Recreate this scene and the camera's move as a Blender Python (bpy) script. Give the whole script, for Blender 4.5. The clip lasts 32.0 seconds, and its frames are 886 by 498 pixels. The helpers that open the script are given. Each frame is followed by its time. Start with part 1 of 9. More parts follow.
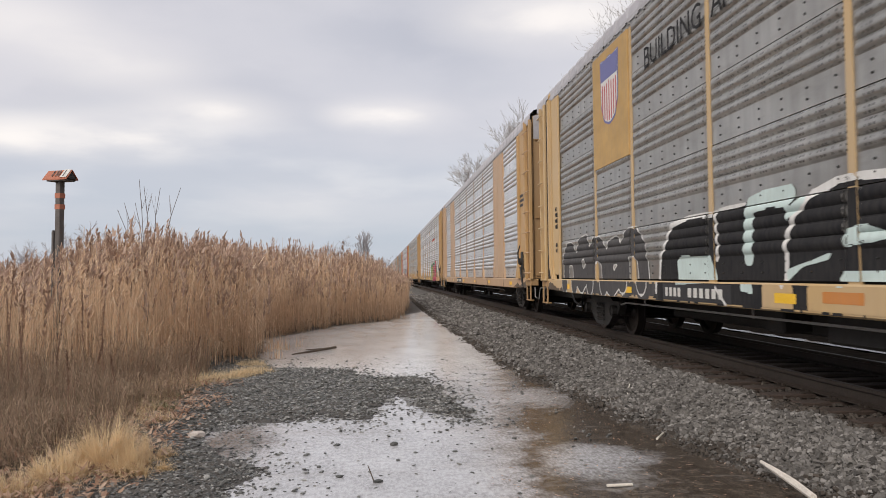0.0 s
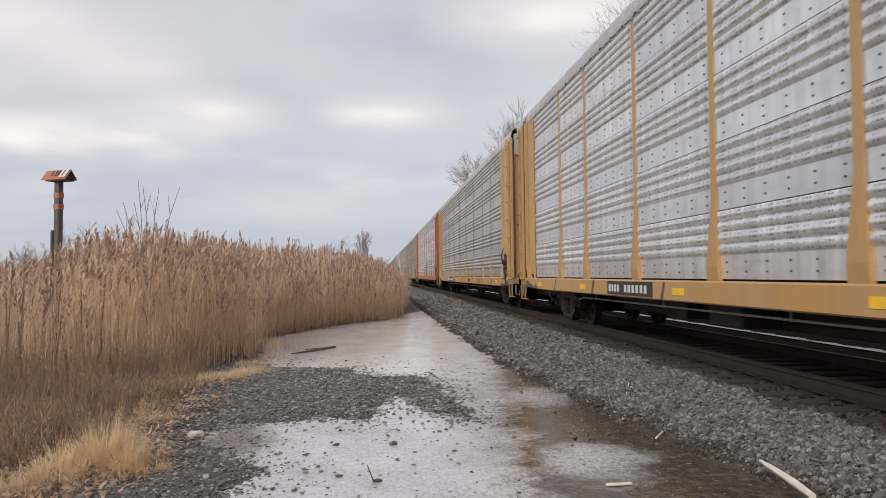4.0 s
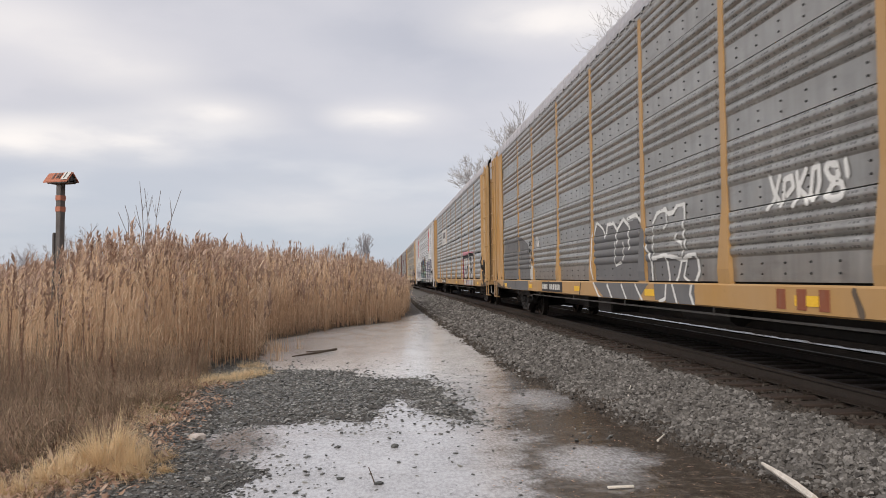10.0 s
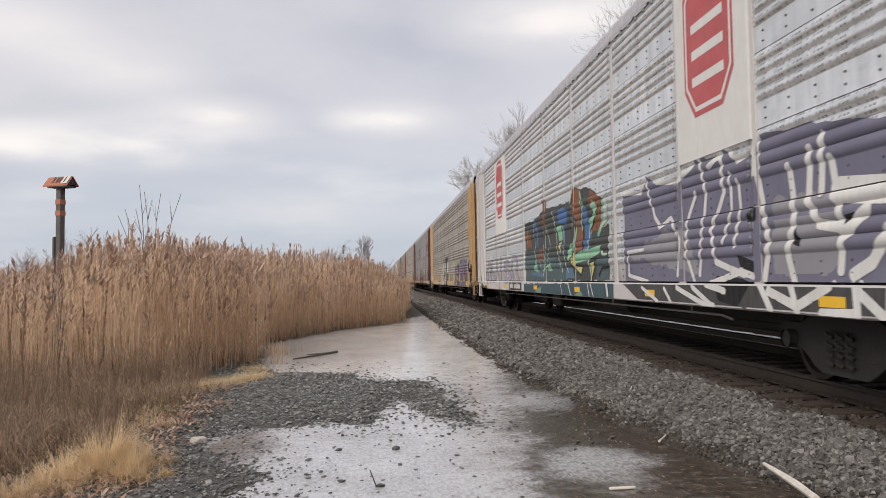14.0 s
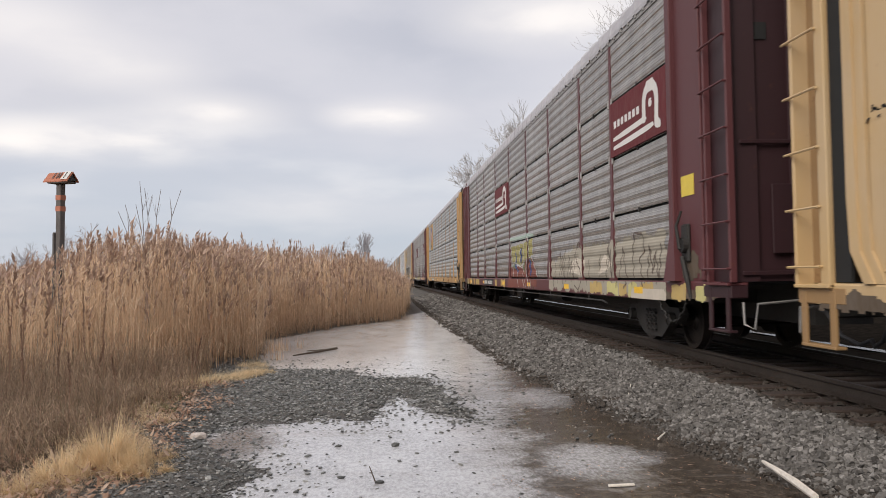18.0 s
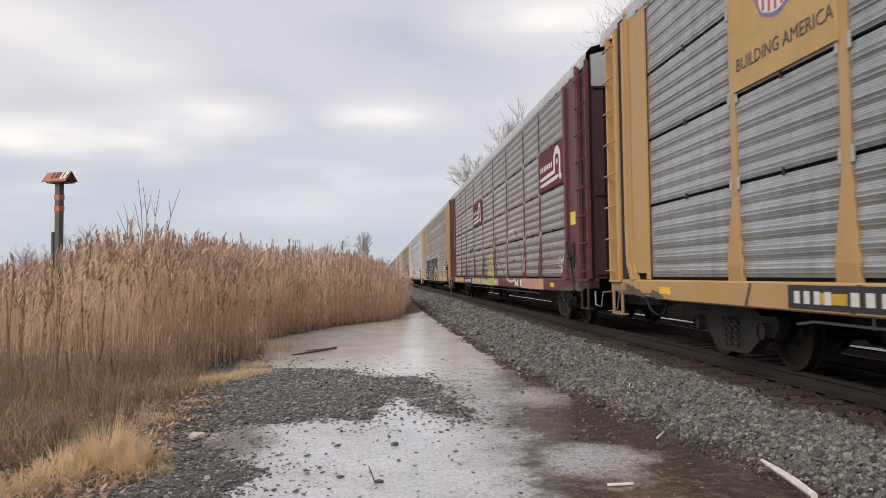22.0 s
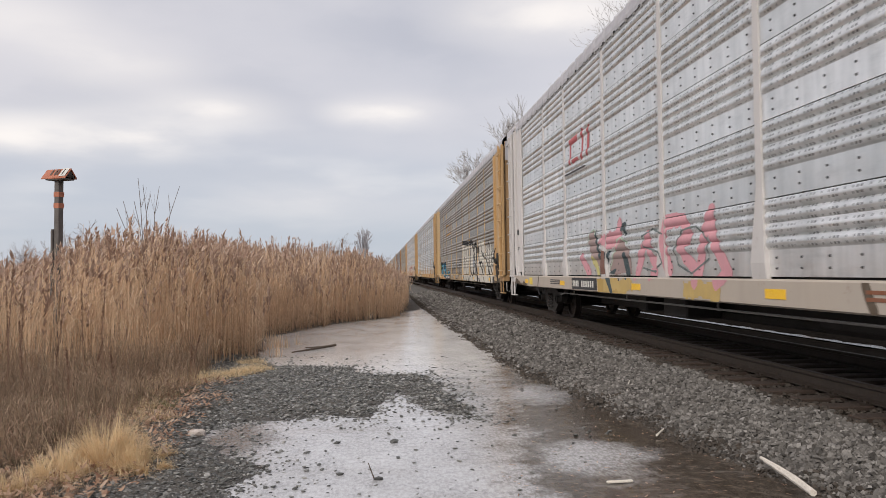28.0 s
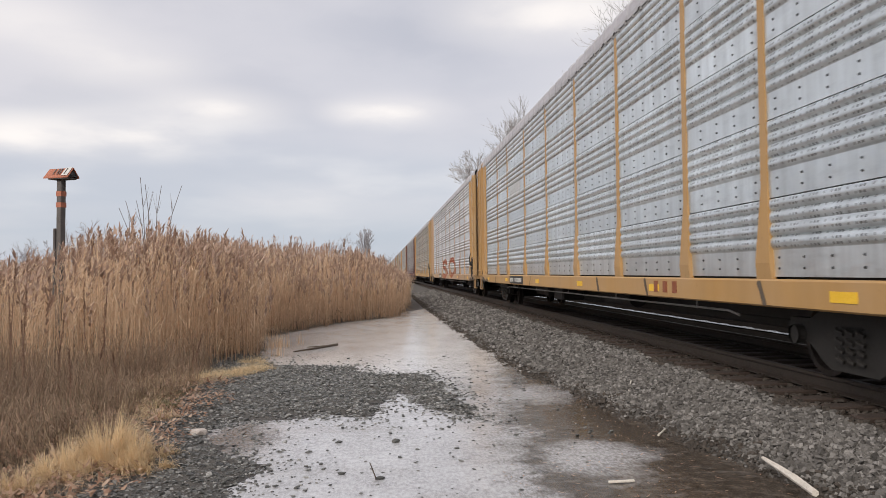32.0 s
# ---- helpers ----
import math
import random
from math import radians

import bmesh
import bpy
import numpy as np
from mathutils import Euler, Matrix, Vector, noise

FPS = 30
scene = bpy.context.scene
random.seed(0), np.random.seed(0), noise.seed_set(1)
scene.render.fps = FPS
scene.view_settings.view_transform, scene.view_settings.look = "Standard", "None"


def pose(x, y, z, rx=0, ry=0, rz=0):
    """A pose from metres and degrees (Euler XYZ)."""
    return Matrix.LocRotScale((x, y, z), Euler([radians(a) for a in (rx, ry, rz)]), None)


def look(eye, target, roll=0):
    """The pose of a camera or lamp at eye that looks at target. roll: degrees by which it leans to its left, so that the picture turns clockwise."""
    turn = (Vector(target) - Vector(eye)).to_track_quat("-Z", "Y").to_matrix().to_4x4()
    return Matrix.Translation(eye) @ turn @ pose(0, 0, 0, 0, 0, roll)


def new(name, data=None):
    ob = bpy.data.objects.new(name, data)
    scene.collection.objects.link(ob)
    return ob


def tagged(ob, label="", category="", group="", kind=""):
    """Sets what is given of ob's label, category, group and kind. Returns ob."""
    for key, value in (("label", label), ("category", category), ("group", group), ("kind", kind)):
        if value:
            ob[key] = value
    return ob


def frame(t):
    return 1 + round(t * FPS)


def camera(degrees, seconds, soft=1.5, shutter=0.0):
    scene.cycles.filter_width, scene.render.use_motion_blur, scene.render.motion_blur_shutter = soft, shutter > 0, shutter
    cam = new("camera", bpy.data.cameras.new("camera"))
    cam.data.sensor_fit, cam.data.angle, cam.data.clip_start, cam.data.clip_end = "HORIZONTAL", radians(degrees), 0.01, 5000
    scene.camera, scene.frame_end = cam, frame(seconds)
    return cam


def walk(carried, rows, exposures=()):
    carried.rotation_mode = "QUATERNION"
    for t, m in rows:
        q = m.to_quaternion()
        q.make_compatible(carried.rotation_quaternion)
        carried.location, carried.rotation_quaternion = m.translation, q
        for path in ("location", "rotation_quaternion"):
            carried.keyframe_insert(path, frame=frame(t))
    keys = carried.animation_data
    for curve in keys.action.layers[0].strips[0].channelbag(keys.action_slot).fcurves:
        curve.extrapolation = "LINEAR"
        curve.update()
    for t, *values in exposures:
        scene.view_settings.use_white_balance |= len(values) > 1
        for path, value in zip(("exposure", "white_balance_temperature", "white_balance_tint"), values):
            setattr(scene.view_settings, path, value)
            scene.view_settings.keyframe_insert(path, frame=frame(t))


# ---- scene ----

EYE = (0.0, 0.0, 1.75)          # the camera stands beside the track, held by hand
cam = camera(60.29, 32.0, soft=0.6, shutter=0.09)
# seconds, turn to the right of the track's direction, tilt up, lean (degrees)
SWAY = [
    (0, 4.802, 1.952, -0.641),
    (0.5, 4.820, 1.959, -0.632),
    (1, 4.808, 1.966, -0.637),
    (1.5, 4.810, 1.990, -0.590),
    (2, 4.837, 1.924, -0.673),
    (2.5, 4.832, 1.948, -0.688),
    (3, 4.849, 1.964, -0.659),
    (3.5, 4.860, 1.907, -0.707),
    (5.5, 4.909, 1.976, -0.674),
    (6, 4.895, 2.016, -0.655),
    (6.5, 4.861, 2.017, -0.650),
    (7, 4.823, 2.015, -0.665),
    (7.5, 4.832, 2.013, -0.688),
    (8, 4.806, 2.032, -0.690),
    (8.5, 4.829, 2.081, -0.656),
    (9, 4.826, 2.064, -0.696),
    (9.5, 4.799, 2.091, -0.680),
    (10, 4.763, 2.089, -0.708),
    (10.5, 4.772, 2.067, -0.805),
    (11, 4.744, 2.122, -0.781),
    (11.5, 4.735, 2.156, -0.761),
    (12, 4.742, 2.176, -0.759),
    (12.5, 4.735, 2.156, -0.761),
    (13, 4.743, 2.154, -0.857),
    (13.5, 4.745, 2.224, -1.019),
    (14, 4.759, 2.228, -1.037),
    (14.5, 4.728, 2.182, -0.977),
    (16.5, 4.784, 2.062, -0.943),
    (17, 4.775, 2.130, -0.983),
    (17.5, 4.746, 2.113, -0.879),
    (18, 4.749, 1.999, -0.848),
    (18.5, 4.810, 1.990, -0.803),
    (19, 4.868, 1.932, -0.801),
    (19.5, 4.909, 1.864, -0.828),
    (20, 4.877, 1.844, -0.826),
    (20.5, 4.870, 1.825, -0.827),
    (21, 4.923, 1.792, -0.906),
    (21.5, 4.873, 1.874, -0.937),
    (22, 4.824, 1.949, -0.895),
    (22.5, 4.813, 1.922, -0.982),
    (23, 4.795, 1.947, -0.920),
    (23.5, 4.798, 1.885, -0.957),
    (24, 4.782, 1.877, -0.913),
    (24.5, 4.772, 1.866, -0.877),
    (25, 4.777, 1.841, -0.865),
    (25.5, 4.748, 1.857, -0.912),
    (27.5, 4.818, 1.753, -0.823),
    (28, 4.847, 1.757, -0.861),
    (28.5, 4.810, 1.795, -0.802),
    (29, 4.804, 1.742, -0.805),
    (29.5, 4.778, 1.775, -0.801),
    (30, 4.760, 1.781, -0.814),
    (30.5, 4.737, 1.777, -0.851),
    (31, 4.688, 1.760, -0.820),
    (31.5, 4.684, 1.751, -0.777),
    (32, 4.706, 1.730, -0.798),
]


def aim(turn, tilt, lean):
    a, b = radians(turn), radians(tilt)
    way = Vector((math.sin(a) * math.cos(b), math.cos(a) * math.cos(b), math.sin(b)))
    return look(EYE, Vector(EYE) + way * 10, lean)


BRIGHTER = [(0, 0.02), (1, 0.0), (3, -0.02), (5, 0.0), (7, 0.02), (9, -0.01), (11, 0.04), (13, 0.02), (15, 0.02), (17, 0.05), (18, 0.07), (25, 0.07), (27, 0.01), (28, 0.0), (29, 0.02), (30, 0.06), (31, 0.06), (32, 0.04)]
walk(cam, [(t, aim(a, b, c)) for t, a, b, c in SWAY], BRIGHTER)

# ---- light: an overcast winter sky with a soft, hidden sun ----
SUN_TURN, SUN_UP = radians(-138), radians(36)    # high on the left, a little behind the camera
world = bpy.data.worlds.new("world")
scene.world = world
world.use_nodes = True


def build_sky():
    nt = world.node_tree
    nt.nodes.clear()
    n, l = nt.nodes.new, nt.links.new
    out, bg = n("ShaderNodeOutputWorld"), n("ShaderNodeBackground")
    sky = n("ShaderNodeTexSky")
    sky.sky_type, sky.sun_disc = "NISHITA", False
    sky.sun_elevation, sky.sun_rotation = SUN_UP, SUN_TURN
    tc, sep = n("ShaderNodeTexCoord"), n("ShaderNodeSeparateXYZ")
    l(tc.outputs["Generated"], sep.inputs[0])

    def op(kind, a, b=None, clamp=False):
        m = n("ShaderNodeMath")
        m.operation, m.use_clamp = kind, clamp
        for i, v in enumerate((a, b)):
            if v is None:
                continue
            if isinstance(v, (int, float)):
                m.inputs[i].default_value = v
            else:
                l(v, m.inputs[i])
        return m.outputs[0]

    up = op("MAXIMUM", sep.outputs[2], 0.0)
    flat = op("ADD", up, 0.16)
    comb = n("ShaderNodeCombineXYZ")
    l(op("DIVIDE", sep.outputs[0], flat), comb.inputs[0])
    l(op("DIVIDE", sep.outputs[1], flat), comb.inputs[1])
    comb.inputs[2].default_value = 3.7

    def clouds(scale, detail, low, high):
        t = n("ShaderNodeTexNoise")
        t.inputs["Scale"].default_value, t.inputs["Detail"].default_value = scale, detail
        t.inputs["Roughness"].default_value = 0.5
        l(comb.outputs[0], t.inputs["Vector"])
        r = n("ShaderNodeMapRange")
        r.interpolation_type = "SMOOTHSTEP"
        r.inputs[1].default_value, r.inputs[2].default_value = low, high
        l(t.outputs["Fac"], r.inputs[0])
        return r.outputs[0]

    def mix(f, a, b, kind="MIX"):
        m = n("ShaderNodeMix")
        m.data_type, m.blend_type = "RGBA", kind
        for i, v in ((0, f), (6, a), (7, b)):
            if isinstance(v, (int, float)):
                m.inputs[i].default_value = v
            elif isinstance(v, tuple):
                m.inputs[i].default_value = (*v, 1)
            else:
                l(v, m.inputs[i])
        return m.outputs[2]

    # clear slate blue low down, a grey-lilac sheet above it, paler breaks in the sheet
    high = op("SMOOTH_MAX", op("MULTIPLY", op("SUBTRACT", up, 0.02), 5.0, True), 0.0)
    base = mix(high, (0.465, 0.515, 0.60), (0.61, 0.605, 0.655))
    sheet = mix(op("MULTIPLY", clouds(0.55, 5.0, 0.36, 0.66), op("ADD", op("MULTIPLY", high, 0.85), 0.15)), base, (0.715, 0.69, 0.72))
    sheet = mix(op("MULTIPLY", clouds(1.3, 4.0, 0.50, 0.80), op("MULTIPLY", high, 0.75)), sheet, (0.86, 0.835, 0.83))
    dark = mix(op("MULTIPLY", clouds(0.9, 3.0, 0.52, 0.75), op("MULTIPLY", up, 1.6, True)), sheet, (0.46, 0.475, 0.53))

    # thin and thick places in the cloud sheet, with ragged edges
    torn = clouds(2.6, 8.0, 0.32, 0.60)

    def thin(x, y, z, width, amount, colour, before, squash=3.4):
        d = Vector((x, y, z)).normalized()
        v = n("ShaderNodeVectorMath")
        v.operation = "SUBTRACT"
        l(tc.outputs["Generated"], v.inputs[0])
        v.inputs[1].default_value = d
        s = n("ShaderNodeVectorMath")
        s.operation = "MULTIPLY"
        l(v.outputs[0], s.inputs[0])
        s.inputs[1].default_value = (1 / width, 1 / width, squash / width)
        e = n("ShaderNodeVectorMath")
        e.operation = "LENGTH"
        l(s.outputs[0], e.inputs[0])
        r = n("ShaderNodeMapRange")
        r.interpolation_type = "SMOOTHSTEP"
        r.inputs[1].default_value, r.inputs[2].default_value = 1.0, 0.0
        l(e.outputs["Value"], r.inputs[0])
        return mix(op("MULTIPLY", op("MULTIPLY", r.outputs[0], amount), op("ADD", op("MULTIPLY", torn, 0.6), 0.4)), before, colour)

    c = dark
    for x, y, z, w, a in THICK:
        c = thin(x, y, z, w, a, (0.47, 0.48, 0.545), c, 2.2)
    for x, y, z, w, a in THIN:
        c = thin(x, y, z, w, a, (0.97, 0.91, 0.87), c)
    both = mix(0.010, c, sky.outputs[0])
    l(both, bg.inputs["Color"])
    bg.inputs["Strength"].default_value = SKY
    l(bg.outputs[0], out.inputs[0])


SKY = 1.0
THIN = [(-0.412, 0.90, 0.163, 0.05, 1.0), (0.015, 0.978, 0.205, 0.05, 1.0), (-0.30, 0.94, 0.168, 0.06, 0.9), (-0.20, 0.957, 0.206, 0.05, 0.8), (0.225, 0.923, 0.315, 0.08, 1.0),
        (-0.407, 0.90, 0.165, 0.12, 0.9), (-0.302, 0.94, 0.169, 0.15, 0.8), (-0.206, 0.957, 0.205, 0.13, 0.6), (0.01, 0.978, 0.207, 0.11, 0.95),
        (0.213, 0.923, 0.32, 0.20, 0.9), (-0.396, 0.873, 0.286, 0.16, 0.5), (-0.308, 0.917, 0.255, 0.16, 0.55), (-0.10, 0.99, 0.10, 0.14, 0.25)]
THICK = [(0.07, 0.95, 0.31, 0.26, 0.75), (-0.225, 0.923, 0.318, 0.22, 0.45), (-0.15, 0.96, 0.235, 0.2, 0.35), (-0.36, 0.92, 0.215, 0.2, 0.4), (0.12, 0.96, 0.20, 0.16, 0.3)]
build_sky()
sun_lamp = bpy.data.lights.new("sun", "SUN")
sun_lamp.energy, sun_lamp.angle, sun_lamp.color = 2.6, radians(35), (1.0, 0.92, 0.83)
sun = new("sun", sun_lamp)
sun.matrix_world = look((math.sin(SUN_TURN) * 60, math.cos(SUN_TURN) * 60, math.tan(SUN_UP) * 60), (0, 0, 0))

# ---- materials ----
class Nodes:
    """Short hand for a node material."""

    def __init__(self, name, rough=0.7, metal=0.0, spec=0.5):
        self.mat = bpy.data.materials.new(name)
        self.mat.use_nodes = True
        self.nt = self.mat.node_tree
        self.bsdf = self.nt.nodes["Principled BSDF"]
        self.put(self.bsdf.inputs["Roughness"], rough)
        self.put(self.bsdf.inputs["Metallic"], metal)
        self.put(self.bsdf.inputs["Specular IOR Level"], spec)

    def put(self, socket, v):
        if isinstance(v, (int, float)):
            socket.default_value = v
        elif isinstance(v, tuple):
            socket.default_value = (*v, 1) if len(v) == 3 and socket.type == "RGBA" else v
        else:
            self.nt.links.new(v, socket)

    def add(self, kind):
        return self.nt.nodes.new("ShaderNode" + kind)

    def coords(self, which="Object", scale=(1, 1, 1)):
        tc, mp = self.add("TexCoord"), self.add("Mapping")
        self.nt.links.new(tc.outputs[which], mp.inputs[0])
        mp.inputs["Scale"].default_value = scale
        return mp.outputs[0]

    def place(self, scale=(1, 1, 1)):
        g, mp = self.add("NewGeometry"), self.add("Mapping")
        self.nt.links.new(g.outputs["Position"], mp.inputs[0])
        mp.inputs["Scale"].default_value = scale
        return mp.outputs[0]

    def noise(self, vec, scale, low=0.3, high=0.7, detail=4.0, rough=0.55):
        t, r = self.add("TexNoise"), self.add("MapRange")
        t.inputs["Scale"].default_value, t.inputs["Detail"].default_value = scale, detail
        t.inputs["Roughness"].default_value = rough
        self.nt.links.new(vec, t.inputs["Vector"])
        self.nt.links.new(t.outputs["Fac"], r.inputs[0])
        r.inputs[1].default_value, r.inputs[2].default_value = low, high
        return r.outputs[0]

    def math(self, kind, a, b=0.0, clamp=False):
        m = self.add("Math")
        m.operation, m.use_clamp = kind, clamp
        self.put(m.inputs[0], a)
        self.put(m.inputs[1], b)
        return m.outputs[0]

    def mix(self, f, a, b, kind="MIX"):
        m = self.add("Mix")
        m.data_type, m.blend_type = "RGBA", kind
        self.put(m.inputs[0], f)
        self.put(m.inputs[6], a)
        self.put(m.inputs[7], b)
        return m.outputs[2]

    def any(self):
        return self.add("ObjectInfo").outputs["Random"]

    def island(self):
        return self.add("NewGeometry").outputs["Random Per Island"]

    def ramp(self, f, *stops):
        r = self.add("ValToRGB")
        while len(r.color_ramp.elements) < len(stops):
            r.color_ramp.elements.new(0.5)
        for e, (p, c) in zip(r.color_ramp.elements, stops):
            e.position, e.color = p, (*c, 1)
        self.nt.links.new(f, r.inputs[0])
        return r.outputs[0]

    def relief(self, height, strength=0.3, distance=0.01):
        b = self.add("Bump")
        b.inputs["Strength"].default_value, b.inputs["Distance"].default_value = strength, distance
        self.nt.links.new(height, b.inputs["Height"])
        self.nt.links.new(b.outputs[0], self.bsdf.inputs["Normal"])

    def done(self, colour):
        self.put(self.bsdf.inputs["Base Color"], colour)
        return self.mat


def times(c, k):
    return tuple(min(1.0, v * k) for v in c)


def panel_metal(name, tint, grime=0.35, dots="wide"):
    """Weathered galvanised sheet with streaks, road grime and rows of small drilled holes."""
    m = Nodes(name, 0.40, 0.84)
    v = m.coords("Object")
    streak = m.noise(m.coords("Object", (1, 1.6, 0.22)), 3.0, 0.3, 0.75, 5.0)
    blot = m.noise(m.place((1, 0.4, 1)), 1.1, 0.35, 0.7)
    mottle = m.noise(m.coords("Object", (1, 1.0, 2.2)), 5.0, 0.30, 0.72, 7.0, 0.68)
    c = m.mix(streak, times(tint, 0.66), times(tint, 1.24))
    c = m.mix(m.math("MULTIPLY", mottle, 0.42), c, times(tint, 1.30))
    c = m.mix(m.math("MULTIPLY", m.noise(m.coords("Object", (1, 0.7, 3.0)), 2.3, 0.50, 0.74, 6.0, 0.65), 0.5), c, times(tint, 0.56))
    c = m.mix(m.math("MULTIPLY", blot, grime), c, times((0.30, 0.27, 0.22), 0.55))
    c = m.mix(m.math("MULTIPLY", m.any(), 0.42), c, times(tint, 0.66))
    sep = m.add("SeparateXYZ")
    m.nt.links.new(v, sep.inputs[0])
    y, z = sep.outputs[1], sep.outputs[2]
    fr = lambda a, p: m.math("FRACT", m.math("DIVIDE", a, p))
    if dots == "wide":
        # columns of holes in the ribbed part, dark bolts in pairs on the flat band under each seam
        hole = m.math("LESS_THAN", fr(z, 0.052), 0.42)
        step = fr(y, 0.35)
        column = m.math("MAXIMUM", m.math("LESS_THAN", step, 0.075), m.math("LESS_THAN", m.math("ABSOLUTE", m.math("SUBTRACT", step, 0.19)), 0.037))
        column = m.math("MAXIMUM", column, m.math("MULTIPLY", m.math("LESS_THAN", fr(y, 0.1167), 0.19), 0.7))
        lift = m.math("MULTIPLY", fr(m.math("SUBTRACT", z, 1.05), 0.818), 0.818)
        hole = m.math("MULTIPLY", m.math("MULTIPLY", hole, column), m.math("GREATER_THAN", lift, 0.29))
        hole = m.math("MULTIPLY", hole, m.noise(m.coords("Object", (1, 1, 1.2)), 2.2, 0.30, 0.42, 2.0))
        across = m.math("MULTIPLY", m.math("ABSOLUTE", m.math("SUBTRACT", fr(m.math("SUBTRACT", y, 0.2), 0.46), 0.5)), 0.46)
        bolt = m.math("LESS_THAN", m.math("ABSOLUTE", m.math("SUBTRACT", m.math("ABSOLUTE", m.math("SUBTRACT", lift, 0.145)), 0.055)), 0.012)
        bolt = m.math("MULTIPLY", bolt, m.math("GREATER_THAN", across, 0.218))
        hole = m.math("MAXIMUM", hole, bolt)
        depth = 0.85
    else:
        hole = m.math("MULTIPLY", m.math("LESS_THAN", fr(y, 0.030), 0.45), m.math("LESS_THAN", fr(z, 0.0245), 0.48))
        depth = 0.6
    near_post = m.add("MapRange")
    m.nt.links.new(y, near_post.inputs[0])
    near_post.inputs[1].default_value, near_post.inputs[2].default_value = 0.30, 0.05
    rusty = m.math("MULTIPLY", near_post.outputs[0], m.noise(m.coords("Object", (1, 2.0, 0.8)), 3.0, 0.3, 0.8, 6.0))
    c = m.mix(m.math("MULTIPLY", rusty, 0.6), c, (0.16, 0.11, 0.08))
    c = m.mix(m.math("MULTIPLY", hole, depth), c, (0.03, 0.03, 0.03))
    m.put(m.bsdf.inputs["Roughness"], m.math("ADD", m.math("MULTIPLY", mottle, 0.24), 0.28))
    m.relief(m.noise(v, 60.0), 0.06, 0.004)
    return m.done(c)


def car_paint(name, colour, fade=0.3, rust=0.25):
    """Old railcar paint: sun-faded, streaked, dirty towards no one edge, with rust breaking through."""
    m = Nodes(name, 0.55, 0.0, 0.4)
    p = m.place((1, 0.5, 0.5))
    f = m.noise(p, 1.6, 0.3, 0.75, 6.0)
    c = m.mix(m.math("MULTIPLY", f, fade), colour, times(tuple(0.5 * a + 0.48 * max(colour) for a in colour), 0.9))
    c = m.mix(m.math("MULTIPLY", m.noise(m.coords("Object", (1, 1.6, 0.35)), 1.7, 0.45, 0.85, 6.0), 0.32), c, times(colour, 0.55))
    c = m.mix(m.math("MULTIPLY", m.noise(m.coords("Object", (1, 1.0, 0.5)), 0.9, 0.4, 0.8, 7.0, 0.65), 0.3), c, times(tuple(0.65 * a + 0.33 * max(colour) for a in colour), 0.95))
    spot = m.noise(m.coords("Object"), 7.0, 0.62, 0.72, 8.0, 0.7)
    c = m.mix(m.math("MULTIPLY", spot, rust), c, (0.13, 0.05, 0.022))
    m.relief(m.noise(m.coords("Object"), 40.0), 0.08, 0.004)
    return m.done(c)


def plain(name, colour, rough=0.7, metal=0.0, vary=0.25, scale=6.0, bump=0.15):
    m = Nodes(name, rough, metal)
    v = m.coords("Object")
    a, b = m.noise(v, scale, 0.3, 0.7), m.noise(v, scale * 9, 0.35, 0.65)
    c = m.mix(m.math("MULTIPLY", a, vary * 2), colour, times(colour, 0.5))
    c = m.mix(m.math("MULTIPLY", b, vary), c, times(colour, 1.6))
    if bump:
        m.relief(b, bump, 0.01)
    return m.done(c)


def stones(name, *tones, rough=0.85):
    m = Nodes(name, rough, 0.0, 0.35)
    n = len(tones)
    c = m.ramp(m.island(), *[(i / max(1, n - 1), t) for i, t in enumerate(tones)])
    f = m.noise(m.place(), 55.0, 0.3, 0.7)
    c = m.mix(m.math("MULTIPLY", f, 0.45), c, (0.06, 0.056, 0.052))
    m.relief(m.noise(m.place(), 120.0), 0.3, 0.01)
    return m.done(c)


def straw(name, *tones, rough=0.75):
    m = Nodes(name, rough, 0.0, 0.25)
    n = len(tones)
    c = m.ramp(m.island(), *[(i / max(1, n - 1), t) for i, t in enumerate(tones)])
    f = m.noise(m.place(), 1.3, 0.3, 0.7)
    c = m.mix(m.math("MULTIPLY", f, 0.3), c, times(tones[0], 0.75))
    g = m.noise(m.place((1, 1, 0.6)), 5.0, 0.42, 0.68, 5.0)
    c = m.mix(m.math("MULTIPLY", g, 0.4), c, times(tones[-1], 0.72))
    # thin dry leaves let some light through
    thin, both = m.add("BsdfTranslucent"), m.add("MixShader")
    m.put(thin.inputs["Color"], c)
    both.inputs[0].default_value = 0.35
    m.nt.links.new(m.bsdf.outputs[0], both.inputs[1])
    m.nt.links.new(thin.outputs[0], both.inputs[2])
    m.nt.links.new(both.outputs[0], m.nt.nodes["Material Output"].inputs[0])
    return m.done(c)


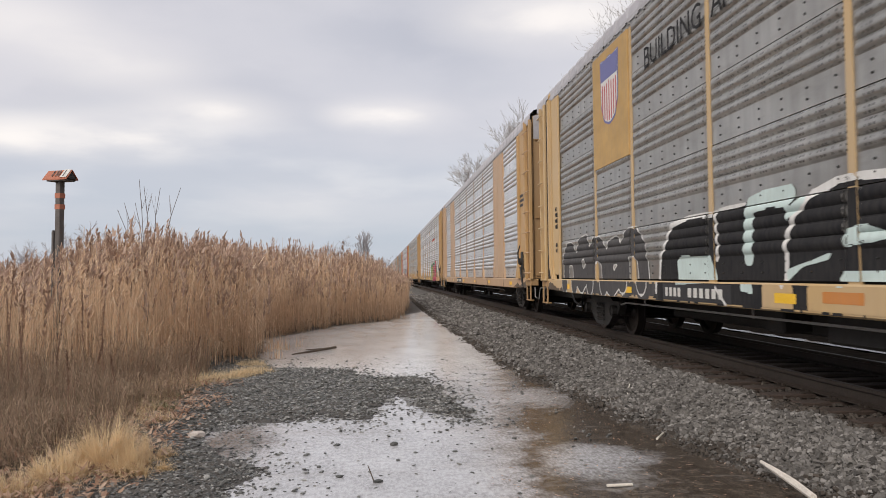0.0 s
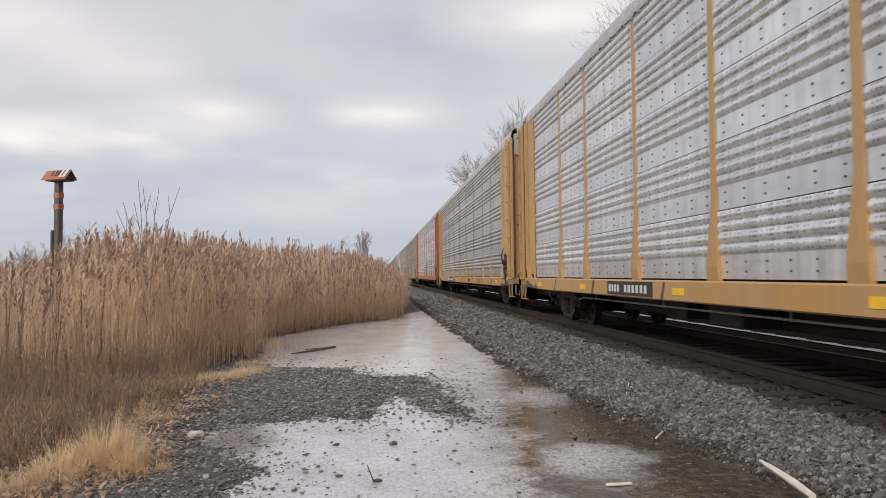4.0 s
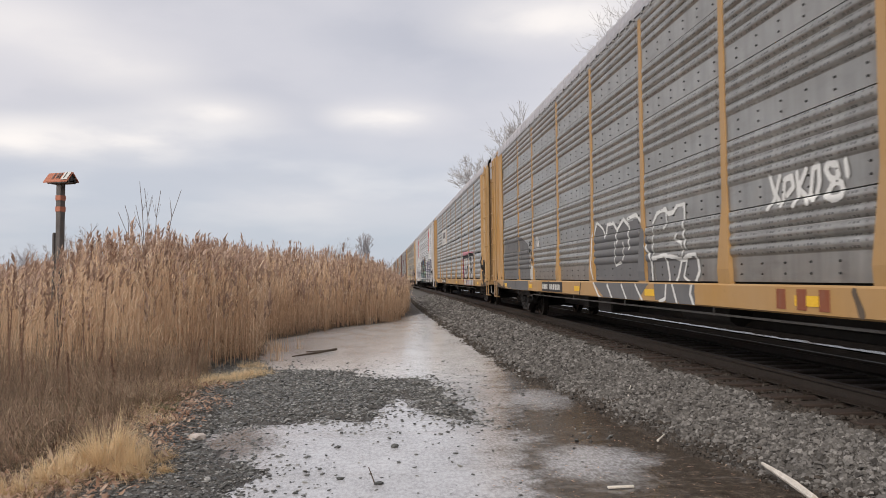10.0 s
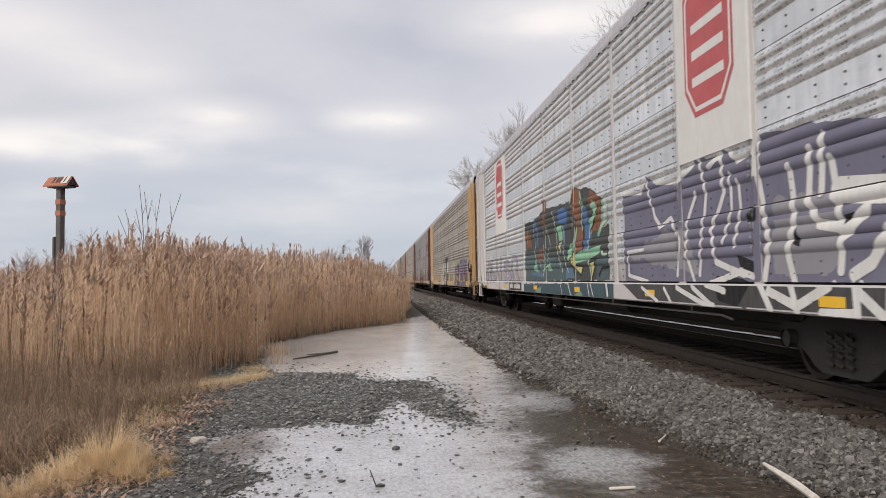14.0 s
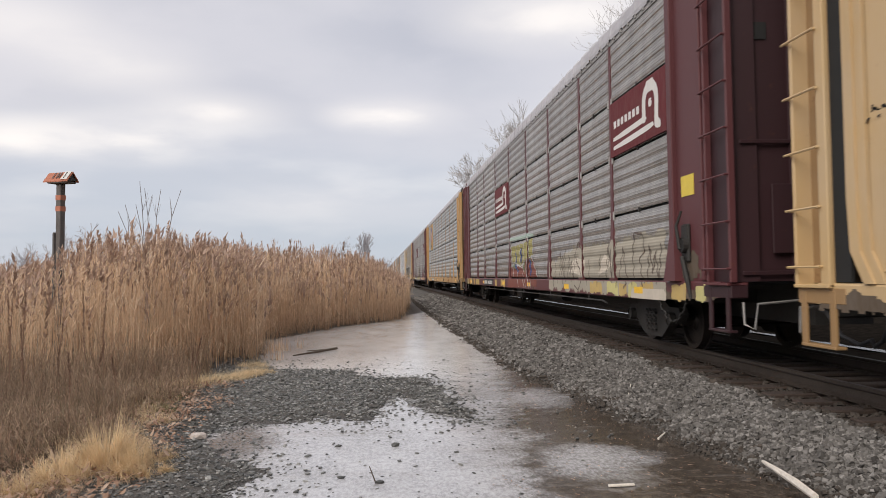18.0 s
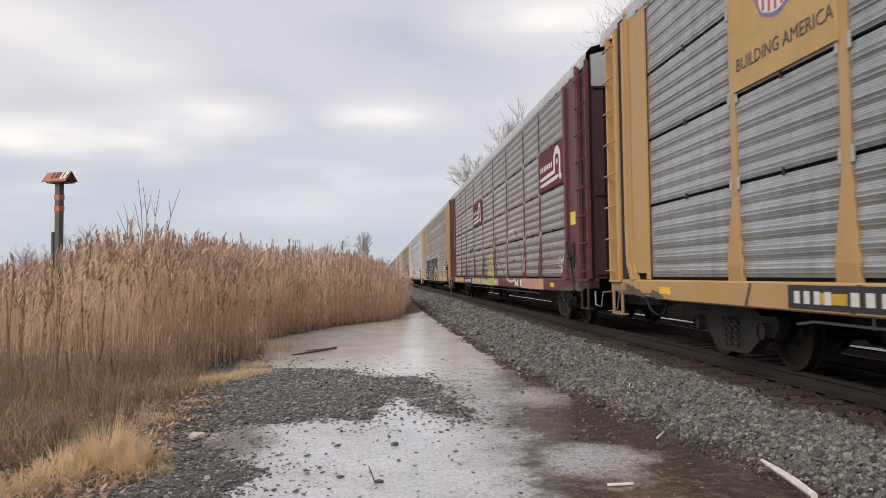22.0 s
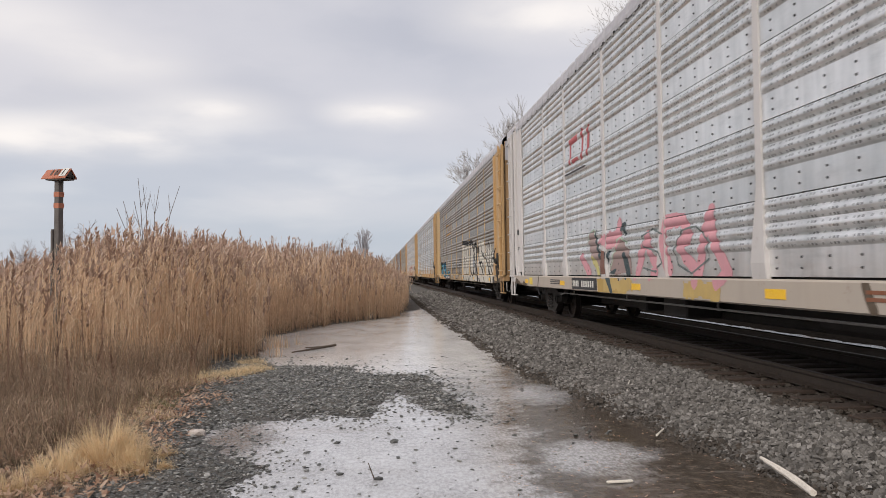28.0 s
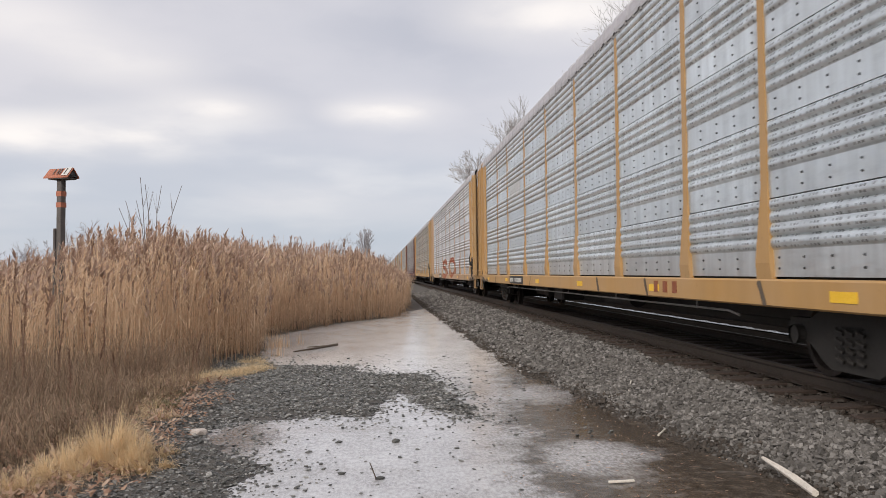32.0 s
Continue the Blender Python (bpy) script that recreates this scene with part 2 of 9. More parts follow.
def ground_material():
    """Mud and small dark gravel, browner under the reeds, dark and wet near the water."""
    m = Nodes("wet_gravel_soil", 0.8, 0.0, 0.4)
    p = m.place()
    big, mid, fine = m.noise(p, 0.35, 0.35, 0.65), m.noise(p, 6.0, 0.3, 0.7), m.noise(p, 42.0, 0.3, 0.7, 6.0)
    c = m.mix(mid, (0.12, 0.107, 0.094), (0.062, 0.056, 0.05))
    c = m.mix(m.math("MULTIPLY", fine, 0.6), c, (0.15, 0.143, 0.135))
    sep = m.add("SeparateXYZ")
    m.nt.links.new(p, sep.inputs[0])
    left = m.add("MapRange")
    left.interpolation_type = "SMOOTHSTEP"
    m.nt.links.new(m.math("ADD", sep.outputs[0], m.math("MULTIPLY", big, 1.2)), left.inputs[0])
    left.inputs[1].default_value, left.inputs[2].default_value = -1.6, -3.4
    c = m.mix(left.outputs[0], c, m.mix(mid, (0.14, 0.095, 0.052), (0.075, 0.052, 0.032)))
    wet = m.add("MapRange")
    m.nt.links.new(sep.outputs[2], wet.inputs[0])
    wet.inputs[1].default_value, wet.inputs[2].default_value = 0.03, 0.0
    c = m.mix(m.math("MULTIPLY", wet.outputs[0], 0.55), c, (0.028, 0.022, 0.018))
    m.put(m.bsdf.inputs["Roughness"], m.math("SUBTRACT", 0.85, m.math("MULTIPLY", wet.outputs[0], 0.5)))
    # soot, oil and fines under the track, blackened further to paint in the train's shade
    oily_shade = m.add("MapRange")
    oily_shade.interpolation_type = "SMOOTHSTEP"
    m.nt.links.new(m.math("ADD", sep.outputs[0], m.math("MULTIPLY", mid, 0.2)), oily_shade.inputs[0])
    oily_shade.inputs[1].default_value, oily_shade.inputs[2].default_value = 4.0, 4.4
    m.put(m.bsdf.inputs["Specular IOR Level"], m.math("MULTIPLY", m.math("SUBTRACT", 1.0, oily_shade.outputs[0]), 0.4))
    c = m.mix(oily_shade.outputs[0], c, m.mix(mid, (0.016, 0.014, 0.012), (0.034, 0.028, 0.023)))
    m.relief(fine, 0.8, 0.03)
    return m.done(c)


def ice_material():
    """Thin ice over shallow brown water: milky where air is frozen in, dark and glassy where it is clear or melted.
    Part of the white stands for reflected sky.
    """
    m = Nodes("pond_ice", 0.12, 0.0, 0.5)
    p = m.place((1.0, 0.5, 1.0))
    at = m.add("SeparateXYZ")
    m.nt.links.new(m.place(), at.inputs[0])
    x, y = at.outputs[0], at.outputs[1]
    warp = m.noise(m.place(), 1.6, 0.2, 0.8, 6.0, 0.62)
    ragged = m.noise(m.place((1, 0.6, 1)), 7.0, 0.25, 0.75, 6.0, 0.7)
    both = m.math("ADD", m.math("MULTIPLY", warp, 0.9), m.math("MULTIPLY", ragged, 0.35))

    def soft(v, a, b):
        r = m.add("MapRange")
        r.interpolation_type = "SMOOTHSTEP"
        m.put(r.inputs[0], v)
        r.inputs[1].default_value, r.inputs[2].default_value = a, b
        return r.outputs[0]

    # the open side of the pool is white with air and painted-in sky reflection, the strip along the ballast clear and
    # brown
    edge = m.math("SUBTRACT", m.math("ADD", x, both), m.math("MULTIPLY", y, 0.13))
    white = soft(edge, 1.30, 0.62)
    # far end of the pool, whitened to imitate the sky's reflection
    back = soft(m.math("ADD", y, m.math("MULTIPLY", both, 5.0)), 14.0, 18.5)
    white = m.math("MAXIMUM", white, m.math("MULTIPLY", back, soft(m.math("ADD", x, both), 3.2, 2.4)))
    # melted brown margin where the spit bays in
    bay = soft(m.math("ADD", m.math("ADD", m.math("ABSOLUTE", m.math("ADD", x, 1.55)), m.math("MULTIPLY", m.math("ABSOLUTE", m.math("SUBTRACT", y, 8.3)), 0.5)), m.math("MULTIPLY", both, 0.5)), 1.15, 0.55)
    white = m.math("MULTIPLY", white, m.math("SUBTRACT", 1.0, m.math("MULTIPLY", bay, 0.8)))
    # milky islands in the clear strip
    for cx, cy, rx, ry in ((2.15, 10.8, 0.85, 1.2), (1.95, 7.1, 0.75, 1.1), (1.7, 14.2, 0.7, 1.6), (2.1, 5.2, 0.5, 0.5)):
        u, w = m.math("DIVIDE", m.math("SUBTRACT", x, cx), rx), m.math("DIVIDE", m.math("SUBTRACT", y, cy), ry)
        d = m.math("SQRT", m.math("ADD", m.math("MULTIPLY", u, u), m.math("MULTIPLY", w, w)))
        white = m.math("MAXIMUM", white, m.math("MULTIPLY", soft(m.math("ADD", d, both), 1.6, 0.75), m.math("ADD", 0.62, m.math("MULTIPLY", ragged, 0.4))))
    grain = m.noise(m.place(), 9.0, 0.35, 0.7, 6.0, 0.65)
    bits = m.noise(m.place((1, 0.6, 1)), 26.0, 0.60, 0.66, 4.0, 0.6)
    clouded = m.noise(p, 1.3, 0.25, 0.75, 6.0, 0.6)
    cracks = m.noise(m.place((0.5, 1.4, 1)), 3.0, 0.57, 0.62, 8.0, 0.75)
    c = m.mix(grain, (0.042, 0.033, 0.026), (0.135, 0.112, 0.092))
    c = m.mix(m.math("MULTIPLY", bits, 0.55), c, (0.20, 0.145, 0.10))
    ice = m.mix(clouded, (0.48, 0.485, 0.505), (0.65, 0.655, 0.685))
    ice = m.mix(m.math("MULTIPLY", m.noise(m.place((0.35, 1.5, 1)), 1.2, 0.52, 0.72, 5.0), 0.35), ice, (0.36, 0.335, 0.31))
    f = m.math("MULTIPLY", white, m.math("ADD", 0.62, m.math("ADD", m.math("MULTIPLY", clouded, 0.22), m.math("MULTIPLY", grain, 0.14))))
    speck = m.noise(m.place((1, 0.45, 1)), 30.0, 0.42, 0.60, 5.0, 0.7)
    rim = m.math("MULTIPLY", m.math("MULTIPLY", f, m.math("SUBTRACT", 1.0, f)), 4.0)
    f = m.math("ADD", m.math("MULTIPLY", f, m.math("SUBTRACT", 1.0, m.math("MULTIPLY", rim, 0.30))), m.math("MULTIPLY", m.math("MULTIPLY", rim, speck), 0.42))
    f = m.math("SUBTRACT", f, m.math("MULTIPLY", m.noise(m.place((1, 0.5, 1)), 16.0, 0.62, 0.74, 6.0, 0.7), 0.10), True)
    f = m.math("MAXIMUM", f, m.math("MULTIPLY", cracks, 0.10))
    # far ice gets near-white colour in place of bright sky reflections
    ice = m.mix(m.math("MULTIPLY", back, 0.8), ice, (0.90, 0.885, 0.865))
    c = m.mix(f, c, ice)
    m.put(m.bsdf.inputs["Roughness"], m.math("SUBTRACT", m.math("ADD", 0.10, m.math("MULTIPLY", clouded, 0.08)), m.math("MULTIPLY", f, 0.05)))
    m.put(m.bsdf.inputs["IOR"], 1.33)
    wave = m.math("ADD", m.noise(m.place((1, 0.5, 1)), 14.0, 0.2, 0.8, 3.0), m.math("MULTIPLY", grain, 0.5))
    m.relief(m.math("ADD", wave, m.math("MULTIPLY", f, 0.5)), 0.16, 0.012)
    return m.done(c)


M = dict(
    ground=ground_material(), ice=ice_material(),
    ballast=stones("ballast_stone", (0.043, 0.039, 0.036), (0.115, 0.107, 0.099), (0.185, 0.174, 0.163), (0.072, 0.066, 0.061), (0.31, 0.294, 0.278), (0.128, 0.118, 0.109)),
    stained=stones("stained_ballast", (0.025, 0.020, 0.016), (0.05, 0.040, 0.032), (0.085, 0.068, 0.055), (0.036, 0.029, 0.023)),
    slate=stones("dark_wet_gravel", (0.03, 0.032, 0.031), (0.12, 0.123, 0.118), (0.40, 0.395, 0.375), (0.05, 0.053, 0.051), (0.19, 0.19, 0.18), (0.07, 0.073, 0.070), rough=0.36),
    reed=straw("dry_reed_stem", (0.76, 0.55, 0.36), (0.91, 0.71, 0.49), (0.52, 0.345, 0.225), (0.83, 0.61, 0.41), (0.96, 0.80, 0.60), (0.60, 0.40, 0.265)),
    leaf=straw("dry_reed_leaf", (0.86, 0.65, 0.45), (0.96, 0.81, 0.62), (0.66, 0.46, 0.31)),
    plume=straw("reed_plume", (0.48, 0.345, 0.27), (0.66, 0.50, 0.40), (0.32, 0.22, 0.17), (0.55, 0.40, 0.315), rough=0.9),
    grass=straw("golden_dry_grass", (0.78, 0.60, 0.365), (0.88, 0.72, 0.48), (0.68, 0.50, 0.30)),
    forb=straw("brown_dead_weeds", (0.28, 0.195, 0.14), (0.47, 0.34, 0.24), (0.25, 0.21, 0.135), (0.165, 0.112, 0.083), (0.62, 0.47, 0.335), (0.37, 0.225, 0.16)),
    bark=plain("grey_bark", (0.40, 0.38, 0.37), 0.9, 0.0, 0.3, 5.0),
    far_bark=plain("far_twigs", (0.40, 0.385, 0.40), 0.9, 0.0, 0.15, 0.5, 0.0),
    rail=plain("rusty_rail", (0.050, 0.039, 0.032), 0.6, 0.4, 0.35, 5.0),
    tie=plain("creosote_tie", (0.046, 0.031, 0.024), 0.9, 0.0, 0.4, 8.0, 0.5),
    steel=plain("grimy_truck_steel", (0.026, 0.0235, 0.0215), 0.72, 0.2, 0.4, 6.0),
    wheel=plain("wheel_steel", (0.032, 0.026, 0.023), 0.5, 0.6, 0.35, 7.0),
    black=plain("black_paint", (0.022, 0.022, 0.024), 0.6, 0.0, 0.3),
    # flat black standing for the shade in gaps, slots and hand holes
    shadow_gap=plain("gap_shade_black", (0.012, 0.012, 0.012), 0.9, 0.0, 0.2, 6.0, 0.0),
    galv=plain("galvanised_bar", (0.26, 0.25, 0.24), 0.5, 0.6, 0.3),
    roof=plain("dull_zinc_roof", (0.43, 0.42, 0.44), 0.5, 0.25, 0.22, 0.8, 0.05),
    reflector=plain("yellow_reflective_tape", (0.80, 0.47, 0.03), 0.35, 0.0, 0.15),
    white=plain("white_marking", (0.56, 0.55, 0.52), 0.6, 0.0, 0.15),
    yellow_label=plain("yellow_label", (0.66, 0.50, 0.06), 0.5, 0.0, 0.12),
    post_wood=plain("weathered_post_wood", (0.115, 0.105, 0.10), 0.9, 0.0, 0.35, 6.0, 0.4),
    orange_paint=plain("faded_orange_paint", (0.40, 0.145, 0.085), 0.7, 0.0, 0.25),
    wood=plain("bleached_wood", (0.70, 0.63, 0.56), 0.85, 0.0, 0.3, 9.0, 0.4),
    drift=plain("dark_driftwood", (0.10, 0.075, 0.055), 0.85, 0.0, 0.3, 9.0, 0.4),
    litter=straw("fallen_leaves", (0.40, 0.24, 0.16), (0.62, 0.46, 0.34), (0.28, 0.15, 0.10), (0.70, 0.56, 0.44), (0.36, 0.19, 0.12)),
    dock=straw("dead_dock_seed", (0.28, 0.175, 0.125), (0.40, 0.265, 0.19), (0.21, 0.135, 0.10)),
    caulk=plain("dirty_white_caulk", (0.34, 0.33, 0.315), 0.7, 0.0, 0.3, 9.0),
    young_bark=plain("dark_young_bark", (0.17, 0.14, 0.125), 0.85, 0.0, 0.25, 8.0),
    olive=straw("olive_winter_grass", (0.25, 0.235, 0.13), (0.36, 0.32, 0.18), (0.20, 0.18, 0.10)),
    eave=plain("weathered_top_rail", (0.30, 0.295, 0.29), 0.7, 0.2, 0.3, 6.0),
    pale_stone=plain("pale_stone", (0.52, 0.46, 0.42), 0.8, 0.0, 0.3, 12.0, 0.4),
)

# ---- building helpers ----
def part(name, data, material=None, parent=None, label="", at=(0, 0, 0), turn=None):
    """Links a bmesh or a mesh as one mesh object, under a thing or a part where one is given."""
    if isinstance(data, bmesh.types.BMesh):
        me = bpy.data.meshes.new(name)
        data.to_mesh(me)
        data.free()
    else:
        me = data
    if not me.materials:
        me.materials.append(material)
    ob = new(name, me)
    if material is not None and me.materials[0] is not material:
        ob.material_slots[0].link = "OBJECT"
        ob.material_slots[0].material = material
    ob.location = at
    if turn is not None:
        ob.rotation_euler = turn
    if parent is not None:
        ob.parent = parent
    if label:
        ob["label"] = label
    return ob


def mesh_from(name, verts, faces, smooth=False):
    me = bpy.data.meshes.new(name)
    me.from_pydata([tuple(map(float, v)) for v in verts] if not isinstance(verts, np.ndarray) else verts.tolist(), [], faces if not isinstance(faces, np.ndarray) else faces.tolist())
    if smooth:
        me.polygons.foreach_set("use_smooth", [True] * len(me.polygons))
    me.update()
    return me


def box(bm, x0, x1, y0, y1, z0, z1, bevel=0.0):
    vs = [bm.verts.new(p) for p in ((x0, y0, z0), (x1, y0, z0), (x1, y1, z0), (x0, y1, z0), (x0, y0, z1), (x1, y0, z1), (x1, y1, z1), (x0, y1, z1))]
    fs = [bm.faces.new([vs[i] for i in q]) for q in ((3, 2, 1, 0), (4, 5, 6, 7), (0, 1, 5, 4), (1, 2, 6, 5), (2, 3, 7, 6), (3, 0, 4, 7))]
    if bevel:
        es = list({e for f in fs for e in f.edges})
        bmesh.ops.bevel(bm, geom=es, offset=bevel, segments=1, affect="EDGES")


def tube(bm, points, radii, sides=6, cap=True):
    """A tapered tube along a line of points."""
    rings = []
    pts = [Vector(p) for p in points]
    if isinstance(radii, (int, float)):
        radii = [radii] * len(pts)
    for i, p in enumerate(pts):
        a = (pts[min(i + 1, len(pts) - 1)] - pts[max(i - 1, 0)]).normalized()
        u = a.cross(Vector((0, 0, 1)) if abs(a.z) < 0.9 else Vector((1, 0, 0))).normalized()
        w = a.cross(u)
        rings.append([bm.verts.new(p + (u * math.cos(k) + w * math.sin(k)) * radii[i]) for k in [2 * math.pi * j / sides for j in range(sides)]])
    for r, s in zip(rings, rings[1:]):
        for j in range(sides):
            bm.faces.new((r[j], r[(j + 1) % sides], s[(j + 1) % sides], s[j]))
    if cap:
        bm.faces.new(rings[0][::-1])
        bm.faces.new(rings[-1])


def disc(bm, x, y, z, r, depth, sides=20, axis="x", rim=0.0):
    """A round plate across the axis x, with a rim step."""
    prof = [(0, 0.0), (r - rim, 0.0), (r - rim * 0.8, -depth * 0.3), (r, -depth * 0.3), (r, depth), (0, depth)]
    rings = []
    for rad, h in prof:
        if rad == 0:
            rings.append([bm.verts.new((x + h, y, z))])
        else:
            rings.append([bm.verts.new((x + h, y + rad * math.cos(a), z + rad * math.sin(a))) for a in [2 * math.pi * k / sides for k in range(sides)]])
    for a, b in zip(rings, rings[1:]):
        for k in range(sides):
            q = (k + 1) % sides
            if len(a) == 1:
                bm.faces.new((a[0], b[q], b[k]))
            elif len(b) == 1:
                bm.faces.new((a[k], a[q], b[0]))
            else:
                bm.faces.new((a[k], a[q], b[q], b[k]))


# ---- the lie of the land ----
RAIL = 0.60                 # height of the rail heads over the ice
TRACK = 5.50                # the track's middle line, along y
rng = np.random.default_rng(7)


def wobble(x, y, s, seed=0.0):
    """Cheap smooth noise for arrays, -1 to 1."""
    return (np.sin(x * s + seed + 1.7 * np.sin(y * s * 0.61 + seed)) + np.sin(y * s * 1.13 + 2.1 * seed + 1.3 * np.sin(x * s * 0.83))
            + 0.6 * np.sin((x + y) * s * 2.3 + seed) + 0.5 * np.sin((x - 1.4 * y) * s * 3.7 + 3 * seed)) / 3.1


# shore of the gravel spit and the reed bank, going round it
SHORE = [(-1.2, 4.0), (-1.14, 6.5), (-1.06, 7.1), (-1.56, 7.9), (-1.95, 8.64), (-1.72, 9.18), (-1.3, 9.34), (-0.72, 9.54), (-0.21, 9.24), (-0.05, 9.7),
         (0.16, 11.1), (0.29, 11.2), (0.55, 9.72), (0.9, 9.3), (1.22, 9.0), (1.2, 9.35), (1.02, 10.85), (0.9, 12.2), (0.8, 13.2),
         (-0.3, 13.3), (-0.55, 14.5), (-1.45, 14.8), (-2.1, 15.0), (-2.45, 16.1), (-3.1, 21.8), (-1.5, 27.0), (0.5, 30.2), (1.0, 33.5),
         (2.0, 36.0), (2.4, 42.0), (2.6, 60.0), (2.8, 90.0), (3.0, 400.0), (-400.0, 400.0), (-400.0, 4.0)]


def to_shore(x, y):
    """Signed distance to the shore, positive on land (arrays)."""
    d = np.full(x.shape, 1e9)
    inside = np.zeros(x.shape, bool)
    n = len(SHORE)
    for i in range(n):
        (ax, ay), (bx, by) = SHORE[i], SHORE[(i + 1) % n]
        ex, ey = bx - ax, by - ay
        k = np.clip(((x - ax) * ex + (y - ay) * ey) / (ex * ex + ey * ey), 0, 1)
        d = np.minimum(d, np.hypot(x - ax - k * ex, y - ay - k * ey))
        if ay != by:
            inside ^= ((ay > y) != (by > y)) & (x < (bx - ax) * (y - ay) / (by - ay) + ax)
    return np.where(inside, d, -d)


def toe(y):
    """Where the ballast meets the ice."""
    return np.interp(y, [0, 5.5, 6.24, 7.5, 8.6, 9.8, 11, 13, 16, 20, 27, 40, 60, 100], [3.5, 3.35, 3.25, 3.05, 2.95, 2.85, 2.7, 2.5, 2.4, 2.35, 2.3, 2.3, 2.4, 2.6])


def height(x, y):
    d = to_shore(x, y) + 0.13 * wobble(x, y, 5.0, 2.0) + 0.10 * wobble(x, y, 13.0, 1.0) - 0.05
    land = np.where(d > 0, 0.055 * (1 - np.exp(-np.maximum(d, 0) / 0.35)), -0.10 * (1 - np.exp(np.minimum(d, 0) / 0.5)))
    land = land + 0.012 * wobble(x, y, 9.0, 4.0) + np.where(d > 2, 0.05 * np.clip((d - 2) / 6, 0, 1), 0)
    t = toe(y) + 0.10 * wobble(x * 0.2, y, 2.1, 3.0) + 0.06 * wobble(x * 0.2, y, 6.3, 5.0)
    rise = np.clip((x - t) / (4.15 - t), -0.35, 1.0)
    bed = rise * (RAIL - 0.22) + 0.02 * wobble(x, y, 4.0, 6.0) * np.clip(rise * 2, 0, 1)
    far = np.clip((x - 7.0) / 1.9, 0, 1)
    bed = bed - far * 0.28 + np.clip((x - 10.6) / 1.2, 0, 1) * 0.5
    land = np.where(x > 6, -0.3, land)
    # the bank on which the camera stands closes the pool
    stand = 0.09 * np.clip((3.5 + 0.25 * wobble(x, y, 3.0, 9.0) - y) / 0.8, -1.0, 1.0)
    land = np.where(x < 3.9, np.maximum(land, stand), land)
    return np.where(x > t - 0.5, np.maximum(bed, land), land)


def ground_sheet():
    near_x = np.arange(-7.0, 4.6, 0.07)
    xs = np.concatenate([[-1500, -700, -300, -150, -80, -45, -28, -18, -12, -9, -8], near_x, np.arange(4.7, 10, 0.3), [11, 13, 17, 25, 40, 70, 130, 300, 700, 1500]])
    ys = np.concatenate([[-1500, -600, -200, -60, -20, -6, 0, 2], np.arange(3.5, 16, 0.07), np.arange(16.1, 32, 0.16), np.arange(32.5, 60, 0.7), [62, 66, 72, 80, 95, 120, 160, 220, 320, 500, 900, 1800]])
    X, Y = np.meshgrid(xs, ys, indexing="ij")
    Z = height(X, Y)
    Z = np.where((np.abs(X) > 60) | (Y > 150) | (Y < -20), np.maximum(Z, 0.06), Z)
    v = np.stack([X, Y, Z], -1).reshape(-1, 3)
    a, b = len(xs), len(ys)
    i = (np.arange(a - 1)[:, None] * b + np.arange(b - 1)[None, :]).ravel()
    f = np.stack([i, i + b, i + b + 1, i + 1], -1)
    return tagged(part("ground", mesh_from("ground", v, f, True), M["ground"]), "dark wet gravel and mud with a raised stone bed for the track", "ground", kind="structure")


ground = ground_sheet()


def ice_sheet():
    xs, ys = np.linspace(-4.5, 4.2, 30), np.concatenate([np.linspace(2.6, 30, 40), np.linspace(32, 120, 20)])
    X, Y = np.meshgrid(xs, ys, indexing="ij")
    v = np.stack([X, Y, np.zeros_like(X)], -1).reshape(-1, 3)
    a, b = len(xs), len(ys)
    i = (np.arange(a - 1)[:, None] * b + np.arange(b - 1)[None, :]).ravel()
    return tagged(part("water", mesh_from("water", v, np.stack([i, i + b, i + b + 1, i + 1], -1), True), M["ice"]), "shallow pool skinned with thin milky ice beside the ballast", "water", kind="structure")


ice_sheet()
tagged(part("water", mesh_from("water", [(9.75, -40, 0.13), (10.3, -40, 0.13), (10.3, 160, 0.13), (9.75, 160, 0.13)], [(0, 1, 2, 3)]), M["ice"]), "frozen ditch beyond the track", "water", kind="structure")


# ---- the track ----
def rail_mesh():
    prof = [(-0.075, -0.17), (0.075, -0.17), (0.075, -0.157), (0.012, -0.135), (0.010, -0.05), (0.036, -0.038), (0.037, -0.008), (0.026, 0.0), (-0.026, 0.0), (-0.037, -0.008), (-0.036, -0.038), (-0.010, -0.05), (-0.012, -0.135), (-0.075, -0.157)]
    ys = np.concatenate([np.arange(-40, 80, 4.0), [100, 160, 260, 420]])
    v = [(x, y, z) for y in ys for x, z in prof]
    n = len(prof)
    f = [(k * n + i, k * n + (i + 1) % n, (k + 1) * n + (i + 1) % n, (k + 1) * n + i) for k in range(len(ys) - 1) for i in range(n)]
    return mesh_from("rail", v, f)


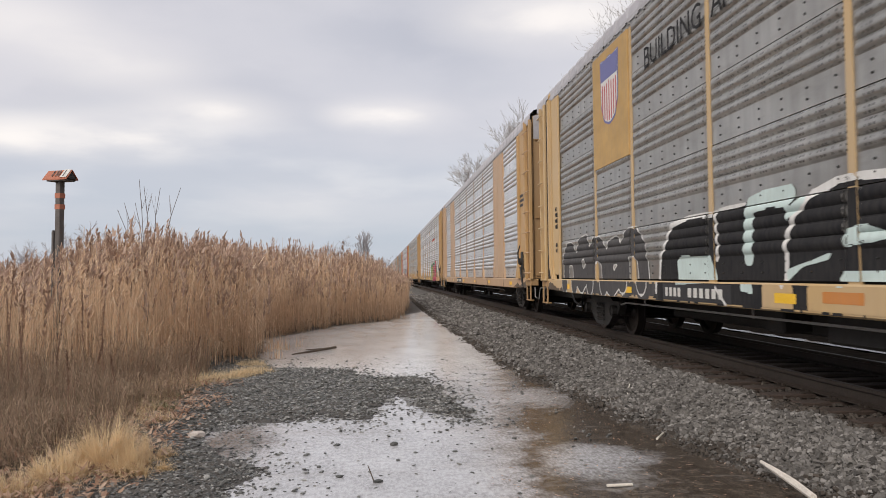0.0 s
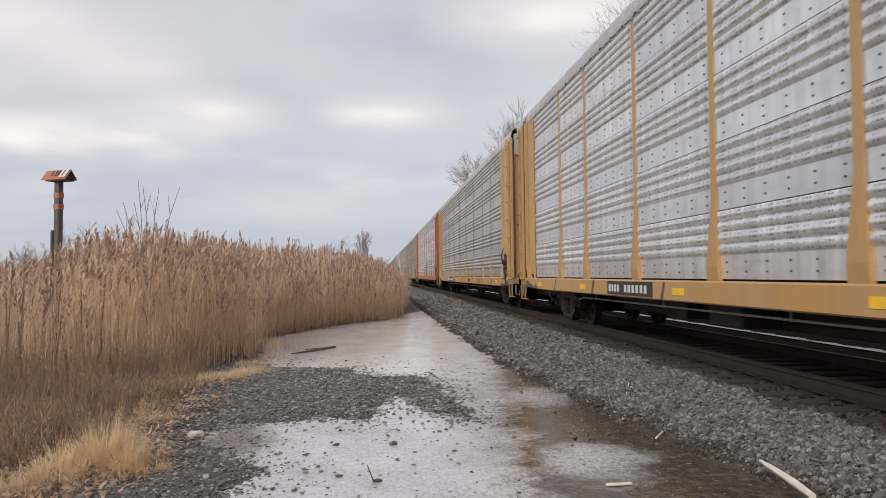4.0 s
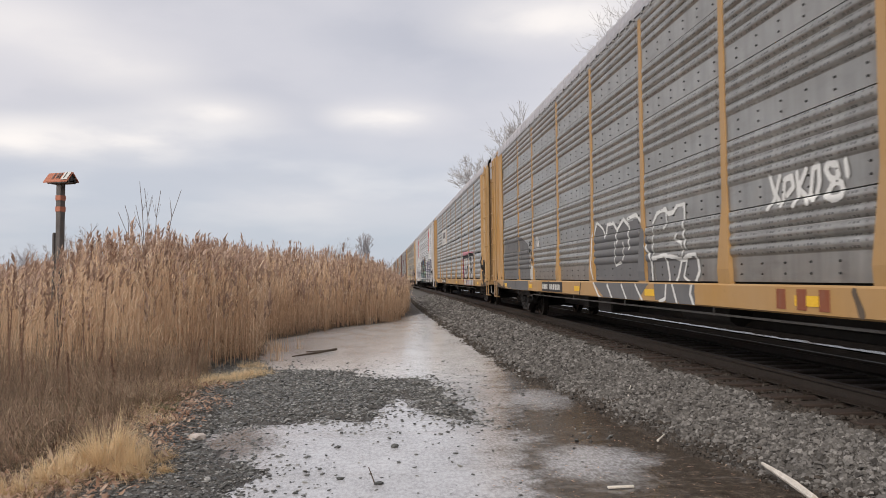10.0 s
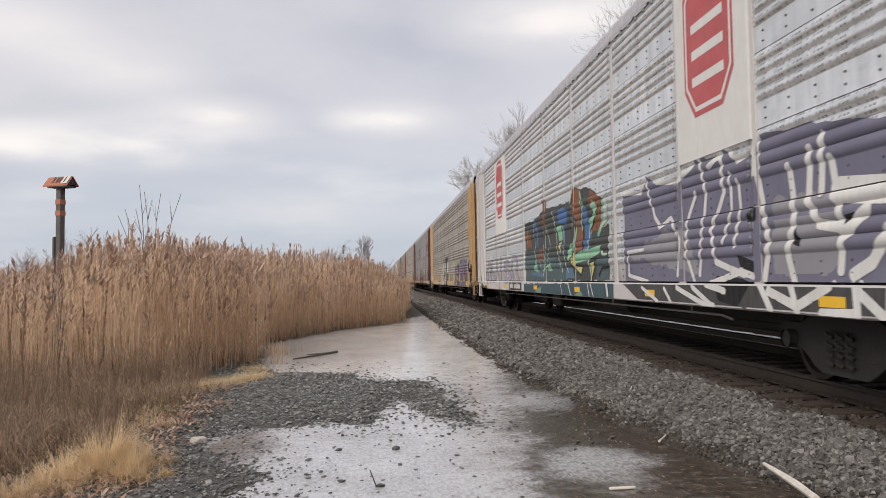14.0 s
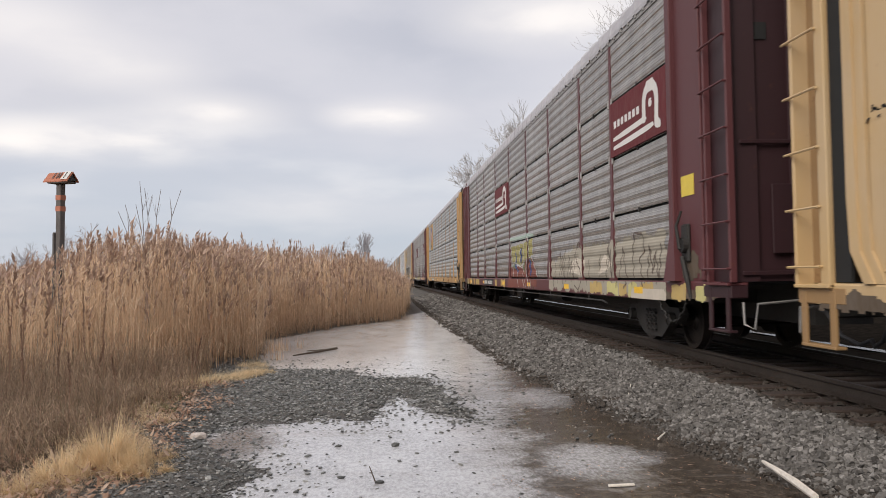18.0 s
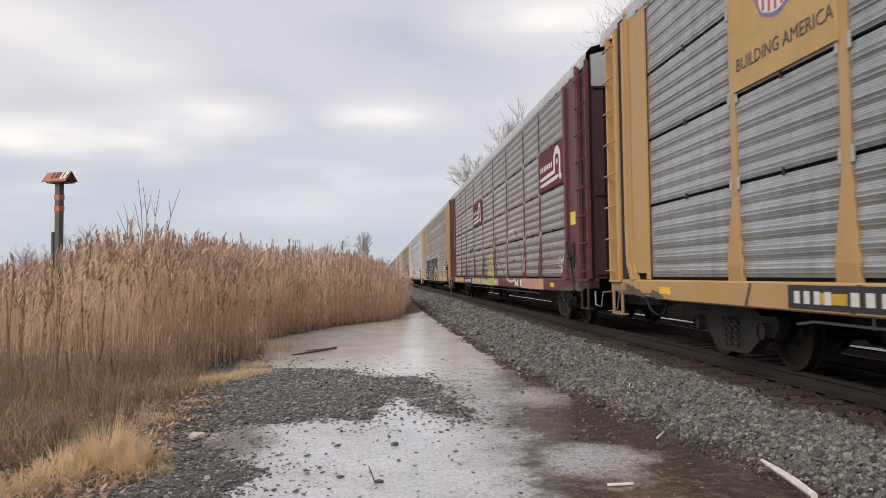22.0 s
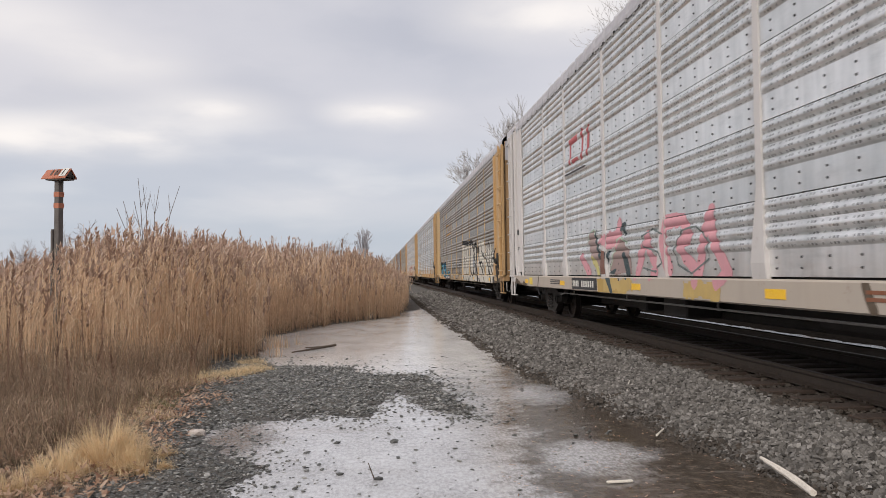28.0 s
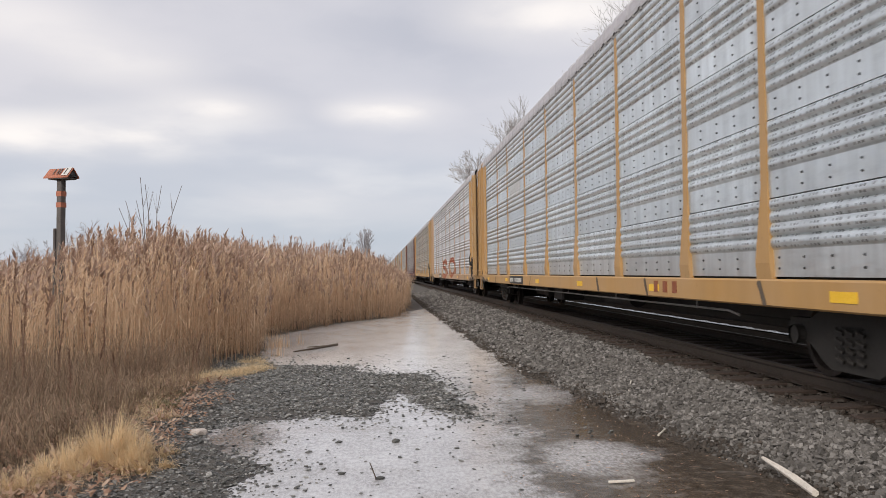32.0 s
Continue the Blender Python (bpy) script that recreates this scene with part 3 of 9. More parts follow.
def track():
    thing = tagged(new("railway_track"), "rusty steel rails spiked to dark wooden ties on stone ballast", "railway track", kind="structure")
    me = rail_mesh()
    for s in (-0.7525, 0.7525):
        part("rail", me, M["rail"], thing, "rusty rail with a worn head", (TRACK + s, 0, RAIL))
    bm = bmesh.new()
    box(bm, -1.3, 1.3, -0.11, 0.11, -0.17, 0.0, 0.012)
    tie = bpy.data.meshes.new("tie")
    bm.to_mesh(tie)
    bm.free()
    bm = bmesh.new()
    box(bm, -0.18, 0.18, -0.09, 0.09, 0, 0.016)
    for a in (-0.1, 0.1):
        for b in (-0.05, 0.05):
            box(bm, a - 0.014, a + 0.014, b - 0.014, b + 0.014, 0.016, 0.04)
    plate = bpy.data.meshes.new("tie_plate")
    bm.to_mesh(plate)
    bm.free()
    y = 2.0
    r = random.Random(5)
    while y < 85:
        part("tie", tie, M["tie"], thing, "", (TRACK + r.uniform(-0.05, 0.05), y, RAIL - 0.186 + r.uniform(-0.008, 0.004)), (0, 0, r.uniform(-0.015, 0.015)))
        if y < 30:
            part("tie_plate", plate, M["rail"], thing, "", (TRACK - 0.7525, y, RAIL - 0.184))
        y += 0.505
    return thing


track()


# ---- loose stones ----
ICO = [(0, 0, 1), (0.894, 0, 0.447), (0.276, 0.851, 0.447), (-0.724, 0.526, 0.447), (-0.724, -0.526, 0.447), (0.276, -0.851, 0.447),
       (0.724, 0.526, -0.447), (-0.276, 0.851, -0.447), (-0.894, 0, -0.447), (-0.276, -0.851, -0.447), (0.724, -0.526, -0.447), (0, 0, -1)]
ICO_F = [(0, 1, 2), (0, 2, 3), (0, 3, 4), (0, 4, 5), (0, 5, 1), (1, 6, 2), (2, 7, 3), (3, 8, 4), (4, 9, 5), (5, 10, 1), (1, 10, 6), (2, 6, 7), (3, 7, 8), (4, 8, 9), (5, 9, 10), (11, 7, 6), (11, 8, 7), (11, 9, 8), (11, 10, 9), (11, 6, 10)]


CHIP = [(-0.8, -0.8, -0.7), (0.8, -0.8, -0.7), (0.8, 0.8, -0.7), (-0.8, 0.8, -0.7), (-0.6, -0.6, 0.75), (0.6, -0.6, 0.75), (0.6, 0.6, 0.75), (-0.6, 0.6, 0.75)]
CHIP_F = [(3, 2, 1, 0), (4, 5, 6, 7), (0, 1, 5, 4), (1, 2, 6, 5), (2, 3, 7, 6), (3, 0, 4, 7)]


def stone_field(name, x, y, z, size, flat=0.6):
    """Many angular broken stones joined into one mesh."""
    n = len(x)
    base = np.array(CHIP)[None] * (1 + rng.uniform(-0.18, 0.18, (n, 8, 1))) + rng.uniform(-0.22, 0.22, (n, 8, 3))
    base = base * (size[:, None] * np.stack([rng.uniform(0.7, 1.25, n), rng.uniform(0.6, 1.0, n), rng.uniform(flat * 0.7, flat * 1.2, n)], -1))[:, None, :]
    a, t = rng.uniform(0, 6.283, n), rng.uniform(-1.0, 1.0, n) * (1.0 if flat > 0.5 else 0.45)
    ca, sa, ct, st = np.cos(a)[:, None], np.sin(a)[:, None], np.cos(t)[:, None], np.sin(t)[:, None]
    X, Y, Z = base[..., 0], base[..., 1], base[..., 2]
    X, Z = X * ct + Z * st, -X * st + Z * ct
    X, Y = X * ca - Y * sa, X * sa + Y * ca
    v = np.stack([X + x[:, None], Y + y[:, None], Z + z[:, None]], -1).reshape(-1, 3)
    f = (np.array(CHIP_F)[None] + 8 * np.arange(n)[:, None, None]).reshape(-1, 4)
    return mesh_from(name, v, f)


def scatter_stones():
    # ballast: dense near the camera, thinner and coarser far off
    pts = []
    for y0, y1, per, s in ((-3.0, 3.2, 300, 0.036), (3.2, 7, 1700, 0.0205), (7, 12, 1650, 0.0205), (12, 20, 850, 0.026), (20, 34, 330, 0.036), (34, 60, 150, 0.046)):
        n = int(per * (y1 - y0) * 2.4)
        y = rng.uniform(y0, y1, n)
        x = toe(y) - 0.25 + rng.beta(1.15, 0.9, n) * (4.75 - toe(y) + 0.25)
        pts.append((x, y, np.minimum(rng.lognormal(0, 0.36, n), 1.9) * s))
    x, y, s = (np.concatenate(c) for c in zip(*pts))
    z = height(x, y) + s * rng.uniform(-0.25, 0.6, len(x))
    keep = (z > -0.02 - 9 * (y < 3.2)) & (x > toe(y) - 0.3) & ~((np.abs((y - 2.0 + 0.25) % 0.505 - 0.25) < 0.13) & (x > 4.2) & (rng.random(len(x)) < 0.9))
    x, y, z, s = x[keep], y[keep], z[keep], s[keep]
    bed = tagged(new("ballast"), "grey crushed-stone ballast sloping from the track to the ice", "ballast", kind="structure")
    near = np.argsort((y - 6.2) ** 2 + (x - 3.5) ** 2)
    single, rest = near[:280], near[280:]
    rest = rest[(x[rest] < 4.22) | (rng.random(len(rest)) < 0.16)]
    # stones below the car side: stained, their dark tone also imitating its shade
    oily_shade = x[rest] + 0.12 * wobble(x[rest], y[rest], 3.0, 4.0) > 4.12
    tagged(part("stained_stones", stone_field("stained_stones", x[rest][oily_shade], y[rest][oily_shade], z[rest][oily_shade], s[rest][oily_shade]), M["stained"], bed, "rust and grease stained stones with the train's shade in their colour"), kind="stuff")
    rest = rest[~oily_shade]
    wet = x[rest] + rng.normal(0, 0.10, len(rest)) < toe(y[rest]) + 0.08 + 0.14 * wobble(x[rest], y[rest], 4.0, 1.0)
    tagged(part("wet_stones", stone_field("wet_stones", x[rest][wet], y[rest][wet], z[rest][wet], s[rest][wet]), M["stained"], bed, "wet brown stones along the ice"), kind="stuff")
    rest = rest[~wet]
    for i in single:
        me = stone_field("stone", np.zeros(1), np.zeros(1), np.zeros(1), s[i:i + 1])
        part("stone", me, M["ballast_one"], bed, "", (x[i], y[i], z[i]))
    tagged(part("stones", stone_field("stones", x[rest], y[rest], z[rest], s[rest]), M["ballast"], bed), kind="stuff")
    # dark flat gravel on the spit, and scattered bits frozen into the ice
    n = 104000
    gx, gy = rng.uniform(-4.2, 1.6, n), 3.0 + 13.8 * rng.random(n) ** 1.3
    d = to_shore(gx, gy) + 0.14 * wobble(gx, gy, 6.0, 8.0)
    k = ((d > 0.05 + 0.09 * wobble(gx, gy, 17.0, 2.0)) | (rng.random(n) < 0.35 * np.exp(np.minimum(d, 0) / 0.16))) & (wobble(gx, gy, 4.3, 7.0) + 0.5 * wobble(gx, gy, 11.0, 3.0) < 0.95) & (d > -0.9) & (d < 3.0) & (gx > -1.4 - 0.13 * gy + 0.5 * wobble(gx, gy, 2.0, 1.0) * 0.5 - 0.55) & (rng.random(n) < 0.75)
    ox, oy = rng.uniform(-1.9, 2.6, 16000), 4.5 + 12.5 * rng.random(16000) ** 1.3
    od = to_shore(ox, oy) + 0.35 * wobble(ox, oy, 3.0, 5.0)
    ok = (od > -2.4) & (od < 0.0) & (rng.random(16000) < 0.30 * np.exp(np.minimum(od, 0) / 0.45) + 0.035)
    gx, gy = np.concatenate([gx[k], ox[ok]]), np.concatenate([gy[k], oy[ok]])
    gs = np.minimum(rng.lognormal(0, 0.45, len(gx)) * 0.0165, 0.038) * np.interp(gy, [4, 9, 12], [0.68, 0.88, 1.0])
    gz = np.maximum(height(gx, gy), 0.0) + gs * rng.uniform(0.0, 0.5, len(gx))
    tagged(part("gravel", stone_field("gravel", gx, gy, gz, gs, 0.30), M["slate"]), "dark slaty gravel on a low spit in the ice", "gravel", kind="stuff")


m_one = Nodes("ballast_single_stone", 0.85, 0.0, 0.35)
tone = m_one.ramp(m_one.any(), (0, (0.06, 0.056, 0.052)), (0.35, (0.12, 0.112, 0.105)), (0.7, (0.20, 0.188, 0.178)), (1, (0.095, 0.087, 0.080)))
tone = m_one.mix(m_one.math("MULTIPLY", m_one.noise(m_one.place(), 55.0), 0.45), tone, (0.06, 0.056, 0.052))
m_one.relief(m_one.noise(m_one.place(), 120.0), 0.3, 0.01)
M["ballast_one"] = m_one.done(tone)
scatter_stones()

# ---- the train of covered car carriers ----
POSTS = [-9.15, -7.07, -4.2, -1.40, 1.40, 4.2, 7.07, 9.15]
EDGES = [-11.9, *POSTS, 11.9]
END = 13.75                      # half length over the body
SILL_LOW, SILL_TOP, EAVE = 0.74, 1.03, 5.14
SIDE = 1.5                       # half width
KEPT = {}                        # meshes that alike parts share


def shared(key, make):
    if key not in KEPT:
        out = make()
        if isinstance(out, bmesh.types.BMesh):
            me = bpy.data.meshes.new(key if isinstance(key, str) else key[0])
            out.to_mesh(me)
            out.free()
            out = me
        KEPT[key] = out
    return KEPT[key]


def rows_of(style):
    if style == "fine":
        return [1.05, 2.13, 3.11, 4.10, EAVE]
    n = 5
    return [1.05 + (EAVE - 1.05) * k / n for k in range(n + 1)]


def swell(style, z):
    """How far the pressed sheet stands out at a height (the sheet's plane lies 0.06 m inside the posts)."""
    rows = rows_of(style)
    k = min(len(rows) - 2, max(0, int(np.searchsorted(rows, z, side="right")) - 1))
    h = z - rows[k]
    if style == "fine":
        size = (rows[k + 1] - rows[k] - 0.05) / 5
        if h < 0.0 or h > size * 5:
            return 0.0
        return 0.025 * (0.5 - 0.5 * math.cos(2 * math.pi * h / size)) ** 0.6 + 0.0022 * math.sin(2 * math.pi * h / 0.049)
    if h < 0.285:
        return 0.004
    size = (rows[k + 1] - rows[k] - 0.285) / 4
    return 0.034 * (0.5 - 0.5 * math.cos(2 * math.pi * (h - 0.285) / size)) ** 0.33


def rib_fade(d):
    """Ribs are pressed flat where the sheet is bolted to a post."""
    return min(1.0, max(0.12, (d - 0.06) / 0.07))


def panel_mesh(style, width, row):
    rows = rows_of(style)
    z0, z1 = rows[row], rows[row + 1]
    gap = 0.022 if style == "fine" else 0.004
    zs = np.arange(z0 + gap, z1 - gap * 0.5, 0.0100 if style == "fine" else 0.0115)
    v, f = [], []
    cols = (0.0, 0.06, 0.095, 0.13, width - 0.13, width - 0.095, width - 0.06, width)
    m = len(cols)
    for z in zs:
        out = swell(style, z)
        for y in cols:
            v.append((-SIDE + 0.06 - out * rib_fade(min(y, width - y)), y, z))
    n = len(zs)
    f = [(m * i + j, m * i + m + j, m * i + m + j + 1, m * i + j + 1) for i in range(n - 1) for j in range(m - 1)]
    # turned-in edges give the sheet its thickness
    b = len(v)
    for z in (zs[0], zs[-1]):
        for y in (0.0, width):
            v.append((-SIDE + 0.10, y, z))
    k = m * (n - 1)
    f += [(*range(m), b + 1, b), (k + m - 1, *range(k + m - 2, k - 1, -1), b + 2, b + 3)]
    # bolt heads along the flat band
    if style != "fine":
        for k in range(int(width / 0.42)):
            y = 0.2 + k * 0.46
            if y > width - 0.1:
                break
            for z in (z0 + 0.09, z0 + 0.20):
                a = len(v)
                r, x = 0.009, -SIDE + 0.06 - 0.004
                v += [(x - 0.014, y - r, z), (x - 0.014, y, z - r), (x - 0.014, y + r, z), (x - 0.014, y, z + r), (x, y - r * 1.3, z), (x, y, z - r * 1.3), (x, y + r * 1.3, z), (x, y, z + r * 1.3)]
                f += [(a, a + 1, a + 2, a + 3), (a, a + 4, a + 5, a + 1), (a + 1, a + 5, a + 6, a + 2), (a + 2, a + 6, a + 7, a + 3), (a + 3, a + 7, a + 4, a)]
    return mesh_from("panel", v, f)


LEVELS = {"taper": [(SILL_TOP, 0.155, 0.045), (1.20, 0.15, 0.060), (2.0, 0.066, 0.022), (EAVE, 0.055, 0.014)],
          "flare": [(SILL_TOP, 0.20, 0.040), (1.10, 0.19, 0.045), (2.0, 0.07, 0.020), (EAVE, 0.055, 0.014)],
          "slim": [(SILL_TOP, 0.085, 0.020), (1.10, 0.075, 0.020), (2.0, 0.05, 0.016), (EAVE, 0.045, 0.014)]}


def post_mesh(kind):
    v, f = [], []
    for z, w, p in LEVELS[kind]:
        v += [(-SIDE + 0.07, -w - 0.001, z), (-SIDE + 0.06 - p, -w, z), (-SIDE + 0.06 - p, w, z), (-SIDE + 0.07, w + 0.001, z)]
    for k in range(3):
        for i in range(3):
            a = 4 * k + i
            f.append((a, a + 1, a + 5, a + 4))
    f.append((3, 2, 1, 0))
    f.append((12, 13, 14, 15))
    return mesh_from("post", v, f)


def post_out(kind, z):
    lv = LEVELS[kind]
    zs = [a[0] for a in lv]
    return float(np.interp(z, zs, [a[1] for a in lv])), float(np.interp(z, zs, [a[2] for a in lv]))


def sill_mesh():
    prof = [(-SIDE + 0.03, SILL_LOW), (-SIDE, SILL_LOW + 0.02), (-SIDE, SILL_TOP - 0.02), (-SIDE + 0.015, SILL_TOP), (-SIDE + 0.2, SILL_TOP), (-SIDE + 0.2, SILL_TOP - 0.02), (-SIDE + 0.03, SILL_TOP - 0.03), (-SIDE + 0.03, SILL_LOW + 0.03), (-SIDE + 0.16, SILL_LOW + 0.03), (-SIDE + 0.16, SILL_LOW)]
    n = len(prof)
    ys = [-END + 0.35, -12.2, -11.0, -4, 4, 11.0, 12.2, END - 0.35]
    lift = [0.10, 0.05, 0, 0, 0, 0, 0.05, 0.10]
    v = [(x, y, max(z, SILL_LOW + q) if z < 0.9 else z) for y, q in zip(ys, lift) for x, z in prof]
    f = [(k * n + i, k * n + (i + 1) % n, (k + 1) * n + (i + 1) % n, (k + 1) * n + i) for k in range(len(ys) - 1) for i in range(n)]
    f += [tuple(range(n))[::-1], tuple((len(ys) - 1) * n + i for i in range(n))]
    return mesh_from("sill", v, f)


def roof_mesh():
    prof = [(-1.47, 5.18), (-1.475, 5.25), (-1.45, 5.42), (-1.36, 5.52), (-1.1, 5.60), (-0.6, 5.68), (0, 5.71), (0.6, 5.68), (1.1, 5.60), (1.36, 5.52), (1.45, 5.42), (1.475, 5.25), (1.47, 5.18)]
    ys, up = [], []
    y = -END + 0.1
    while y < END - 0.05:
        for d, q in ((0.0, 0.0), (0.50, 0.0), (0.53, 0.018), (0.60, 0.018), (0.63, 0.0)):
            ys.append(y + d)
            up.append(q)
        y += 0.632
    n = len(prof)
    v = [(x * (1 + q / 2), yy, z + q) for yy, q in zip(ys, up) for x, z in prof]
    f = [(k * n + i, (k + 1) * n + i, (k + 1) * n + i + 1, k * n + i + 1) for k in range(len(ys) - 1) for i in range(n - 1)]
    return mesh_from("roof", v, f)


def eave_mesh():
    """The top rail with its row of clips and open slots."""
    bm = bmesh.new()
    box(bm, -SIDE + 0.045, -SIDE + 0.2, -11.95, 11.95, EAVE - 0.03, 5.21)
    y = -11.7
    while y < 11.7:
        box(bm, -SIDE + 0.022, -SIDE + 0.045, y, y + 0.06, EAVE + 0.0, 5.19)
        y += 0.36
    return bm


def end_panel_mesh(sign):
    """Solid sheet between the last pressed panel and the corner ladder."""
    near = sign < 0
    a, b = sorted((sign * 11.93, sign * (12.99 if near else 12.62)))
    return box_mesh(-SIDE + 0.035, -SIDE + 0.07, a, b, SILL_TOP + (0.0 if near else 0.10), 5.30)


def end_post_mesh(sign):
    """The post at the inner edge of the end sheet: folded, with a gusset at its foot, or a flat strip."""
    bm = bmesh.new()
    if sign > 0:
        box(bm, -SIDE + 0.005, -SIDE + 0.05, 11.90, 11.99, SILL_TOP, 5.14, 0.006)
        return bm
    c, x = -11.93, -SIDE - 0.03
    box(bm, x, -SIDE + 0.06, c - 0.16, c, 1.62, 5.12, 0.012)
    vs = [bm.verts.new(p) for p in ((x - 0.05, c + 0.12, SILL_TOP), (x - 0.05, c - 0.30, SILL_TOP), (x, c - 0.16, 1.63), (x, c, 1.63), (x + 0.1, c + 0.12, SILL_TOP), (x + 0.1, c - 0.30, SILL_TOP), (x + 0.1, c - 0.16, 1.63), (x + 0.1, c, 1.63))]
    for q in ((0, 1, 2, 3), (4, 7, 6, 5), (0, 4, 5, 1), (1, 5, 6, 2), (2, 6, 7, 3), (3, 7, 4, 0)):
        bm.faces.new([vs[i] for i in q])
    bmesh.ops.recalc_face_normals(bm, faces=bm.faces[:])
    return bm


def edge_post_mesh(sign):
    return box_mesh(-SIDE - 0.02, -SIDE + 0.06, -13.01, -12.92, 1.04, 5.32, 0.012)


def door_guide_mesh(sign):
    """Two folds that guide the door, kicked out at the foot and curled over under the eave."""
    bm = bmesh.new()
    for y0, y1, out in ((12.64, 12.75, 0.005), (12.75, 12.88, -0.02)):
        rings = []
        for z, shift in ((SILL_TOP, -0.20), (1.30, -0.03), (1.76, 0.0), (5.22, 0.0)):
            rings.append([bm.verts.new((x, y + shift, z)) for x, y in ((-SIDE + out, y0), (-SIDE + out, y1), (-SIDE + 0.07, y1), (-SIDE + 0.07, y0))])
        for p, q in zip(rings, rings[1:]):
            for i in range(4):
                j = (i + 1) % 4
                bm.faces.new((p[i], p[j], q[j], q[i]))
    tube(bm, [(-SIDE + 0.03, 12.81, 5.20), (-SIDE + 0.05, 12.79, 5.32), (-SIDE + 0.13, 12.74, 5.42), (-SIDE + 0.25, 12.66, 5.47)], 0.06, 8)
    bmesh.ops.recalc_face_normals(bm, faces=bm.faces[:])
    return bm


def ladder_mesh(sign):
    bm = bmesh.new()
    if sign < 0:
        for y in (13.10, 13.70):
            a, b = sorted((sign * y, sign * (y + 0.055)))
            box(bm, -SIDE - 0.03, -SIDE + 0.05, a, b, 1.02, 5.25, 0.008)
    else:
        box(bm, -SIDE - 0.035, -SIDE + 0.02, 13.13, 13.27, 0.99, 5.22, 0.01)
        box(bm, -SIDE - 0.035, -SIDE + 0.22, 13.65, 13.70, 0.99, 5.22, 0.008)
        box(bm, -SIDE + 0.02, -SIDE + 0.16, 13.13, 13.16, 0.99, 5.22)
    box(bm, -SIDE - 0.05, -SIDE + 0.2, *sorted((sign * 13.13, sign * 13.70)), 0.985, 1.02, 0.006)
    return bm


def ladder_back_mesh(sign):
    bm = bmesh.new()
    a, b = sorted((sign * 13.15, sign * (13.72 if sign < 0 else 13.65)))
    x = 0.05 if sign < 0 else 0.13
    box(bm, -SIDE + x, -SIDE + x + 0.03, a, b, 1.03, 5.20)
    return bm


def rung_mesh(sign):
    bm = bmesh.new()
    tube(bm, [(-SIDE - 0.07, sign * (13.07 if sign < 0 else 13.22), 0), (-SIDE - 0.07, sign * 13.76, 0)], 0.013, 6)
    for y in ((13.09, 13.74) if sign < 0 else (13.24, 13.70)):
        tube(bm, [(-SIDE - 0.075, sign * y, 0), (-SIDE - 0.02, sign * y, 0)], 0.016, 5)
    return bm


def slot_mesh(sign):
    """A black plate that stands for the shade in the slot between the end sheet and the ladder bay."""
    bm = bmesh.new()
    a, b = sorted((sign * 13.0, sign * 13.10)) if sign < 0 else (12.90, 13.13)
    box(bm, -SIDE + 0.02, -SIDE + 0.05, a, b, 1.04, 5.30)
    return bm


def door_mesh(sign):
    """Folded clamshell end door."""
    bm = bmesh.new()
    prof = [(-1.40, 13.66), (-1.15, 13.69), (-1.13, 13.64), (-0.75, 13.66), (-0.73, 13.70), (-0.40, 13.70), (-0.38, 13.66), (-0.02, 13.66), (0.02, 13.66), (0.38, 13.66), (0.40, 13.70), (0.73, 13.70), (0.75, 13.66), (1.13, 13.64), (1.15, 13.69), (1.40, 13.66)]
    lo = [bm.verts.new((x, sign * y, 1.03)) for x, y in prof]
    hi = [bm.verts.new((x, sign * y, 5.34 + 0.25 * (1 - (x / 1.45) ** 2))) for x, y in prof]
    for i in range(len(prof) - 1):
        q = (lo[i], lo[i + 1], hi[i + 1], hi[i])
        bm.faces.new(q if sign < 0 else q[::-1])
    return bm


def door_hatch_mesh(sign):
    bm = bmesh.new()
    a, b = sorted((sign * 13.705, sign * 13.73))
    box(bm, -1.0, -0.45, a, b, 1.35, 2.15, 0.006)
    return bm


def door_top_mesh(sign):
    """Bare zinc sheet across the head of the end door."""
    bm = bmesh.new()
    lo = [bm.verts.new((x, sign * 13.722, 4.74)) for x in (-1.39, -0.7, 0, 0.7, 1.39)]
    hi = [bm.verts.new((v.co.x, sign * 13.722, 5.33 + 0.25 * (1 - (v.co.x / 1.45) ** 2))) for v in lo]
    faces = [bm.faces.new((lo[i], lo[i + 1], hi[i + 1], hi[i]) if sign < 0 else (lo[i + 1], lo[i], hi[i], hi[i + 1])) for i in range(4)]
    bmesh.ops.solidify(bm, geom=faces, thickness=0.008)
    return bm


def door_bar_mesh(sign):
    bm = bmesh.new()
    box(bm, -1.36, 1.36, *sorted((sign * 13.69, sign * 13.715)), 0, 0.05, 0.006)
    return bm


def door_port_mesh(sign):
    """A black block that stands for the shade in a hand hole in the end door."""
    bm = bmesh.new()
    box(bm, -1.24, -0.98, *sorted((sign * 13.60, sign * 13.662)), 0, 0.20)
    return bm


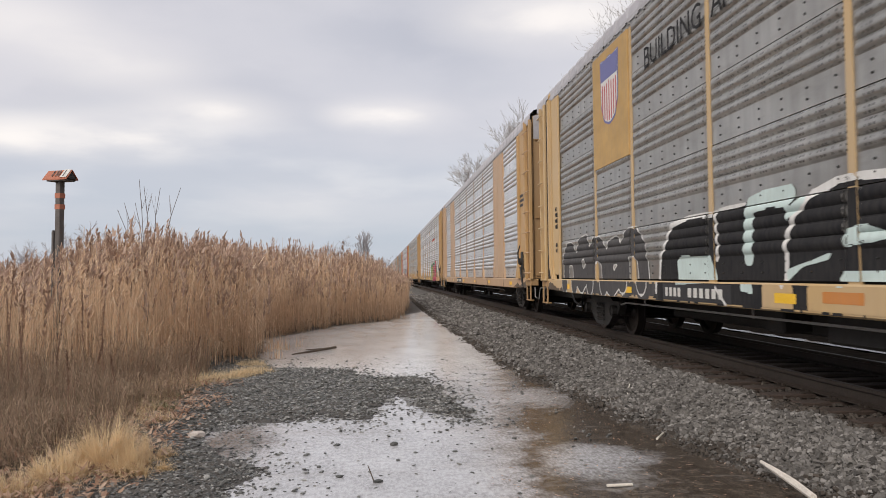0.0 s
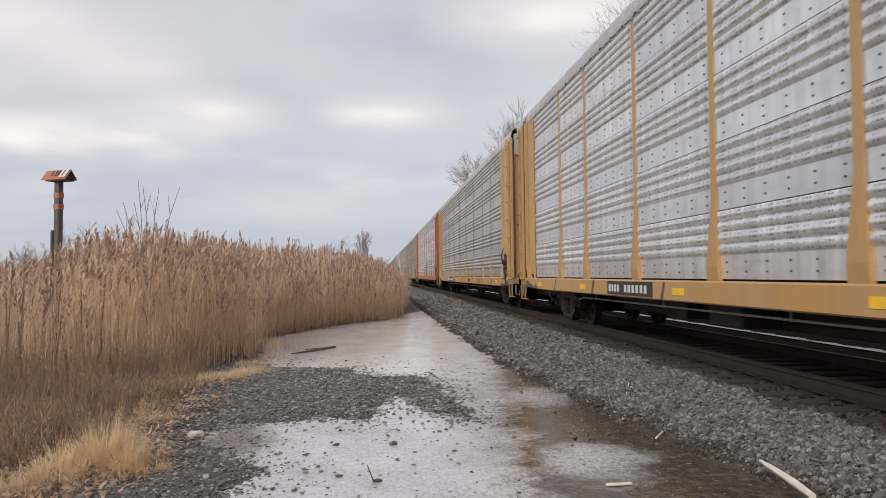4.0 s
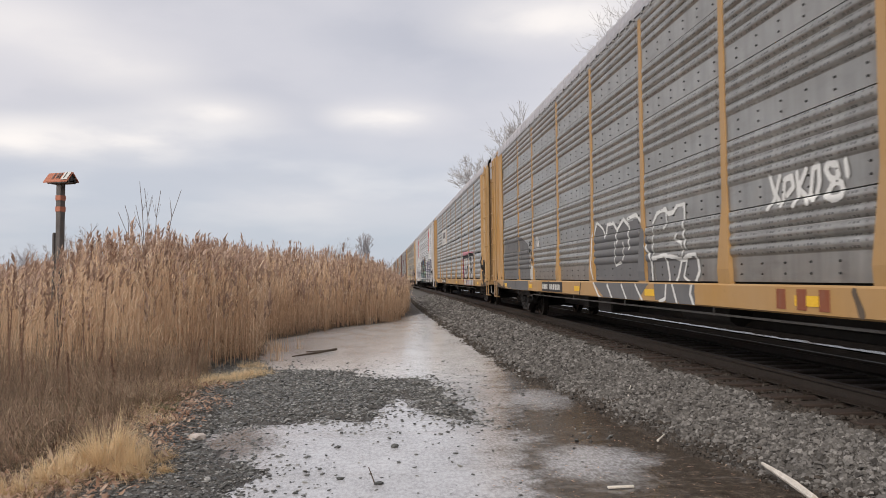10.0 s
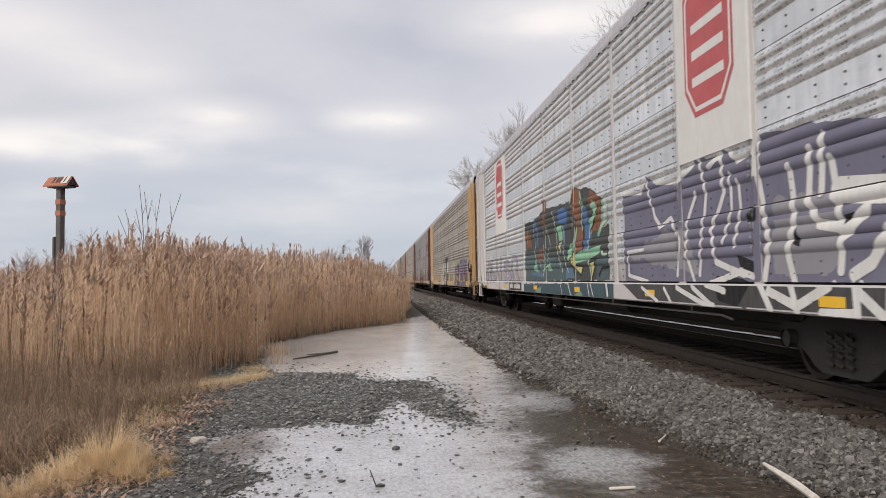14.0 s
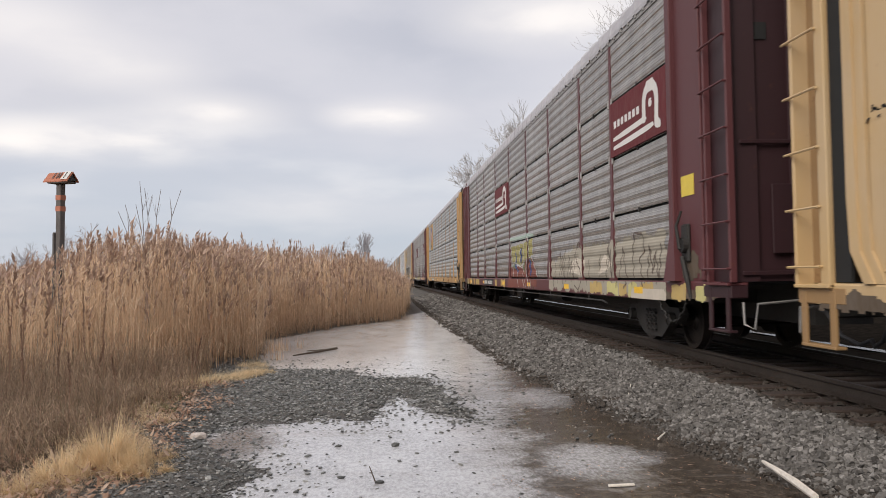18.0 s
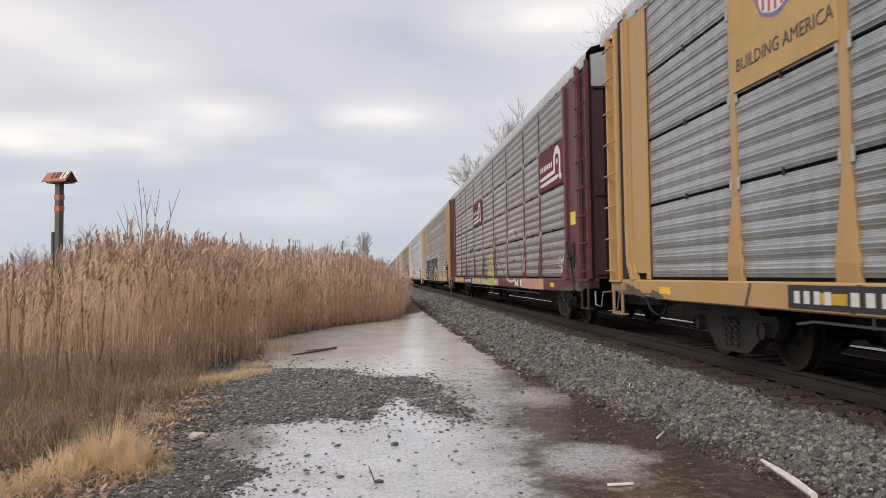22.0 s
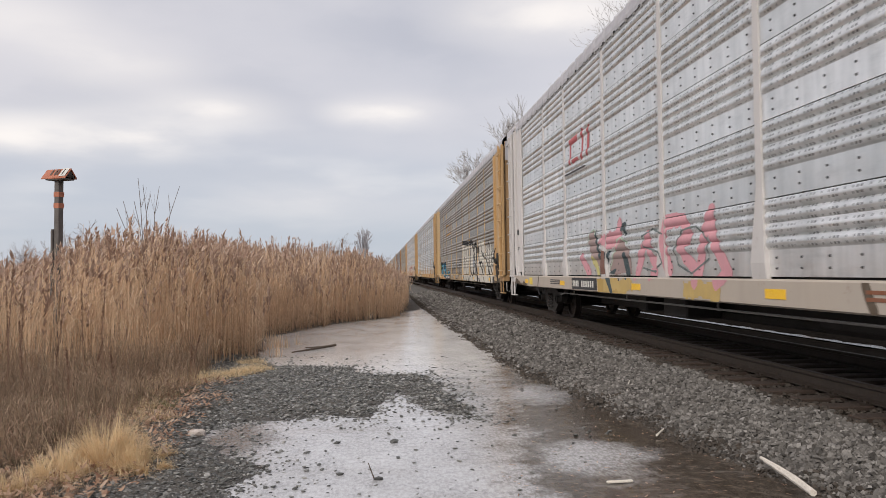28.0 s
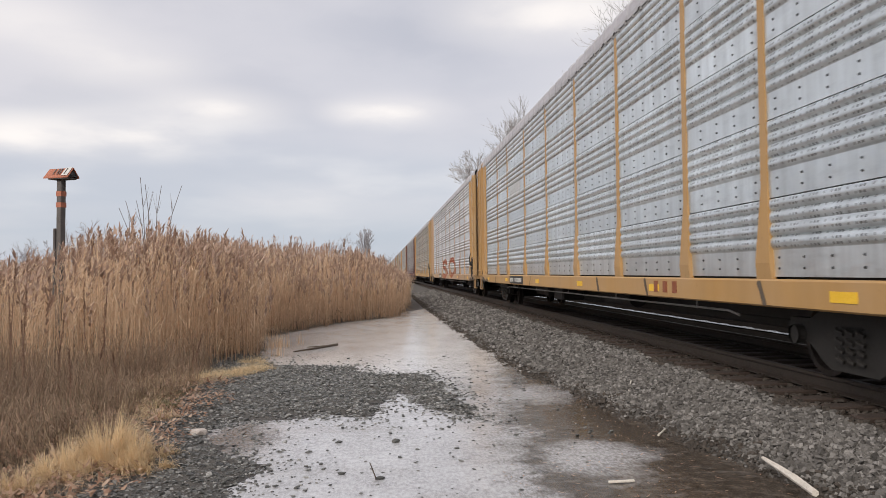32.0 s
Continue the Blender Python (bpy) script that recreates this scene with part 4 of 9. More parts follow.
def truck_frame_mesh():
    """Cast side frame: a long yoke with a spring window, sloping arms and journal jaws."""
    bm = bmesh.new()
    out = [(-1.12, 0.52), (-1.08, 0.62), (-0.72, 0.62), (-0.5, 0.72), (0.5, 0.72), (0.72, 0.62), (1.08, 0.62), (1.12, 0.52), (1.0, 0.38), (0.74, 0.38), (0.48, 0.20), (0.36, 0.14), (-0.36, 0.14), (-0.48, 0.20), (-0.74, 0.38), (-1.0, 0.38)]
    for x in (-1.10, -0.96):
        vs = [bm.verts.new((x, y, z)) for y, z in out]
        bm.faces.new(vs if x < -1.0 else vs[::-1])
    bm.verts.ensure_lookup_table()
    n = len(out)
    for i in range(n):
        j = (i + 1) % n
        bm.faces.new((bm.verts[j], bm.verts[i], bm.verts[n + i], bm.verts[n + j]))
    for y in (-0.88, 0.88):
        disc(bm, -1.17, y, 0.45, 0.10, 0.07, 12)
    for y in (-0.16, 0.0, 0.16):
        for k in range(4):
            tube(bm, [(-1.13, y - 0.05, 0.24 + 0.09 * k), (-1.15, y, 0.26 + 0.09 * k), (-1.13, y + 0.05, 0.28 + 0.09 * k)], 0.022, 5)
    bmesh.ops.recalc_face_normals(bm, faces=bm.faces[:])
    return bm


def wheelset_mesh():
    bm = bmesh.new()
    for s in (-1, 1):
        x = s * 0.7525
        prof = [(0.0, 0.07), (0.12, 0.07), (0.15, 0.02), (0.34, 0.015), (0.36, 0.06), (0.42, 0.06), (0.42, -0.05), (0.445, -0.055), (0.445, -0.08), (0.36, -0.08), (0.34, -0.03), (0.12, -0.05), (0.0, -0.05)]
        n = 28
        rings = [[bm.verts.new((x + s * h, r * math.cos(2 * math.pi * k / n), r * math.sin(2 * math.pi * k / n))) for k in range(n)] if r else [bm.verts.new((x + s * h, 0, 0))] for r, h in prof]
        for a, b in zip(rings, rings[1:]):
            for k in range(n):
                q = (k + 1) % n
                if len(a) == 1:
                    bm.faces.new((a[0], b[q], b[k]))
                elif len(b) == 1:
                    bm.faces.new((a[k], a[q], b[0]))
                else:
                    bm.faces.new((a[k], a[q], b[q], b[k]))
    tube(bm, [(-1.0, 0, 0), (1.0, 0, 0)], 0.08, 10)
    for s in (-1, 1):
        for k in range(3):
            a = 2 * math.pi * k / 3
            box(bm, s * 0.845 - 0.012, s * 0.845 + 0.012, 0.06 * math.cos(a) - 0.02, 0.06 * math.cos(a) + 0.02, 0.06 * math.sin(a) - 0.02, 0.06 * math.sin(a) + 0.02)
    bmesh.ops.recalc_face_normals(bm, faces=bm.faces[:])
    return bm


def underframe_mesh():
    bm = bmesh.new()
    box(bm, -0.36, 0.36, -END + 0.3, END - 0.3, 0.50, 0.96)
    box(bm, -0.30, 0.30, -8.4, 8.4, 0.37, 0.50, 0.02)
    box(bm, -SIDE + 0.16, SIDE - 0.16, -END + 0.3, END - 0.3, 0.93, 1.0)
    for y in np.arange(-12, 12.1, 3.0):
        box(bm, -SIDE + 0.14, SIDE - 0.14, y - 0.05, y + 0.05, 0.72, 0.93)
    box(bm, -1.05, -0.5, 1.6, 2.5, 0.42, 0.8, 0.03)
    tube(bm, [(-0.8, -3.2, 0.62), (-0.8, -1.6, 0.62)], 0.17, 10)
    box(bm, -1.0, -0.65, 3.4, 3.8, 0.45, 0.75, 0.02)
    return bm


def rod_mesh():
    bm = bmesh.new()
    tube(bm, [(-1.30, -8.2, 0.60), (-1.30, -7.9, 0.64), (-1.30, 7.9, 0.64), (-1.30, 8.2, 0.60)], 0.015, 6)
    for y in (-7, -3.5, 0, 3.5, 7):
        tube(bm, [(-1.30, y, 0.62), (-1.30, y, 0.80)], 0.014, 5)
    return bm


def coupler_mesh(sign):
    bm = bmesh.new()
    a, b = sorted((sign * (END - 0.5), sign * (END + 0.42)))
    box(bm, -0.09, 0.09, a, b, 0.70, 0.88, 0.02)
    a, b = sorted((sign * (END + 0.34), sign * (END + 0.66)))
    box(bm, -0.17, 0.12, a, b, 0.64, 0.94, 0.05)
    a, b = sorted((sign * (END - 0.05), sign * (END + 0.08)))
    box(bm, -0.32, 0.32, a, b, 0.6, 1.0, 0.02)
    return bm


def hose_mesh(sign):
    bm = bmesh.new()
    tube(bm, [(-0.45, sign * (END - 0.1), 0.72), (-0.46, sign * (END + 0.1), 0.66), (-0.42, sign * (END + 0.3), 0.42), (-0.36, sign * (END + 0.52), 0.34), (-0.3, sign * (END + 0.66), 0.40)], 0.024, 7)
    return bm


def step_mesh(sign):
    """Flat-bar corner step: two legs and a tread."""
    bm = bmesh.new()
    for y in (13.10, 13.56):
        box(bm, -SIDE - 0.012, -SIDE + 0.02, *sorted((sign * y, sign * (y + 0.085))), 0.46, 0.96, 0.006)
    box(bm, -SIDE - 0.02, -SIDE + 0.09, *sorted((sign * 13.10, sign * 13.645)), 0.44, 0.47, 0.006)
    box(bm, -SIDE - 0.006, -SIDE + 0.20, *sorted((sign * 12.95, sign * 13.70)), 0.84, 0.99, 0.01)
    return bm


def lever_mesh(sign):
    bm = bmesh.new()
    y = sign * (END + 0.06)
    tube(bm, [(-1.42, y, 0.80), (-1.42, y + sign * 0.02, 0.55), (-1.34, y + sign * 0.1, 0.50), (-1.30, y + sign * 0.1, 0.78), (-0.2, y + sign * 0.1, 0.86)], 0.016, 6)
    return bm


def brake_gear_mesh(sign):
    """Hand-brake housing with its lever on the end plate, a sloping bell crank and a chain that hangs before the wheel."""
    bm = bmesh.new()
    y = sign * 12.42
    box(bm, -SIDE - 0.01, -SIDE + 0.04, *sorted((y - 0.10, y + 0.14)), 1.28, 1.78, 0.02)
    disc(bm, -SIDE - 0.05, y, 1.50, 0.10, 0.05, 14)
    tube(bm, [(-SIDE - 0.05, y, 1.95), (-SIDE - 0.10, y - sign * 0.06, 1.75), (-SIDE - 0.09, y + sign * 0.02, 1.45)], [0.016, 0.022, 0.026], 7)
    tube(bm, [(-SIDE - 0.04, y - sign * 0.03, 1.35), (-SIDE - 0.03, y + sign * 0.10, 1.05), (-SIDE - 0.01, y + sign * 0.16, 0.80)], [0.03, 0.035, 0.02], 6)
    pts = [(-SIDE + 0.02, y - sign * (0.05 + 0.085 * k), 0.74 - 0.27 * math.sin(math.pi * k / 12)) for k in range(13)]
    for k, (p, q) in enumerate(zip(pts, pts[1:])):
        d = 0.012 if k % 2 else -0.012
        tube(bm, [(p[0] + d, p[1], p[2]), (q[0] + d, q[1], q[2])], 0.013, 5)
    return bm


PAINTS = {}


def paint(kind, colour, **kw):
    key = (kind, colour, tuple(sorted(kw.items())))
    if key not in PAINTS:
        PAINTS[key] = car_paint(kind + "_car_paint", colour, **kw) if "dots" not in kw else panel_metal(kind + "_sheet", colour, **kw)
    return PAINTS[key]


YELLOW = paint("yellow", (0.415, 0.235, 0.075), fade=0.35)
PALE_YELLOW = paint("pale_yellow", (0.50, 0.335, 0.15), fade=0.5)
TAN = paint("tan", (0.45, 0.29, 0.165), fade=0.4)
ORANGE = paint("orange", (0.36, 0.085, 0.034), rust=0.35)
# maroon for end doors: red-brown darkened by soot and painted-in shade
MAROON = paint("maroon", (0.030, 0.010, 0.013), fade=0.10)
# orange for end doors, soot and the shade between cars in its colour
ORANGE_SHADE = paint("shaded_sooty_orange", (0.21, 0.052, 0.026), rust=0.5)
RED_BROWN = paint("red_brown", (0.092, 0.024, 0.027), fade=0.15)
WHITE_PAINT = paint("grey_white", (0.52, 0.495, 0.485), fade=0.2)
BRIGHT = paint("bright_zinc", (0.84, 0.87, 0.88), grime=0.14, dots="wide")
MID = paint("grey_zinc", (0.56, 0.582, 0.582), grime=0.26, dots="wide")
DARK = paint("dark_grey_zinc", (0.42, 0.41, 0.385), grime=0.38, dots="wide")
OLIVE = paint("olive_stained_zinc", (0.45, 0.415, 0.345), grime=0.4, dots="wide")
BLUISH = paint("bluish_zinc", (0.72, 0.77, 0.80), grime=0.15, dots="wide")
CHALK = paint("white_sheet", (0.82, 0.85, 0.85), grime=0.14, dots="wide")
FINE = paint("fine_zinc", (0.51, 0.53, 0.525), grime=0.24, dots="fine")
FINE_DARK = paint("fine_brown_zinc", (0.46, 0.435, 0.405), grime=0.35, dots="fine")


SOOTY = paint("sooty_brown_zinc", (0.36, 0.335, 0.295), grime=0.5, dots="wide")
RUSTY_OCHRE = paint("rusty_ochre", (0.43, 0.26, 0.10), fade=0.35, rust=0.5)
# rusty ochre darkened to imitate shade on end doors and ladder backs
OCHRE_BACK = paint("shaded_ochre", (0.29, 0.172, 0.070), fade=0.25, rust=0.7)
DIRTY_CREAM = paint("dirty_cream", (0.40, 0.345, 0.29), fade=0.4, rust=0.4)


class Car:
    """One covered car carrier: frame colour, sheet colour, kind of sheet ('wide' or 'fine' ribs) and of posts."""

    def __init__(self, label, frame_paint, sheet, style="wide", posts="taper", sill=None, doors=None, trimmed=False):
        self.style, self.posts, self.sheet, self.frame = style, posts, sheet, frame_paint
        sill = sill or frame_paint
        ends = {YELLOW: RUSTY_OCHRE, PALE_YELLOW: RUSTY_OCHRE, TAN: RUSTY_OCHRE}.get(frame_paint, frame_paint)
        # doors and ladder backs take darker paint with shade mixed into it
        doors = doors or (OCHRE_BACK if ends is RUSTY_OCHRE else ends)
        top = tagged(new("car_carrier"), label, "railway car", "cars of the freight train")
        self.top = top
        P = lambda name, key, make, mat, **kw: part(name, shared(key, make), mat, top, **kw)
        P("underframe", "underframe", underframe_mesh, M["steel"])
        P("side_sill", "sill", sill_mesh, sill)
        P("side_sill", "sill", sill_mesh, sill, turn=(0, 0, math.pi))
        P("roof", "roof", roof_mesh, M["roof"], label="dull zinc roof")
        P("top_rail", "eave", eave_mesh, M["eave"])
        bm_far = "far_wall"
        P("far_wall", bm_far, lambda: box_mesh(SIDE - 0.10, SIDE - 0.05, -12.9, 12.9, 1.0, 5.25), sheet)
        # added black sheet behind the panels, imitates shade in their gaps
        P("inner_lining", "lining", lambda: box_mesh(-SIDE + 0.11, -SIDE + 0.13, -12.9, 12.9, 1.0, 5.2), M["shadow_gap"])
        rows = rows_of(style)
        for a, b in zip(EDGES, EDGES[1:]):
            w = round(b - a, 3)
            for r in range(len(rows) - 1):
                part("panel", shared(("panel", style, w, r), lambda: panel_mesh(style, w, r)), sheet, top, at=(0, a, 0))
        for y in POSTS:
            part("post", shared(("post", posts), lambda: post_mesh(posts)), frame_paint, top, at=(0, y, 0))
        if style == "fine" and trimmed:
            # white caulked clips beside the posts and small hangers at the seams
            for z in rows[1:-1]:
                for y in POSTS:
                    for s in (-1, 1):
                        part("clip", shared("clip", lambda: box_mesh(-SIDE + 0.028, -SIDE + 0.06, -0.020, 0.020, -0.075, 0.08, 0.01)), M["caulk"], top, at=(0, y + s * 0.092, z))
                for a, b in zip(EDGES, EDGES[1:]):
                    part("hanger", shared("hanger", lambda: box_mesh(-SIDE + 0.036, -SIDE + 0.06, -0.012, 0.012, -0.035, 0.045)), M["steel"], top, at=(0, (a + b) / 2, z))
        for s in (-1, 1):
            P("end_panel", ("end_panel", s), lambda: end_panel_mesh(s), ends if s < 0 else frame_paint)
            P("end_post", ("end_post", s), lambda: end_post_mesh(s), ends if s < 0 else frame_paint)
            if s < 0:
                P("edge_post", "edge_post", lambda: edge_post_mesh(s), ends)
            else:
                P("door_guide", "door_guide", lambda: door_guide_mesh(s), frame_paint)
            ladder = P("ladder", ("ladder", s), lambda: ladder_mesh(s), ends if s < 0 else frame_paint)
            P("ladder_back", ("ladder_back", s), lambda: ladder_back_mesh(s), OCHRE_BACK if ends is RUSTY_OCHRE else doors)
            # black plate in place of the slot's depth and shade
            P("end_slot", ("end_slot", s), lambda: slot_mesh(s), M["shadow_gap"])
            for k in range(8):
                part("rung", shared(("rung", s), lambda: rung_mesh(s)), frame_paint, ladder, "", (0, 0, 1.18 + 0.54 * k))
            P("end_panel", ("end_panel", s), lambda: end_panel_mesh(s), frame_paint, turn=(0, 0, math.pi))
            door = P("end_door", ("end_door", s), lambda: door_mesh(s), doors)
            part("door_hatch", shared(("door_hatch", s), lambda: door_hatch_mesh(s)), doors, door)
            part("door_top", shared(("door_top", s), lambda: door_top_mesh(s)), M["roof"], door, "bare zinc head of the door")
            for z in (1.10, 2.62, 4.70):
                part("door_bar", shared(("door_bar", s), lambda: door_bar_mesh(s)), doors, door, "", (0, 0, z))
            part("door_port", shared(("door_port", s), lambda: door_port_mesh(s)), M["shadow_gap"], door, "hand hole with its shade made as a black block", (0, 0, 3.85))
            P("coupler", ("coupler", s), lambda: coupler_mesh(s), M["steel"])
            P("air_hose", ("air_hose", s), lambda: hose_mesh(s), M["black"])
            P("step", ("step", s), lambda: step_mesh(s), doors)
            P("uncoupling_lever", ("uncoupling_lever", s), lambda: lever_mesh(s), M["galv"])
        P("hand_brake", "hand_brake", lambda: brake_gear_mesh(-1), M["steel"])
        P("brake_rod", "brake_rod", rod_mesh, M["galv"])
        self.wheels = []
        for s in (-1, 1):
            t = part("truck", shared("bolster", bolster_mesh), M["steel"], top, at=(0, s * 10.05, 0))
            part("side_frame", shared("side_frame", truck_frame_mesh), M["steel"], t)
            part("side_frame", shared("side_frame", truck_frame_mesh), M["steel"], t, turn=(0, 0, math.pi))
            for y in (-0.88, 0.88):
                self.wheels.append(part("wheelset", shared("wheelset", wheelset_mesh), M["wheel"], t, at=(0, y, 0.42)))
        for y in (-10.9, -6.3, -2.1, 2.1, 6.9, 10.9):
            part("reflector", shared("reflector", lambda: box_mesh(-SIDE - 0.006, -SIDE, -0.2, 0.2, 0.83, 0.93)), M["reflector"], top, at=(0, y + 0.35, 0))


def box_mesh(*a):
    bm = bmesh.new()
    box(bm, *a)
    return bm


def bolster_mesh():
    bm = bmesh.new()
    box(bm, -1.12, 1.12, -0.18, 0.18, 0.36, 0.58, 0.02)
    box(bm, -0.9, 0.9, -0.10, 0.10, 0.25, 0.36)
    return bm


CARS = [
    Car("grey car carrier with yellow posts and black and white graffiti", PALE_YELLOW, DARK, posts="slim"),
    Car("tan car carrier with bright zinc panels and solid plates", TAN, BRIGHT),
    Car("yellow car carrier with zinc panels and pink and green graffiti", YELLOW, BRIGHT),
    Car("grey car carrier with tapered yellow posts", YELLOW, MID),
    Car("orange car carrier with bright zinc panels", ORANGE, BRIGHT, posts="flare", doors=ORANGE_SHADE),
    Car("grey car carrier with yellow frame and white scribbled graffiti", YELLOW, DARK),
    Car("finely ribbed grey car carrier with yellow posts and red edged graffiti", YELLOW, FINE, "fine", trimmed=True),
    Car("dirty white car carrier with red emblem and purple and teal graffiti", WHITE_PAINT, CHALK, posts="slim"),
    Car("olive stained car carrier with pale yellow posts and graffiti", PALE_YELLOW, OLIVE),
    Car("maroon car carrier with ribbed brown grey panels", RED_BROWN, FINE_DARK, "fine", doors=MAROON, trimmed=True),
    Car("yellow car carrier with finely ribbed grey panels", YELLOW, FINE, "fine", trimmed=True),
    Car("maroon car carrier with ribbed panels and outlined graffiti", RED_BROWN, FINE_DARK, "fine", doors=MAROON, trimmed=True),
    Car("olive stained car carrier with large black and white graffiti", PALE_YELLOW, OLIVE),
    Car("white car carrier with pink scribbles", WHITE_PAINT, CHALK, sill=DIRTY_CREAM),
    Car("dark weathered car carrier with white and blue graffiti", PALE_YELLOW, SOOTY),
    Car("yellow car carrier with bluish zinc panels", YELLOW, BLUISH),
    Car("brown ended car carrier with pale zinc panels", TAN, BRIGHT),
    Car("weathered yellow car carrier with olive panels", YELLOW, OLIVE),
    Car("maroon car carrier with dull ribbed panels", RED_BROWN, FINE_DARK, "fine"),
    Car("yellow car carrier with grey ribbed panels", YELLOW, FINE, "fine"),
    Car("grey car carrier with yellow posts", PALE_YELLOW, MID),
    Car("yellow car carrier with dark zinc panels", YELLOW, DARK),
    Car("tan car carrier with bright zinc panels", TAN, BRIGHT),
    Car("olive car carrier with yellow posts", PALE_YELLOW, OLIVE),
    Car("yellow car carrier with grey panels", YELLOW, MID),
    Car("orange car carrier with zinc panels", ORANGE, BRIGHT),
]


# ---- plants ----
def rods(name, p0, p1, r0, r1, sides=4):
    """Many straight tapered rods joined into one mesh (arrays)."""
    n = len(p0)
    a = p1 - p0
    a = a / np.maximum(np.linalg.norm(a, axis=1, keepdims=True), 1e-9)
    ref = np.where(np.abs(a[:, 2:3]) < 0.9, np.array([[0, 0, 1.0]]), np.array([[1.0, 0, 0]]))
    u = np.cross(a, ref)
    u /= np.linalg.norm(u, axis=1, keepdims=True)
    w = np.cross(a, u)
    k = np.arange(sides) * 2 * np.pi / sides
    ring = u[:, None] * np.cos(k)[None, :, None] + w[:, None] * np.sin(k)[None, :, None]
    v = np.concatenate([p0[:, None] + ring * r0[:, None, None], p1[:, None] + ring * r1[:, None, None]], 1).reshape(-1, 3)
    j = np.arange(sides)
    q = np.stack([j, (j + 1) % sides, sides + (j + 1) % sides, sides + j], -1)
    f = (q[None] + 2 * sides * np.arange(n)[:, None, None]).reshape(-1, 4)
    return mesh_from(name, v, f)


def blades(name, root, way, length, width, droop, steps=3):
    """Many bent, pointed leaf blades (arrays): root, horizontal-ish direction, droop towards the ground."""
    n = len(root)
    side = np.cross(way, np.array([[0, 0, 1.0]])) + np.array([[1e-4, 0, 0]])
    side /= np.linalg.norm(side, axis=1, keepdims=True)
    vs = []
    for s in range(steps + 1):
        t = s / steps
        c = root + way * (length * t)[:, None]
        c = c + np.array([[0, 0, -1.0]]) * (droop * length * t * t)[:, None]
        w = width * (1 - t) ** 0.7 * (0.6 + 0.4 * min(1, 4 * t + 0.2)) if s < steps else width * 0.05
        vs += [c - side * np.reshape(w, (-1, 1)), c + side * np.reshape(w, (-1, 1))]
    v = np.stack(vs, 1).reshape(-1, 3)
    m = 2 * (steps + 1)
    q = np.array([(2 * s, 2 * s + 1, 2 * s + 3, 2 * s + 2) for s in range(steps)])
    f = (q[None] + m * np.arange(n)[:, None, None]).reshape(-1, 4)
    return mesh_from(name, v, f)


def reed_bed():
    bed = tagged(new("reed_bed"), "dense stand of tall dry tan reeds with feathery brown plumes", "reeds", kind="stuff")
    pts = []
    n = 150000
    x, y = rng.uniform(-14, 2, n), rng.uniform(10.5, 48, n)
    e = edge_of_reeds(x, y)
    chance = np.where(e < 0.9, 0.36, np.where(e < 2.4, 0.33, 0.09)) * np.where(y > 32, 0.55, 1.0) * np.clip(0.85 + 0.75 * wobble(x, y, 2.9, 5.0) + 0.4 * wobble(x, y, 7.3, 2.0), 0.15, 1.6)
    k = (e > 0) & (rng.random(n) < chance)
    pts.append((x[k], y[k]))
    n = 14000
    x, y = rng.uniform(-60, 2, n), 40 + 130 * rng.random(n) ** 1.6
    k = edge_of_reeds(x, y) > 0
    pts.append((x[k], y[k]))
    x, y = (np.concatenate(c) for c in zip(*pts))
    e = edge_of_reeds(x, y)
    n = len(x)
    z = np.maximum(height(x, y), -0.03)
    tall = (2.46 + 0.10 * wobble(x, y, 0.5, 3.0) + 0.10 * wobble(x, y, 1.9, 1.0)) * np.clip(rng.normal(1, 0.055, n), 0.85, 1.10) * np.where(y > 24, np.clip(0.55 + 0.20 * e, 0.5, 1.0), np.clip(0.80 + 0.2 * e, 0.8, 1.0))
    tall = tall * np.interp(x / y, [-0.60, -0.472, -0.4375, -0.404, -0.385, -0.365, -0.3075, -0.265, -0.194, -0.12], [0.71, 0.72, 0.755, 0.83, 0.90, 0.95, 0.985, 0.95, 0.94, 0.96])
    tall = tall * np.interp(y, [17, 27, 45, 80], [1.0, 1.12, 1.06, 0.9]) * np.where(rng.random(n) < np.where(e < 2.6, 0.50, 0.22), 1.0 - 0.50 * rng.random(n) ** 1.3, np.where(rng.random(n) < 0.10, rng.uniform(1.02, 1.09, n), 1.0))
    root = np.stack([x, y, z], -1)
    a = rng.uniform(0, 6.283, n)
    lean = np.abs(rng.normal(0, 0.125, n))[:, None] * np.stack([np.cos(a), np.sin(a), 0 * a], -1) + np.array([[0.035, 0.01, 0]])
    mid = root + (lean * 0.45 + rng.normal(0, 0.035, (n, 3)) * np.array([[1, 1, 0]]) + np.array([[0, 0, 1.0]])) * (tall * 0.5)[:, None]
    top = root + (lean + np.array([[0, 0, 1.0]])) * tall[:, None]
    thick = rng.uniform(0.0035, 0.0065, n) * np.where(y > 26, 1.5, 1.0) * np.where(y > 60, 2.2, 1.0)
    part("stems", rods("stems", np.concatenate([root, mid]), np.concatenate([mid, top]), np.concatenate([thick, thick * 0.8]), np.concatenate([thick * 0.8, thick * 0.35]), 3), M["reed"], bed)
    # leaves
    reps = np.where(y > 40, 2, np.where(e < 2.4, 5, 3))
    i = np.repeat(np.arange(n), reps)
    t = 0.97 - 0.88 * rng.random(len(i)) ** 1.15
    p = root[i] + (top[i] - root[i]) * t[:, None] + (mid[i] - (root[i] + top[i]) / 2) * (4 * t * (1 - t))[:, None]
    b = rng.normal(0.3, 1.3, len(i))
    up = rng.uniform(0.5, 1.6, len(i))
    way = np.stack([np.cos(b), np.sin(b), up], -1)
    way /= np.linalg.norm(way, axis=1, keepdims=True)
